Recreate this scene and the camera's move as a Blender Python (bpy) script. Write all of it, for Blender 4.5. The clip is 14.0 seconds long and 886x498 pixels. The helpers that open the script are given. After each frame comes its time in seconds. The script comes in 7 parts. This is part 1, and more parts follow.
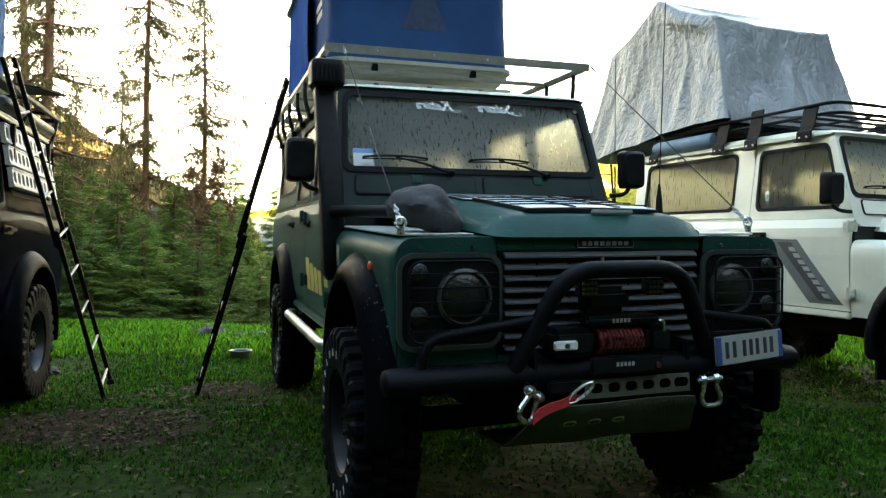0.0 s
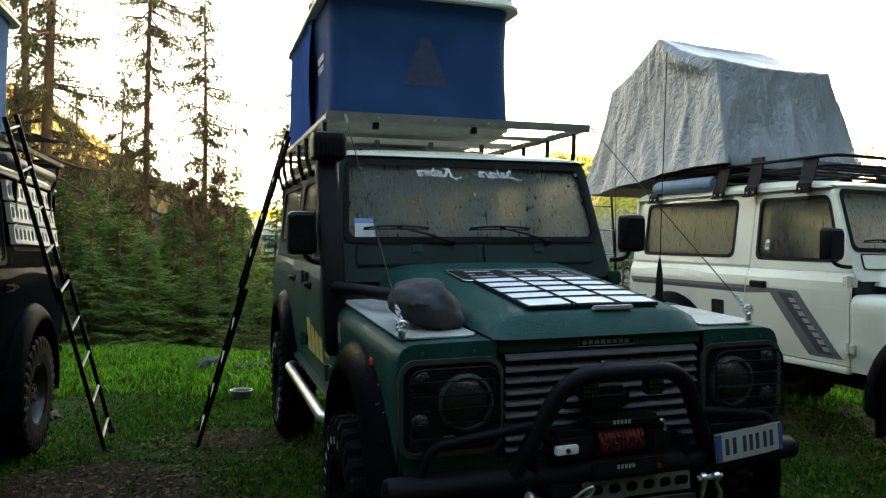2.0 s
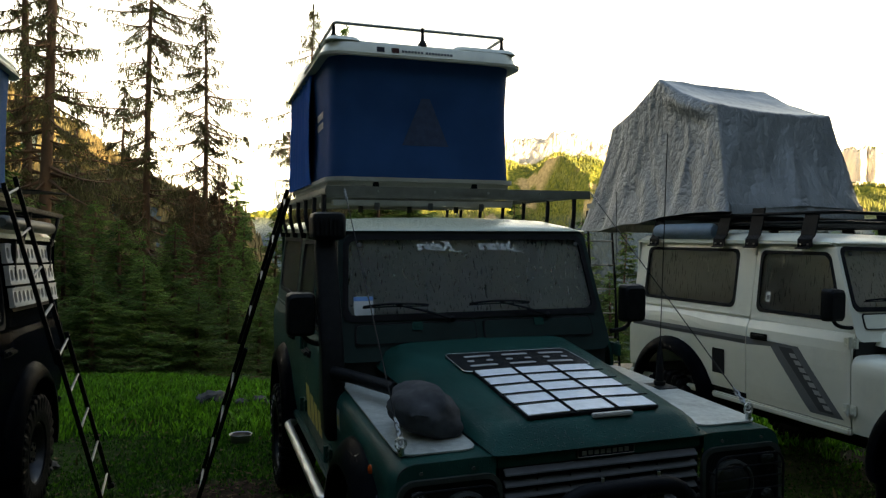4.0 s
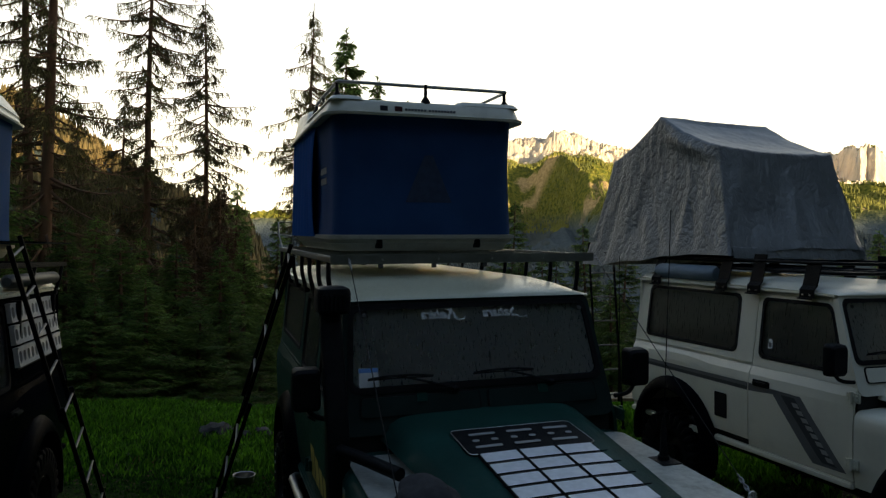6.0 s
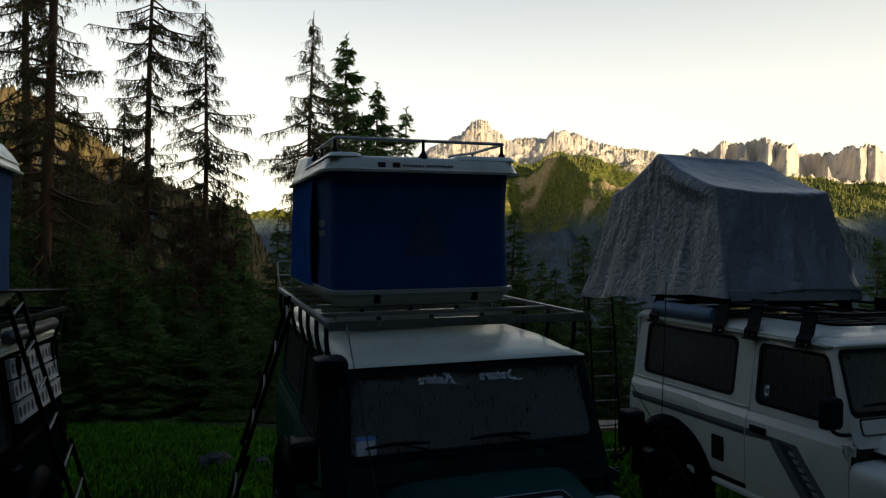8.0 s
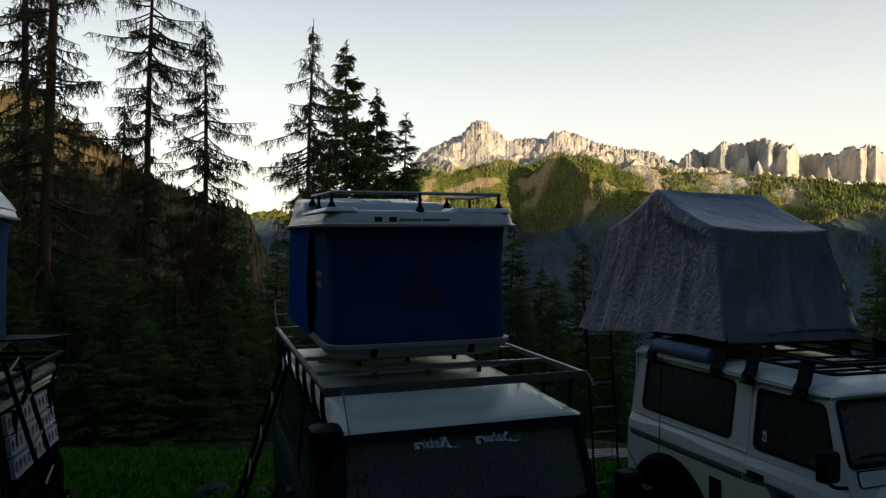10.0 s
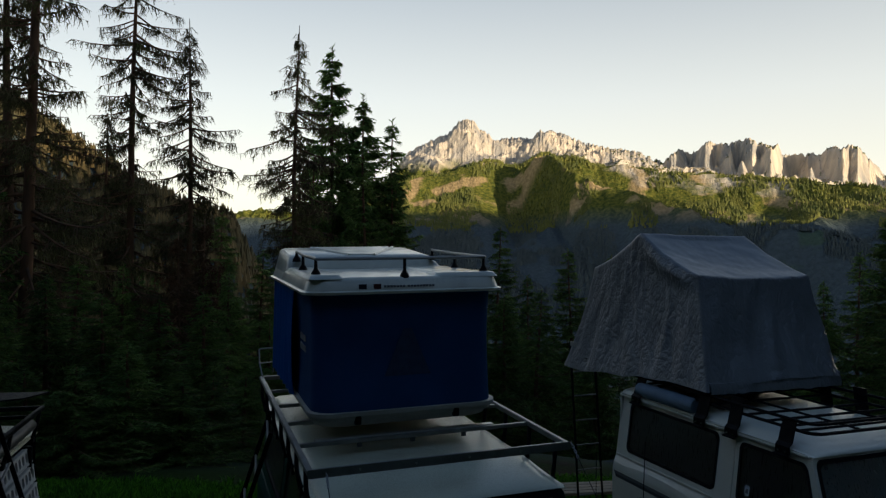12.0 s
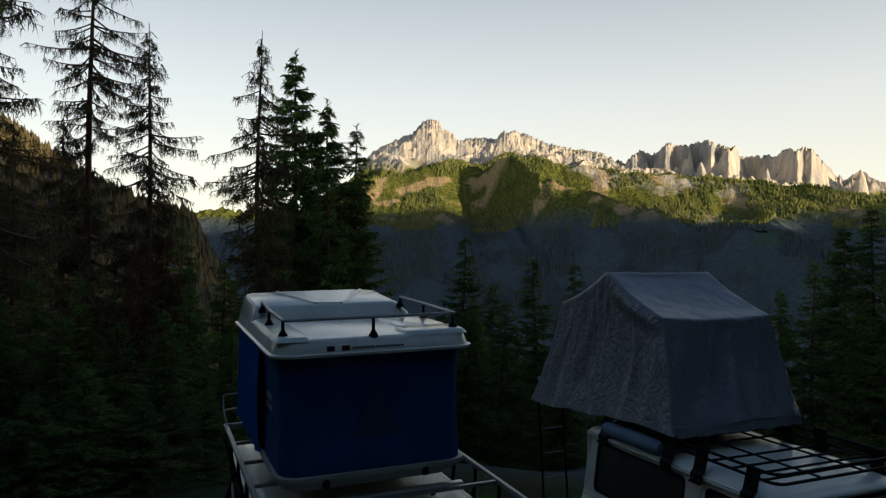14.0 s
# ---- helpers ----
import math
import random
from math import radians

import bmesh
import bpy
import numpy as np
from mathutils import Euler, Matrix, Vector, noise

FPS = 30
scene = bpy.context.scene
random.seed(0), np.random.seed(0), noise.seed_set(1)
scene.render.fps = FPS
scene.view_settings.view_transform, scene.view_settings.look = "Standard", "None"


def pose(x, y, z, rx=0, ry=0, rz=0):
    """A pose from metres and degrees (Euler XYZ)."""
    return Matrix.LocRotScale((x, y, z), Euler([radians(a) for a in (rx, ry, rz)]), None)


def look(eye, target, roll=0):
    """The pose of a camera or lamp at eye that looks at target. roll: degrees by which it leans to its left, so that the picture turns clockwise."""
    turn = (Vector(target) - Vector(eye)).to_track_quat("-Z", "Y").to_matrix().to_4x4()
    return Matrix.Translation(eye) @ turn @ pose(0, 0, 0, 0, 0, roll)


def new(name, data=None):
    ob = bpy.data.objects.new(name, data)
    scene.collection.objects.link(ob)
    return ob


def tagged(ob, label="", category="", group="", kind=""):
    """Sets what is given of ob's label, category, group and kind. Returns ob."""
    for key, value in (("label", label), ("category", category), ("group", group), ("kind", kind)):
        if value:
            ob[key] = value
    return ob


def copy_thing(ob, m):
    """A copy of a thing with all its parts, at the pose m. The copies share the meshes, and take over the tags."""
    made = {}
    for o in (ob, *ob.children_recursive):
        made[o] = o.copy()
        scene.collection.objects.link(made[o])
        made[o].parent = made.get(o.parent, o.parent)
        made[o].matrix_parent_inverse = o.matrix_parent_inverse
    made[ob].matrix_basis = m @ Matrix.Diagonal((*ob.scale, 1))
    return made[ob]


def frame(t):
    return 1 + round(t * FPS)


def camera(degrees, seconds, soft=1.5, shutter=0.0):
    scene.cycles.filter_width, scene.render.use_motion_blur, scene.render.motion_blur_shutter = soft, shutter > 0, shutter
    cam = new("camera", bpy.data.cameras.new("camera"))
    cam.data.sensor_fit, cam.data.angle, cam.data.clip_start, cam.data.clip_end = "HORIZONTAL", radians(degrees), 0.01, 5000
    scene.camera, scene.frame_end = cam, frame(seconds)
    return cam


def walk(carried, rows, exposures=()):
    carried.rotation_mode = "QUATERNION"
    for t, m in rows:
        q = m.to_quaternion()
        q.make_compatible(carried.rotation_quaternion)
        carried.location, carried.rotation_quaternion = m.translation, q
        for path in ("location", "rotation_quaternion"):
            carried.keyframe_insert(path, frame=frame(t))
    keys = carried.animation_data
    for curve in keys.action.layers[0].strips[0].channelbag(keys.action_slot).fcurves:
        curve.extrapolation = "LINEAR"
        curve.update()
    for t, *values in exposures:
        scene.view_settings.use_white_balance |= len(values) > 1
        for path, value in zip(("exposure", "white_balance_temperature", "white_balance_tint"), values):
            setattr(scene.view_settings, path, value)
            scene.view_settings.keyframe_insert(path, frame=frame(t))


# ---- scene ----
cam = camera(63.3, 14.0, soft=1.3)
PATH = [
    (0, (0.076, -0.088, 1.016), (0.089, 1.911, 1.054), 0.5),
    (0.5, (0.072, -0.091, 1.071), (0.085, 1.909, 1.11), 0.6),
    (1, (0.066, -0.096, 1.178), (0.08, 1.904, 1.217), 0.6),
    (1.5, (0.067, -0.103, 1.287), (0.08, 1.896, 1.326), 0.6),
    (2, (0.067, -0.105, 1.394), (0.08, 1.894, 1.435), 0.6),
    (2.5, (0.067, -0.108, 1.5), (0.079, 1.892, 1.54), 0.6),
    (3, (0.069, -0.093, 1.611), (0.081, 1.906, 1.651), 0.6),
    (3.2, (0.07, -0.091, 1.654), (0.081, 1.909, 1.695), 0.7),
    (5.3, (0.046, -0.12, 2.081), (0.057, 1.88, 2.121), 0.5),
    (5.5, (0.041, -0.119, 2.121), (0.052, 1.881, 2.16), 0.5),
    (6, (0.041, -0.125, 2.215), (0.052, 1.874, 2.255), 0.5),
    (6.5, (0.041, -0.134, 2.311), (0.052, 1.865, 2.351), 0.5),
    (7, (0.043, -0.14, 2.411), (0.054, 1.859, 2.451), 0.5),
    (7.5, (0.05, -0.15, 2.505), (0.06, 1.85, 2.545), 0.5),
    (8, (0.054, -0.158, 2.595), (0.065, 1.841, 2.635), 0.5),
    (8.5, (0.058, -0.169, 2.693), (0.068, 1.831, 2.733), 0.5),
    (8.7, (0.059, -0.151, 2.713), (0.069, 1.848, 2.759), 0.5),
    (11, (0.084, -0.168, 3.227), (0.096, 1.832, 3.265), 0.5),
    (11.5, (0.082, -0.166, 3.338), (0.104, 1.834, 3.377), 0.5),
    (12, (0.084, -0.165, 3.433), (0.132, 1.834, 3.472), 0.5),
    (12.5, (0.077, -0.168, 3.542), (0.151, 1.83, 3.58), 0.5),
    (13, (0.063, -0.169, 3.648), (0.163, 1.829, 3.686), 0.5),
    (13.5, (0.055, -0.142, 3.745), (0.182, 1.853, 3.784), 0.5),
    (14, (0.047, -0.127, 3.847), (0.194, 1.867, 3.886), 0.4),
]
# exposure falls as the view opens to the bright sky
EXPO = [(0, 4.6, 9900, 4), (1.0, 4.5, 9900, 4), (3.0, 3.4, 9600, 7), (5.5, 1.8, 8700, 9), (7.0, 1.05, 7700, 10),
        (8.5, 0.72, 6900, 10), (11.0, 0.53, 6600, 9), (14.0, 0.43, 6500, 9)]
walk(cam, [(t, look(e, a, r)) for t, e, a, r in PATH], EXPO)

# ---- world and sun ----
SUN_AZ, SUN_EL = 138.0, 7.0   # degrees clockwise from +y, and above the horizon
world = bpy.data.worlds.new("world")
scene.world = world
world.use_nodes = True
wn, wl = world.node_tree.nodes, world.node_tree.links
wn.clear()
sky = wn.new("ShaderNodeTexSky")
sky.sky_type = "NISHITA"
sky.sun_disc = False
sky.sun_elevation = radians(SUN_EL)
sky.sun_rotation = radians(SUN_AZ)
sky.altitude = 1500
sky.air_density, sky.dust_density, sky.ozone_density = 1.0, 3.0, 1.0
bg_sky = wn.new("ShaderNodeBackground")
bg_sky.inputs[1].default_value = 0.05
wl.new(sky.outputs[0], bg_sky.inputs[0])
# thin bright veil of high haze, warmer and stronger towards the horizon
geo = wn.new("ShaderNodeTexCoord")
sep = wn.new("ShaderNodeSeparateXYZ")
wl.new(geo.outputs["Generated"], sep.inputs[0])
ramp = wn.new("ShaderNodeValToRGB")
for i, (where, tone) in enumerate(((0.0, (0.86, 0.76, 0.56)), (0.22, (0.60, 0.59, 0.54)), (0.40, (0.31, 0.335, 0.36)), (0.60, (0.085, 0.128, 0.205)), (1.0, (0.024, 0.060, 0.150)))):
    e = ramp.color_ramp.elements[i] if i < 2 else ramp.color_ramp.elements.new(where)
    e.position, e.color = where, (*tone, 1)
wl.new(sep.outputs[2], ramp.inputs[0])
bg_veil = wn.new("ShaderNodeBackground")
bg_veil.inputs[1].default_value = 0.85
wl.new(ramp.outputs[0], bg_veil.inputs[0])
both = wn.new("ShaderNodeAddShader")
wl.new(bg_sky.outputs[0], both.inputs[0])
wl.new(bg_veil.outputs[0], both.inputs[1])
wout = wn.new("ShaderNodeOutputWorld")
wl.new(both.outputs[0], wout.inputs[0])

sun = new("sun", bpy.data.lights.new("sun", "SUN"))
sun.data.energy, sun.data.angle, sun.data.color = 5.0, radians(0.5), (1.0, 0.82, 0.58)
az, el = radians(SUN_AZ), radians(SUN_EL)
SUN_DIR = Vector((math.sin(az) * math.cos(el), math.cos(az) * math.cos(el), math.sin(el)))
sun.matrix_world = look((0, 0, 50), Vector((0, 0, 50)) - SUN_DIR)


# ---- materials ----
def mat(name, color, rough=0.6, metal=0.0, scale=8.0, vary=0.25, color2=None, bump=0.0, bscale=60.0, dirt=0.0,
        dirt_color=(0.10, 0.08, 0.06), dirt_scale=3.0, coat=0.0, spread=0.0, rvary=0.15, stretch=(1, 1, 1), spec=0.5):
    """A surface with two scales of variation, optional dirt patches and fine relief."""
    m = bpy.data.materials.new(name)
    m.use_nodes = True
    n, l = m.node_tree.nodes, m.node_tree.links
    p = n["Principled BSDF"]
    p.inputs["Metallic"].default_value = metal
    p.inputs["Specular IOR Level"].default_value = spec
    if coat:
        p.inputs["Coat Weight"].default_value = coat
        p.inputs["Coat Roughness"].default_value = 0.12
    tc = n.new("ShaderNodeTexCoord")
    mp = n.new("ShaderNodeMapping")
    mp.inputs["Scale"].default_value = stretch
    l.new(tc.outputs["Object"], mp.inputs[0])
    big = n.new("ShaderNodeTexNoise")
    big.inputs["Scale"].default_value = scale
    big.inputs["Detail"].default_value = 6
    l.new(mp.outputs[0], big.inputs["Vector"])
    c2 = color2 or tuple(min(1, c * (1 + vary)) for c in color)
    c1 = color if color2 else tuple(c * (1 - vary) for c in color)
    mix = n.new("ShaderNodeMix")
    mix.data_type = "RGBA"
    mix.inputs[6].default_value, mix.inputs[7].default_value = (*c1, 1), (*c2, 1)
    rm = n.new("ShaderNodeMapRange")
    rm.inputs[1].default_value, rm.inputs[2].default_value = 0.3, 0.7
    l.new(big.outputs[0], rm.inputs[0])
    l.new(rm.outputs[0], mix.inputs[0])
    last = mix.outputs[2]
    if dirt:
        dn = n.new("ShaderNodeTexNoise")
        dn.inputs["Scale"].default_value = dirt_scale
        dn.inputs["Detail"].default_value = 9
        dn.inputs["Roughness"].default_value = 0.7
        l.new(mp.outputs[0], dn.inputs["Vector"])
        dr = n.new("ShaderNodeMapRange")
        dr.inputs[1].default_value, dr.inputs[2].default_value = 0.5, 0.72
        dr.inputs[4].default_value = dirt
        l.new(dn.outputs[0], dr.inputs[0])
        dm = n.new("ShaderNodeMix")
        dm.data_type = "RGBA"
        dm.inputs[7].default_value = (*dirt_color, 1)
        l.new(dr.outputs[0], dm.inputs[0])
        l.new(last, dm.inputs[6])
        last = dm.outputs[2]
    if spread:
        oi = n.new("ShaderNodeObjectInfo")
        hs = n.new("ShaderNodeHueSaturation")
        mr = n.new("ShaderNodeMapRange")
        mr.inputs[3].default_value, mr.inputs[4].default_value = 1 - spread, 1 + spread
        l.new(oi.outputs["Random"], mr.inputs[0])
        l.new(mr.outputs[0], hs.inputs["Value"])
        l.new(last, hs.inputs["Color"])
        last = hs.outputs[0]
    l.new(last, p.inputs["Base Color"])
    fine = n.new("ShaderNodeTexNoise")
    fine.inputs["Scale"].default_value = bscale
    fine.inputs["Detail"].default_value = 4
    l.new(mp.outputs[0], fine.inputs["Vector"])
    rr = n.new("ShaderNodeMapRange")
    rr.inputs[3].default_value, rr.inputs[4].default_value = max(0.02, rough - rvary), min(1, rough + rvary)
    l.new(fine.outputs[0], rr.inputs[0])
    l.new(rr.outputs[0], p.inputs["Roughness"])
    if bump:
        b = n.new("ShaderNodeBump")
        b.inputs["Strength"].default_value = bump
        b.inputs["Distance"].default_value = 0.01
        l.new(fine.outputs[0], b.inputs["Height"])
        l.new(b.outputs[0], p.inputs["Normal"])
    return m


def leafy(m, share, low, high):
    """Lets part of the light shine through thin needles and blades, and makes each blade lighter or darker."""
    n, l = m.node_tree.nodes, m.node_tree.links
    p, out = n["Principled BSDF"], n["Material Output"]
    g = n.new("ShaderNodeNewGeometry")
    mr = n.new("ShaderNodeMapRange")
    mr.inputs[3].default_value, mr.inputs[4].default_value = low, high
    l.new(g.outputs["Random Per Island"], mr.inputs[0])
    hs = n.new("ShaderNodeHueSaturation")
    l.new(mr.outputs[0], hs.inputs["Value"])
    l.new(p.inputs["Base Color"].links[0].from_socket, hs.inputs["Color"])
    l.new(hs.outputs[0], p.inputs["Base Color"])
    tr = n.new("ShaderNodeBsdfTranslucent")
    l.new(p.inputs["Base Color"].links[0].from_socket, tr.inputs[0])
    mx = n.new("ShaderNodeMixShader")
    mx.inputs[0].default_value = share
    l.new(p.outputs[0], mx.inputs[1])
    l.new(tr.outputs[0], mx.inputs[2])
    l.new(mx.outputs[0], out.inputs[0])


def glass(name, tint, rough, drops=0.25, clear=0.94):
    """Fogged, rain-wet car glass: it lets light through, blurred, with drops and streaks."""
    m = bpy.data.materials.new(name)
    m.use_nodes = True
    n, l = m.node_tree.nodes, m.node_tree.links
    p = n["Principled BSDF"]
    p.inputs["Base Color"].default_value = (*tint, 1)
    p.inputs["Transmission Weight"].default_value = clear
    p.inputs["IOR"].default_value = 1.12
    tc = n.new("ShaderNodeTexCoord")
    mp = n.new("ShaderNodeMapping")
    mp.inputs["Scale"].default_value = (1, 1, 0.06)
    l.new(tc.outputs["Object"], mp.inputs[0])
    st = n.new("ShaderNodeTexNoise")
    st.inputs["Scale"].default_value = 75
    st.inputs["Detail"].default_value = 5
    l.new(mp.outputs[0], st.inputs["Vector"])
    r = n.new("ShaderNodeMapRange")
    r.inputs[1].default_value, r.inputs[2].default_value = 0.54, 0.66
    r.inputs[3].default_value, r.inputs[4].default_value = rough, max(0.03, rough - drops)
    l.new(st.outputs[0], r.inputs[0])
    l.new(r.outputs[0], p.inputs["Roughness"])
    dn = n.new("ShaderNodeTexNoise")
    dn.inputs["Scale"].default_value = 140
    l.new(tc.outputs["Object"], dn.inputs["Vector"])
    b = n.new("ShaderNodeBump")
    b.inputs["Strength"].default_value = 0.16
    b.inputs["Distance"].default_value = 0.003
    mixh = n.new("ShaderNodeMath")
    mixh.operation = "MULTIPLY_ADD"
    l.new(st.outputs[0], mixh.inputs[0])
    mixh.inputs[1].default_value = 2.5
    l.new(dn.outputs[0], mixh.inputs[2])
    l.new(mixh.outputs[0], b.inputs["Height"])
    l.new(b.outputs[0], p.inputs["Normal"])
    return m


M_GREEN = mat("dark_green_paint", (0.0065, 0.050, 0.041), 0.42, 0, 3, 0.25, bump=0.22, bscale=160, dirt=0.4, dirt_color=(0.014, 0.042, 0.036), dirt_scale=4, spec=0.07)
M_WHITE = mat("white_paint", (0.72, 0.695, 0.575), 0.32, 0, 2, 0.05, bump=0.05, bscale=120, dirt=0.3, dirt_color=(0.45, 0.42, 0.35), dirt_scale=2.5, coat=0.2)
M_GREY = mat("dark_grey_paint", (0.0016, 0.0026, 0.0055), 0.22, 0, 3, 0.2, bump=0.06, bscale=160, dirt=0.2, dirt_color=(0.004, 0.0045, 0.006), spec=0.003, rvary=0.08)
M_SCREENFRAME = mat("blackish_green_frame", (0.006, 0.020, 0.018), 0.45, 0, 5, 0.25, bump=0.15, bscale=160, dirt=0.3, dirt_color=(0.012, 0.020, 0.019), spec=0.15)
M_ROOF = mat("white_roof_paint", (0.62, 0.61, 0.45), 0.28, 0, 2.5, 0.08, bump=0.1, bscale=140, dirt=0.3, dirt_color=(0.42, 0.41, 0.31), dirt_scale=2, coat=0.15)
M_BLACK = mat("black_plastic", (0.007, 0.0075, 0.0085), 0.45, 0, 20, 0.3, bump=0.2, bscale=300, dirt=0.2, dirt_color=(0.018, 0.018, 0.017), spec=0.10)
M_TRIM = mat("black_rubber_trim", (0.008, 0.008, 0.009), 0.7, 0, 20, 0.3, spec=0.14)
M_FLARE = mat("wet_black_arch", (0.0030, 0.0035, 0.0048), 0.30, 0, 10, 0.3, bump=0.2, bscale=200, dirt=0.3, dirt_color=(0.005, 0.005, 0.006), spec=0.006)
M_STEELBLK = mat("black_powder_steel", (0.0055, 0.006, 0.0075), 0.42, 0.0, 14, 0.3, bump=0.3, bscale=260, dirt=0.2, dirt_color=(0.013, 0.012, 0.011), spec=0.06)
M_ALU = mat("weathered_aluminium", (0.55, 0.55, 0.52), 0.38, 0.9, 9, 0.12, bump=0.15, bscale=90, dirt=0.35, dirt_color=(0.30, 0.28, 0.24))
M_TREAD = mat("tread_plate_aluminium", (0.44, 0.45, 0.41), 0.40, 0.4, 30, 0.15, bump=0.2, bscale=70, dirt=0.7, dirt_color=(0.15, 0.145, 0.12), dirt_scale=7)
M_RACK = mat("dull_grey_rack_bars", (0.30, 0.30, 0.275), 0.42, 0.75, 9, 0.2, bump=0.15, bscale=90, dirt=0.35, dirt_color=(0.08, 0.075, 0.065))
M_PALEMETAL = mat("bright_plated_cover", (0.80, 0.80, 0.78), 0.35, 0.15, 20, 0.1)
M_CHAIN = mat("dull_steel_chain", (0.28, 0.28, 0.27), 0.42, 0.8, 30, 0.2)
M_STEEL = mat("galvanised_steel", (0.60, 0.60, 0.58), 0.30, 1.0, 30, 0.2, bump=0.1, bscale=120)
M_GRILLE = mat("grey_grille_slat", (0.044, 0.046, 0.047), 0.45, 0.1, 12, 0.25, dirt=0.4, dirt_color=(0.08, 0.08, 0.075))
M_TYRE = mat("tyre_rubber", (0.0055, 0.0058, 0.007), 0.55, 0, 12, 0.3, bump=0.3, bscale=90, dirt=0.4, dirt_color=(0.009, 0.009, 0.009), dirt_scale=6, spec=0.02)
M_RIM = mat("black_rim", (0.010, 0.010, 0.011), 0.4, 0.0, 12, 0.3, dirt=0.3, dirt_color=(0.02, 0.02, 0.02), spec=0.1)
M_RIMSILVER = mat("silver_rim", (0.035, 0.036, 0.040), 0.4, 0.6, 12, 0.15, dirt=0.25, dirt_color=(0.15, 0.13, 0.1))
M_LENS = mat("lamp_lens", (0.010, 0.010, 0.011), 0.10, 0.0, 30, 0.4, bump=0.4, bscale=80)
M_CHROME = mat("lamp_chrome_ring", (0.35, 0.35, 0.35), 0.2, 1.0, 20, 0.2)
M_ORANGE = mat("orange_lens", (0.55, 0.07, 0.01), 0.15, 0, 30, 0.2)
M_LAMPTRIM = mat("lamp_trim", (0.044, 0.049, 0.048), 0.34, 0.25, 12, 0.2)
M_LED = mat("led_chips", (0.07, 0.065, 0.03), 0.3, 0, 30, 0.3)
M_BADGE = mat("badge_silver", (0.16, 0.16, 0.15), 0.4, 0.3, 20, 0.2)
M_CLEARLENS = mat("clear_lens", (0.018, 0.018, 0.018), 0.14, 0.2, 60, 0.3, bump=0.5, bscale=200)
M_RED = mat("red_webbing", (0.45, 0.02, 0.02), 0.6, 0, 60, 0.25, bump=0.4, bscale=300)
M_ROPE = mat("red_winch_rope", (0.16, 0.012, 0.012), 0.8, 0, 90, 0.4, bump=0.6, bscale=300)
M_BASH = mat("scratched_skid_plate", (0.115, 0.115, 0.095), 0.45, 0.5, 7, 0.3, bump=0.3, bscale=80, dirt=0.5, dirt_color=(0.06, 0.055, 0.045))
M_BLUE = mat("blue_canvas", (0.014, 0.061, 0.168), 0.8, 0, 3, 0.12, bump=0.35, bscale=420, dirt=0.15, dirt_color=(0.02, 0.065, 0.17), dirt_scale=2, spec=0.1)
M_CURTAIN = mat("light_blue_canvas", (0.005, 0.090, 0.33), 0.8, 0, 4, 0.12, bump=0.3, bscale=420, spec=0.05)
M_PATCH = mat("dark_brown_patch", (0.019, 0.040, 0.092), 0.75, 0, 20, 0.2)
M_GEL = mat("grey_white_gelcoat", (0.66, 0.645, 0.53), 0.20, 0, 2.5, 0.10, bump=0.06, bscale=7, dirt=0.5, dirt_color=(0.32, 0.32, 0.29), dirt_scale=4, rvary=0.16)
M_TARP = mat("grey_tarpaulin", (0.175, 0.188, 0.195), 0.36, 0, 2.5, 0.12, bump=0.5, bscale=28, dirt=0.25, dirt_color=(0.12, 0.13, 0.13), dirt_scale=3)
M_CANVAS = mat("faded_blue_awning_bag", (0.13, 0.20, 0.27), 0.7, 0, 5, 0.2, bump=0.3, bscale=200)
M_DECAL = mat("grey_decal", (0.13, 0.135, 0.14), 0.4, 0, 5, 0.1)
M_DECAL2 = mat("dark_decal", (0.045, 0.047, 0.05), 0.4, 0, 5, 0.1)
M_DECAL3 = mat("light_decal", (0.33, 0.33, 0.32), 0.4, 0, 5, 0.1)
M_PLATE = mat("white_plate", (0.30, 0.31, 0.285), 0.35, 0, 5, 0.06, dirt=0.25, dirt_color=(0.22, 0.21, 0.19), dirt_scale=14)
M_PLATEBLUE = mat("plate_blue", (0.02, 0.06, 0.20), 0.35, 0, 5, 0.1)
M_INK = mat("black_ink", (0.02, 0.02, 0.025), 0.5, 0, 5, 0.1)
M_SCRIPT = mat("white_script", (0.70, 0.70, 0.68), 0.5, 0, 5, 0.06)
M_LETTER = mat("white_sticker", (0.68, 0.68, 0.66), 0.5, 0, 5, 0.06)
M_STICKBLUE = mat("blue_sticker", (0.08, 0.25, 0.55), 0.5, 0, 20, 0.2)
M_YELLOW = mat("yellow_decal", (0.45, 0.36, 0.08), 0.5, 0, 12, 0.25)
M_FLAGBLUE = mat("flag_navy", (0.010, 0.013, 0.030), 0.5, 0, 12, 0.2)
M_FLAGRED = mat("flag_red", (0.075, 0.010, 0.012), 0.5, 0, 12, 0.2)
M_SOLAR = mat("solar_cell", (0.74, 0.75, 0.76), 0.45, 0.0, 30, 0.10, coat=0.1, spec=0.3)
M_HAT = mat("dark_felt", (0.03, 0.032, 0.036), 0.95, 0, 30, 0.3, bump=0.6, bscale=300)
M_CABLE = mat("steel_cable", (0.014, 0.014, 0.014), 0.6, 0.0, 90, 0.3, spec=0.1)
M_LINING = mat("dark_interior", (0.013, 0.014, 0.014), 0.85, 0, 6, 0.3)
M_SEAT = mat("grey_seat_cloth", (0.022, 0.022, 0.025), 0.9, 0, 30, 0.3, bump=0.4, bscale=300)
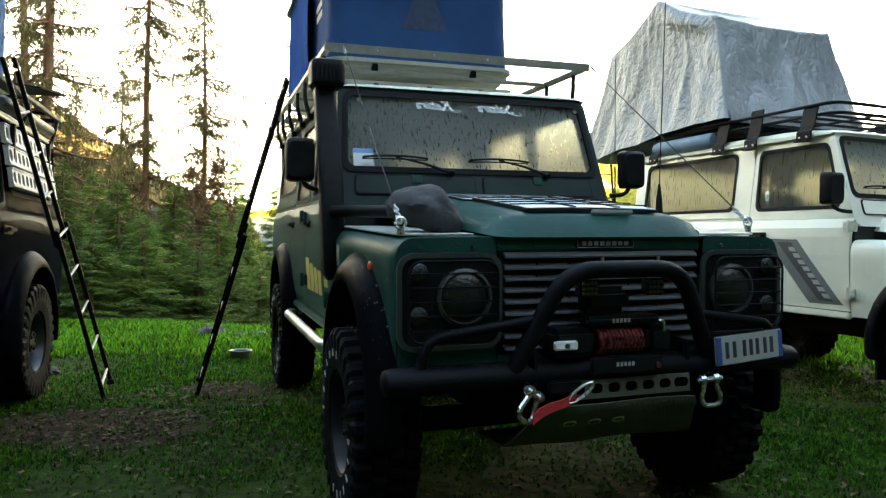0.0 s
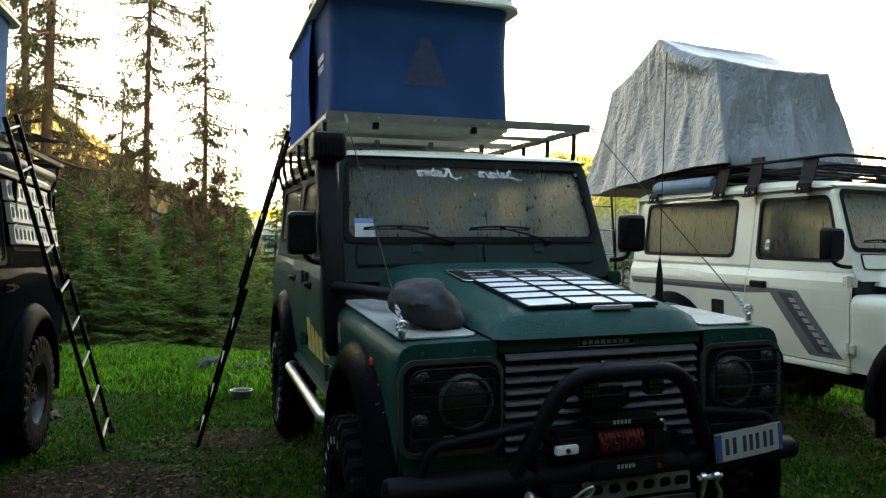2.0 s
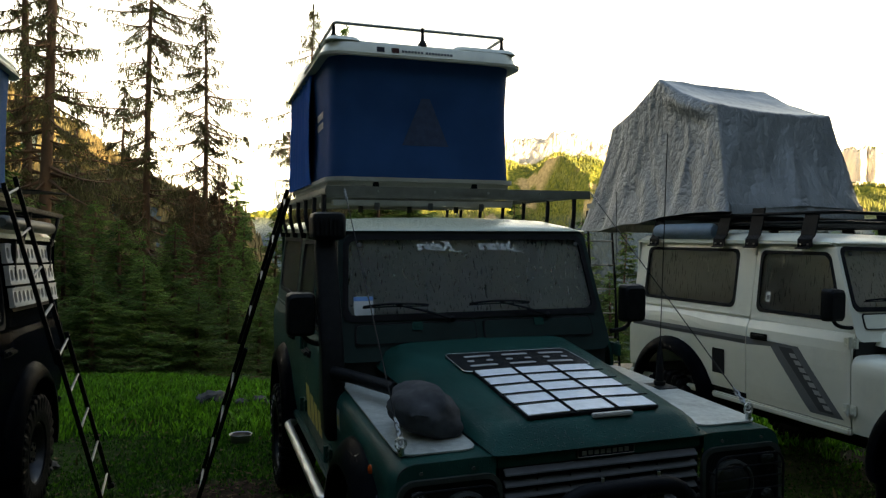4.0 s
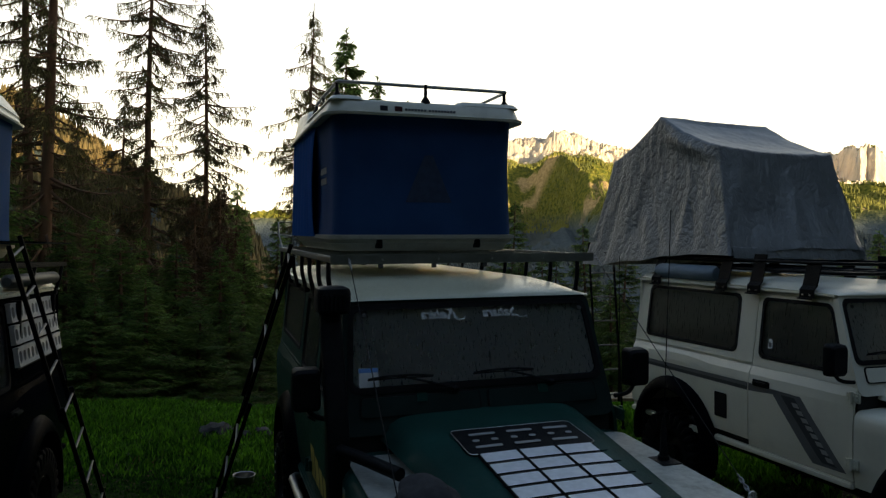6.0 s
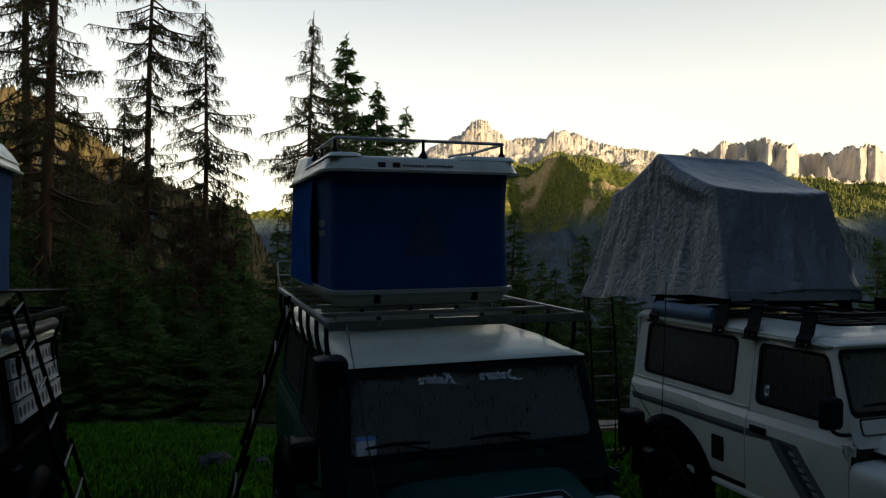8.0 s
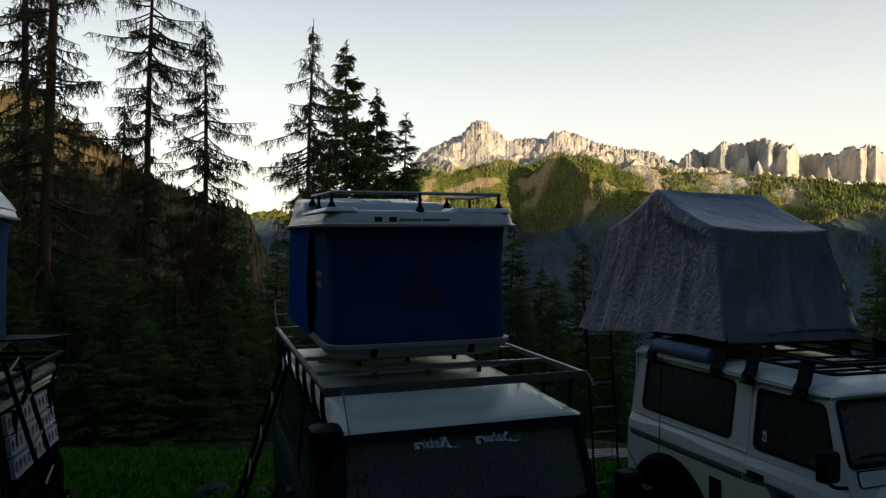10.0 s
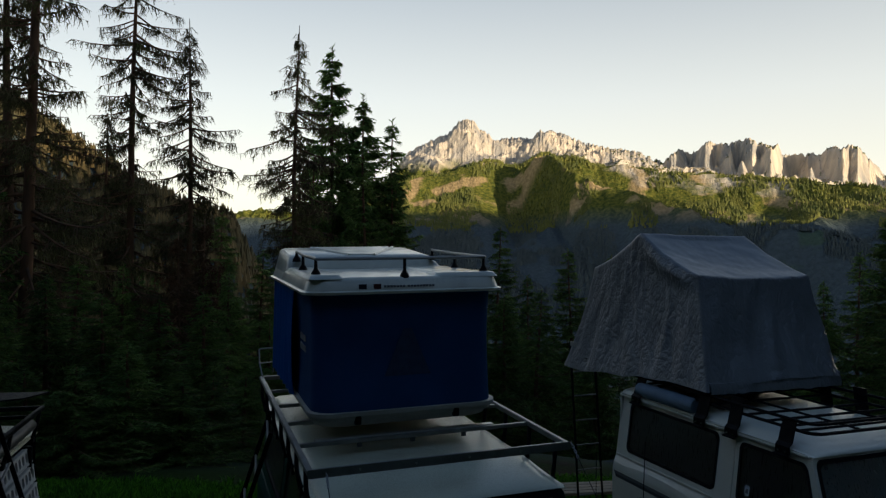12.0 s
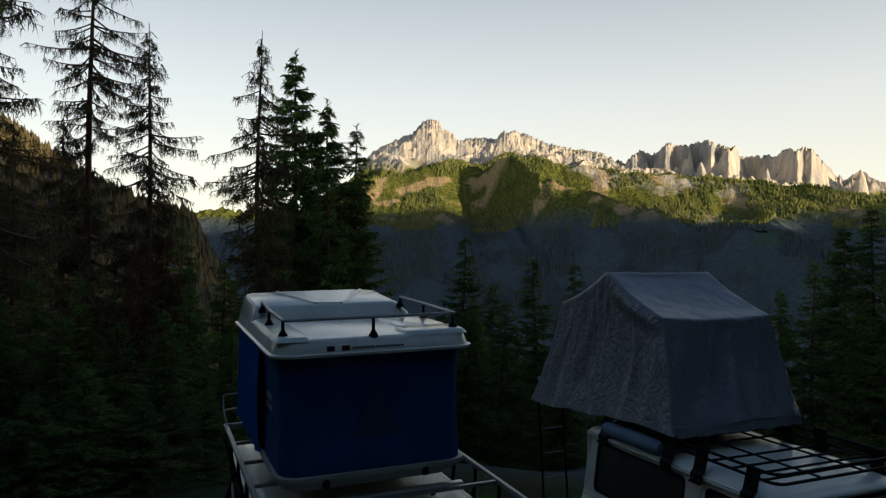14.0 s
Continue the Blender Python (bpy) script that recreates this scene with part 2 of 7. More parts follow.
M_WOOD = mat("weathered_plank", (0.26, 0.20, 0.13), 0.8, 0, 5, 0.3, bump=0.5, bscale=40, stretch=(1, 8, 8), spread=0.2)
# crumpled sheet: creased cells at two sizes
def ranged(n, l, v, a, b):
    r = n.new("ShaderNodeMapRange")
    r.inputs[1].default_value, r.inputs[2].default_value = a, b
    l.new(v, r.inputs[0])
    return r.outputs[0]


def crumple(m, s1, s2, strength, stretch):
    n, l = m.node_tree.nodes, m.node_tree.links
    tc = n.new("ShaderNodeTexCoord")
    wob = n.new("ShaderNodeTexNoise")
    wob.inputs["Scale"].default_value = 3.0
    mp = n.new("ShaderNodeMapping")
    mp.inputs["Scale"].default_value = stretch
    l.new(tc.outputs["Object"], mp.inputs[0])
    l.new(mp.outputs[0], wob.inputs["Vector"])
    addv = n.new("ShaderNodeMix")
    addv.data_type = "RGBA"
    addv.blend_type = "ADD"
    addv.inputs[0].default_value = 0.35
    l.new(mp.outputs[0], addv.inputs[6])
    l.new(wob.outputs["Color"], addv.inputs[7])
    h = []
    for sc in (s1, s2):
        v = n.new("ShaderNodeTexVoronoi")
        v.feature = "DISTANCE_TO_EDGE"
        v.inputs["Scale"].default_value = sc
        l.new(addv.outputs[2], v.inputs["Vector"])
        h.append(ranged(n, l, v.outputs["Distance"], 0.0, 0.22))
    su = n.new("ShaderNodeMath")
    su.operation = "MULTIPLY_ADD"
    l.new(h[1], su.inputs[0])
    su.inputs[1].default_value = 0.45
    l.new(h[0], su.inputs[2])
    soft = n.new("ShaderNodeTexNoise")
    soft.inputs["Scale"].default_value = s1 * 1.3
    soft.inputs["Detail"].default_value = 3
    l.new(addv.outputs[2], soft.inputs["Vector"])
    total = n.new("ShaderNodeMath")
    total.operation = "MULTIPLY_ADD"
    l.new(soft.outputs[0], total.inputs[0])
    total.inputs[1].default_value = 2.2
    l.new(su.outputs[0], total.inputs[2])
    g = n.new("ShaderNodeNewGeometry")
    up = n.new("ShaderNodeSeparateXYZ")
    l.new(g.outputs["True Normal"], up.inputs[0])
    hang = n.new("ShaderNodeMath")
    hang.operation = "MULTIPLY"
    l.new(total.outputs[0], hang.inputs[0])
    l.new(ranged(n, l, up.outputs[2], 0.75, 0.45), hang.inputs[1])
    su = hang
    b = n.new("ShaderNodeBump")
    b.inputs["Strength"].default_value = strength
    b.inputs["Distance"].default_value = 0.03
    l.new(su.outputs[0], b.inputs["Height"])
    l.new(b.outputs[0], n["Principled BSDF"].inputs["Normal"])


def droplets(m, size, share, strength):
    """Standing rain drops: small round domes on part of a surface."""
    n, l = m.node_tree.nodes, m.node_tree.links
    p = n["Principled BSDF"]
    tc = n.new("ShaderNodeTexCoord")
    v = n.new("ShaderNodeTexVoronoi")
    v.inputs["Scale"].default_value = 1 / size
    l.new(tc.outputs["Object"], v.inputs["Vector"])
    dome = n.new("ShaderNodeMapRange")
    dome.inputs[1].default_value, dome.inputs[2].default_value = 0.42, 0.05
    l.new(v.outputs["Distance"], dome.inputs[0])
    pick = n.new("ShaderNodeSeparateColor")
    l.new(v.outputs["Color"], pick.inputs[0])
    some = n.new("ShaderNodeMath")
    some.operation = "LESS_THAN"
    some.inputs[1].default_value = share
    l.new(pick.outputs[0], some.inputs[0])
    h = n.new("ShaderNodeMath")
    h.operation = "MULTIPLY"
    l.new(dome.outputs[0], h.inputs[0])
    l.new(some.outputs[0], h.inputs[1])
    b = n.new("ShaderNodeBump")
    b.inputs["Strength"].default_value = strength
    b.inputs["Distance"].default_value = size * 0.4
    l.new(h.outputs[0], b.inputs["Height"])
    if p.inputs["Normal"].links:
        l.new(p.inputs["Normal"].links[0].from_socket, b.inputs["Normal"])
    l.new(b.outputs[0], p.inputs["Normal"])
    wet = n.new("ShaderNodeMath")
    wet.operation = "MULTIPLY"
    wet.inputs[1].default_value = 0.9
    l.new(h.outputs[0], wet.inputs[0])
    l.new(wet.outputs[0], p.inputs["Coat Weight"])
    p.inputs["Coat Roughness"].default_value = 0.06


droplets(M_GREEN, 0.009, 0.40, 0.7)
droplets(M_FLARE, 0.010, 0.12, 0.5)
crumple(M_TARP, 15, 37, 0.22, (1, 1, 0.62))
M_BARK = mat("conifer_bark", (0.065, 0.043, 0.030), 0.95, 0, 3, 0.4, color2=(0.16, 0.088, 0.052), bump=1.0, bscale=16, stretch=(1, 1, 0.3), spread=0.3, spec=0.15)
M_NEEDLE = mat("spruce_needles", (0.050, 0.105, 0.028), 0.7, 0, 0.8, 0.3, color2=(0.128, 0.195, 0.044), spread=0.3, bscale=5, spec=0.15)
M_LARCH = mat("bare_larch_twigs", (0.06, 0.05, 0.033), 0.85, 0, 0.6, 0.3, color2=(0.10, 0.10, 0.035), spread=0.3, bscale=5, spec=0.15)
M_RUST = mat("rusty_dry_needles", (0.10, 0.048, 0.025), 0.85, 0, 0.6, 0.3, color2=(0.06, 0.05, 0.025), spread=0.2, bscale=5, spec=0.15)
M_GRASS = mat("grass_blades", (0.008, 0.034, 0.005), 0.55, 0, 11, 0.3, color2=(0.036, 0.125, 0.009), bscale=3, spec=0.15)
M_LUSH = mat("lush_grass_blades", (0.022, 0.090, 0.008), 0.55, 0, 7, 0.3, color2=(0.090, 0.260, 0.016), bscale=3, spec=0.15)
M_SPRIG = mat("dry_grass", (0.12, 0.10, 0.04), 0.7, 0, 1.5, 0.3, spec=0.15)
for leaf, share, low, high in ((M_NEEDLE, .30, .3, 1.7), (M_GRASS, .45, .3, 1.8), (M_LUSH, .45, .3, 1.7), (M_LARCH, .4, .5, 1.5), (M_RUST, .4, .5, 1.5)):
    leafy(leaf, share, low, high)
M_BOARD = mat("scuffed_pale_board", (0.46, 0.46, 0.43), 0.55, 0, 14, 0.12, bump=0.15, bscale=80, dirt=0.4, dirt_color=(0.25, 0.24, 0.21), dirt_scale=8)
M_LITTER = mat("dead_leaves_and_twigs", (0.045, 0.028, 0.016), 0.9, 0, 9, 0.4, color2=(0.13, 0.085, 0.045), bscale=40, spec=0.15)
M_TRAY = mat("grimy_tent_tray", (0.36, 0.355, 0.30), 0.5, 0, 4, 0.2, bump=0.1, bscale=60, dirt=0.5, dirt_color=(0.08, 0.08, 0.075), dirt_scale=4)
M_STONE = mat("field_stone", (0.020, 0.020, 0.019), 0.9, 0, 12, 0.3, bump=0.8, bscale=40)
M_BOWL = mat("steel_bowl", (0.26, 0.26, 0.25), 0.36, 0.9, 20, 0.1)
G_SCREEN = glass("fogged_windscreen", (0.66, 0.70, 0.68), 0.40, 0.34, 0.91)
G_SIDE = glass("fogged_side_glass", (0.32, 0.34, 0.32), 0.40, 0.25, 0.95)
G_DARK = glass("tinted_side_glass", (0.20, 0.21, 0.20), 0.25, 0.2, 0.85)


# ---- mesh helpers ----
def mesh_of(name, verts, faces, smooth=False):
    me = bpy.data.meshes.new(name)
    me.from_pydata([tuple(v) for v in verts], [], faces)
    me.update()
    if smooth:
        me.polygons.foreach_set("use_smooth", [True] * len(me.polygons))
    return me


def thing(name, m, label, category, group="", kind=""):
    """An Empty at the base of a thing, to carry its parts."""
    ob = new(name)
    ob.empty_display_size = 0.2
    ob.matrix_world = m
    return tagged(ob, label, category, group, kind)


def part(name, bm, material, parent=None, label="", smooth=False):
    me = bpy.data.meshes.new(name)
    bmesh.ops.recalc_face_normals(bm, faces=bm.faces)
    bm.to_mesh(me)
    bm.free()
    return part_mesh(name, me, material, parent, label, smooth)


def part_mesh(name, me, material, parent=None, label="", smooth=False):
    if not me.materials:
        me.materials.append(material)
    if smooth:
        me.polygons.foreach_set("use_smooth", [True] * len(me.polygons))
        me.set_sharp_from_angle(angle=radians(38))
    ob = new(name, me)
    if parent is not None:
        ob.parent = parent
    return tagged(ob, label) if label else ob


def box(bm, x0, x1, y0, y1, z0, z1, bev=0.0, m=None, seg=2):
    """A box with rounded edges, added to bm."""
    r = bmesh.ops.create_cube(bm, size=1)
    mm = Matrix.Translation(((x0 + x1) / 2, (y0 + y1) / 2, (z0 + z1) / 2)) @ Matrix.Diagonal((abs(x1 - x0), abs(y1 - y0), abs(z1 - z0), 1))
    bmesh.ops.transform(bm, matrix=mm, verts=r["verts"])
    vs = r["verts"]
    if bev:
        es = list({e for v in vs for e in v.link_edges})
        out = bmesh.ops.bevel(bm, geom=es, offset=bev, segments=seg, affect="EDGES", clamp_overlap=True)
        vs = list({v for f in out["faces"] for v in f.verts} | {v for v in vs if v.is_valid})
    if m is not None:
        bmesh.ops.transform(bm, matrix=m, verts=vs)
    return vs


def boxes(*args, bev=0.0, m=None):
    bm = bmesh.new()
    for a in args:
        box(bm, *a, bev=bev, m=m)
    return bm


def tube(bm, pts, r, n=10, closed=False, taper=None):
    """A round bar along a line of points, added to bm."""
    pts = [Vector(p) for p in pts]
    rings, k = [], len(pts)
    for i, p in enumerate(pts):
        a = pts[(i - 1) % k] if (closed or i > 0) else p
        b = pts[(i + 1) % k] if (closed or i < k - 1) else p
        d = (b - a).normalized()
        u = d.cross(Vector((0, 0, 1)))
        if u.length < 0.05:
            u = d.cross(Vector((0, 1, 0)))
        u.normalize()
        w = u.cross(d)
        rr = r if taper is None else taper[i]
        rings.append([bm.verts.new(p + rr * (math.cos(2 * math.pi * j / n) * u + math.sin(2 * math.pi * j / n) * w)) for j in range(n)])
    for i in range(k if closed else k - 1):
        A, B = rings[i], rings[(i + 1) % k]
        for j in range(n):
            bm.faces.new((A[j], A[(j + 1) % n], B[(j + 1) % n], B[j]))
    if not closed:
        bm.faces.new(rings[0][::-1])
        bm.faces.new(rings[-1])
    return bm


def bend(pts, r, n=5):
    """The line of points with its corners rounded."""
    pts = [Vector(p) for p in pts]
    out = [pts[0]]
    for a, b, c in zip(pts, pts[1:], pts[2:]):
        p, q = b + (a - b).normalized() * min(r, (a - b).length / 2), b + (c - b).normalized() * min(r, (c - b).length / 2)
        for i in range(n + 1):
            t = i / n
            out.append((1 - t) ** 2 * p + 2 * t * (1 - t) * b + t * t * q)
    return out + [pts[-1]]


def loft(bm, rows, cap=True, closed=False):
    """Skin over rows of equally many points. closed: each row is a ring."""
    R = [[bm.verts.new(p) for p in row] for row in rows]
    n = len(R[0])
    for A, B in zip(R, R[1:]):
        for j in range(n if closed else n - 1):
            bm.faces.new((A[j], A[(j + 1) % n], B[(j + 1) % n], B[j]))
    if cap and closed:
        bm.faces.new(R[0][::-1])
        bm.faces.new(R[-1])
    return bm


def thicken(bm, d):
    bmesh.ops.recalc_face_normals(bm, faces=bm.faces)
    bmesh.ops.solidify(bm, geom=bm.faces[:], thickness=d)
    return bm


def round_rect(x0, x1, y0, y1, r, n=5):
    """The corners of a rounded rectangle, anticlockwise."""
    out = []
    for cx, cy, a in ((x1 - r, y0 + r, -90), (x1 - r, y1 - r, 0), (x0 + r, y1 - r, 90), (x0 + r, y0 + r, 180)):
        for i in range(n + 1):
            b = radians(a + 90 * i / n)
            out.append((cx + r * math.cos(b), cy + r * math.sin(b)))
    return out


def plate(bm, outline, put, d0, d1):
    """A slab with that outline; put(u, v, d) gives the point."""
    loft(bm, [[put(u, v, d0) for u, v in outline], [put(u, v, d1) for u, v in outline]], True, True)
    return bm


def ringplate(bm, outer, inner, put, d0, d1):
    """A slab with a hole. outer and inner have equally many points."""
    rows = [[put(u, v, d) for u, v in o] for o, d in ((outer, d0), (outer, d1), (inner, d1), (inner, d0), (outer, d0))]
    loft(bm, rows, False, True)
    bmesh.ops.remove_doubles(bm, verts=bm.verts, dist=1e-6)
    return bm


def disc(bm, c, axis, r, d, n=20):
    """A short round slab centred at c."""
    a = Vector(axis).normalized()
    tube(bm, [Vector(c) - a * d / 2, Vector(c) + a * d / 2], r, n)
    return bm


def chain_mesh(p, q, links, r):
    """A short chain of oval links from p to q."""
    bm = bmesh.new()
    p, q = Vector(p), Vector(q)
    d = (q - p).normalized()
    u = d.cross(Vector((0.3, 0.8, 0.1))).normalized()
    w = d.cross(u)
    L = (q - p).length / links
    for i in range(links):
        c = p + d * L * (i + 0.5)
        s = u if i % 2 else w
        tube(bm, [c + d * L * 0.72 * math.cos(2 * math.pi * k / 8) + s * L * 0.36 * math.sin(2 * math.pi * k / 8) for k in range(8)], r, 5, True)
    return bm


# ---- ground, far slopes and mountains ----
def lerp_table(x, rows):
    return float(np.interp(x, [a for a, _ in rows], [b for _, b in rows]))


def rough3(x, y, s, n=4, ridged=False):
    v, a, f = 0.0, 1.0, 1.0 / s
    for i in range(n):
        q = noise.noise((x * f + 17.3 * i, y * f - 9.1 * i, 3.7 * i))
        v += a * ((1 - 2 * abs(q)) if ridged else q)
        a *= 0.5
        f *= 2.05
    return v


def ground_z(x, y):
    """Height of the ground: a meadow shelf that drops into a valley, a wooded hill and a shading ridge."""
    r = math.hypot(x, y)
    a = math.degrees(math.atan2(x, y))
    z = 0.035 * rough3(x, y, 2.2, 3) if r < 60 else 0.0
    if -4 < y < 5.3:
        z -= 0.048 * min(5.3 - y, 2.6)
    elif 5.3 <= y < 60:
        z += 0.04 * min(y - 5.3, 1.4)
    elif y <= -4:
        z -= 0.125
    edge = 9.3 + 0.5 * math.sin(x * 0.9) + 0.4 * math.sin(x * 0.37 + 1)
    if y > edge:
        d = y - edge
        z -= 0.30 * d * d / (d + 6.0) if d < 500 else 0.30 * 500 * 500 / 506
    if r > 60:
        z += 0.03 * min(r, 600) * rough3(x, y, 160, 3)
    if r > 900 and y > 0:
        z += lerp_table(r, ((900, 0), (1700, -90), (4800, -120)))
    # unseen bank added behind the camera to block skylight on the car fronts
    if y < -6.5:
        d = -y - 6.5
        z += 60 * (1 - math.exp(-d / 55.0)) + 0.25 * min(d, 20) * max(0.0, rough3(x, y, 14, 2))
    hill = lerp_table(a, ((-75, 120), (-45, 330), (-30, 300), (-25, 252), (-21.5, 222), (-18.5, 203), (-15, 190), (-11, 90), (-4, 0)))
    z += hill * math.exp(-((r - 800) / 230) ** 2)
    ridge = lerp_table(a, ((-180, 700), (-150, 700), (-110, 420), (-60, 200), (-46, 0), (60, 0), (84, 420), (92, 600), (96, 650), (99, 600), (102.3, 528), (103.3, 570), (103.9, 740), (105, 850), (107.5, 835), (108.8, 905), (112, 915), (118, 880), (126, 780), (132, 770), (133.2, 750), (135, 655), (138, 625), (146, 640), (158, 640), (180, 700)))
    z += ridge * math.exp(-((r - 4200) / 620) ** 2)
    return z


def position_nodes(m):
    n, l = m.node_tree.nodes, m.node_tree.links
    g = n.new("ShaderNodeNewGeometry")
    s = n.new("ShaderNodeSeparateXYZ")
    l.new(g.outputs["Position"], s.inputs[0])
    return n, l, g, s


def noise_node(n, l, vec, scale, detail=6, lo=0.4, hi=0.6):
    t = n.new("ShaderNodeTexNoise")
    t.inputs["Scale"].default_value = scale
    t.inputs["Detail"].default_value = detail
    l.new(vec, t.inputs["Vector"])
    r = n.new("ShaderNodeMapRange")
    r.inputs[1].default_value, r.inputs[2].default_value = lo, hi
    l.new(t.outputs[0], r.inputs[0])
    return r.outputs[0], t.outputs[0]


def blend(n, l, f, a, b):
    mx = n.new("ShaderNodeMix")
    mx.data_type = "RGBA"
    l.new(f, mx.inputs[0])
    for k, c in ((6, a), (7, b)):
        if isinstance(c, tuple):
            mx.inputs[k].default_value = (*c, 1)
        else:
            l.new(c, mx.inputs[k])
    return mx.outputs[2]


def ground_material():
    m = bpy.data.materials.new("meadow_soil_and_hazed_woodland")
    m.use_nodes = True
    n, l, g, s = position_nodes(m)
    p = n["Principled BSDF"]
    p.inputs["Roughness"].default_value = 0.95
    p.inputs["Specular IOR Level"].default_value = 0.05
    pos = g.outputs["Position"]
    f1, _ = noise_node(n, l, pos, 0.55, 8, 0.34, 0.50)
    f2, fine = noise_node(n, l, pos, 14, 8, 0.35, 0.65)
    soil = blend(n, l, f2, (0.011, 0.008, 0.005), (0.028, 0.019, 0.012))
    turf = blend(n, l, f2, (0.008, 0.018, 0.003), (0.019, 0.040, 0.006))
    near = blend(n, l, f1, soil, turf)
    # two worn patches of bare soil beside the car
    for cx, cy, rx, ry in ((-2.1, 4.45, .85, .50), (-1.5, 5.6, .45, .33)):
        mp = n.new("ShaderNodeMapping")
        mp.inputs["Location"].default_value = (-cx / rx, -cy / ry, 0)
        mp.inputs["Scale"].default_value = (1 / rx, 1 / ry, 0)
        l.new(pos, mp.inputs[0])
        dl = n.new("ShaderNodeVectorMath")
        dl.operation = "LENGTH"
        l.new(mp.outputs[0], dl.inputs[0])
        wob, raw = noise_node(n, l, pos, 5, 6)
        ad = n.new("ShaderNodeMath")
        ad.operation = "MULTIPLY_ADD"
        l.new(raw, ad.inputs[0])
        ad.inputs[1].default_value = 1.6
        l.new(dl.outputs["Value"], ad.inputs[2])
        near = blend(n, l, ranged(n, l, ad.outputs[0], 1.5, 1.9), blend(n, l, f2, (0.014, 0.007, 0.005), (0.034, 0.018, 0.012)), near)
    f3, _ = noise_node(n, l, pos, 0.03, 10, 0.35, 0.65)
    # woodland past the meadow, with distance haze painted in as blue-grey
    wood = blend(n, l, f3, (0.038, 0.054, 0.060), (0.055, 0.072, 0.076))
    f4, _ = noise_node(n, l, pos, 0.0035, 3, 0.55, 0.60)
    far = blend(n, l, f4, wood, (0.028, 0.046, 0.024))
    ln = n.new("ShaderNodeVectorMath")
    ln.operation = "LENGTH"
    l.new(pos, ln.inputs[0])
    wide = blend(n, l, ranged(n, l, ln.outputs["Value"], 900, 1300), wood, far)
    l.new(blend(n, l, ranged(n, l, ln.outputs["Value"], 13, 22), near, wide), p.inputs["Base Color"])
    b = n.new("ShaderNodeBump")
    b.inputs["Strength"].default_value = 0.8
    b.inputs["Distance"].default_value = 0.03
    l.new(fine, b.inputs["Height"])
    l.new(b.outputs[0], p.inputs["Normal"])
    return m


def build_ground():
    angles = [-180 + 3 * i for i in range(46)] + [-42 + 0.5 * i for i in range(168)] + [42 + 3 * i for i in range(18)] + [96 + 0.75 * i for i in range(24)] + [114 + 3 * i for i in range(22)]
    radii = [0.4 * (1.085 ** i) for i in range(116)]
    radii = [r for r in radii if r < 4700]
    verts, faces, n = [(0, 0, ground_z(0, 0))], [], len(angles)
    for r in radii:
        for a in angles:
            x, y = r * math.sin(radians(a)), r * math.cos(radians(a))
            verts.append((x, y, ground_z(x, y)))
    for j in range(n):
        faces.append((0, 1 + (j + 1) % n, 1 + j))
    for i in range(len(radii) - 1):
        for j in range(n):
            k = (j + 1) % n
            faces.append((1 + i * n + j, 1 + i * n + k, 1 + (i + 1) * n + k, 1 + (i + 1) * n + j))
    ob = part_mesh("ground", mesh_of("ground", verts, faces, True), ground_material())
    return tagged(ob, "mossy meadow with bare soil patches dropping to a wooded valley", "ground", kind="structure")


build_ground()

# skyline of the far range: azimuth in degrees and height in metres above the shelf, at 3.6 km
SKYLINE = ((-16, 222), (-11, 220), (-7, 232), (-3.4, 400), (-1.4, 560), (0.4, 622), (1.9, 664), (2.5, 714), (3.3, 730), (3.8, 716), (4.2, 679), (5.0, 658), (5.3, 623), (7.1, 638), (8.5, 628), (9.0, 648), (9.6, 655), (10.5, 646), (11.6, 628), (13.4, 588), (15.6, 558),
           (16.5, 552), (17.1, 523), (18.5, 499), (19.5, 552), (20.3, 537), (21.8, 579), (22.5, 561), (24.5, 584), (25.1, 553), (26.4, 541), (26.8, 506), (29.0, 504), (29.9, 536), (31.6, 514), (32.1, 464), (33.5, 379), (34.4, 423), (35.3, 374), (38, 310), (44, 250))


def wallness(a):
    """How sheer the rock stands at an azimuth: 0 for a craggy slope, 1 for a cliff."""
    return lerp_table(a, ((-4, 0.0), (1.5, 0.1), (2.2, 0.5), (5, 0.45), (5.6, 0.05), (8.3, 0.1), (8.8, 0.85), (11.0, 0.75), (12.0, 0.2), (17.5, 0.15), (19, 0.75), (22, 0.95), (33, 0.9)))


def crest(a):
    jag = 8 * noise.noise((a * 2.1, 4.5, 0)) + 12 * (0.35 - 2.0 * abs(noise.noise((a * 4.3, 8.5, 0)))) + 8 * noise.noise((a * 11.0, 2.5, 0))
    return lerp_table(a, SKYLINE) + jag * lerp_table(a, ((-6, 0.2), (-1, 0.7), (33, 1), (38, 0.3)))


def bump2(a, r, a0, r0, wa, wr):
    return math.exp(-((a - a0) / wa) ** 2 - ((r - r0) / wr) ** 2)


# front of the sheer walls: azimuth and distance, creased where faces meet
FRONT = ((18, 3520), (19.0, 3430), (19.5, 3465), (20.3, 3545), (21.4, 3395), (22.1, 3455), (23.2, 3350), (23.7, 3405), (24.7, 3270), (25.2, 3345), (25.9, 3270), (26.8, 3500), (27.2, 3580), (28.3, 3500), (29.2, 3475), (30.5, 3360), (30.9, 3420), (31.4, 3380), (32.2, 3480), (34, 3540))
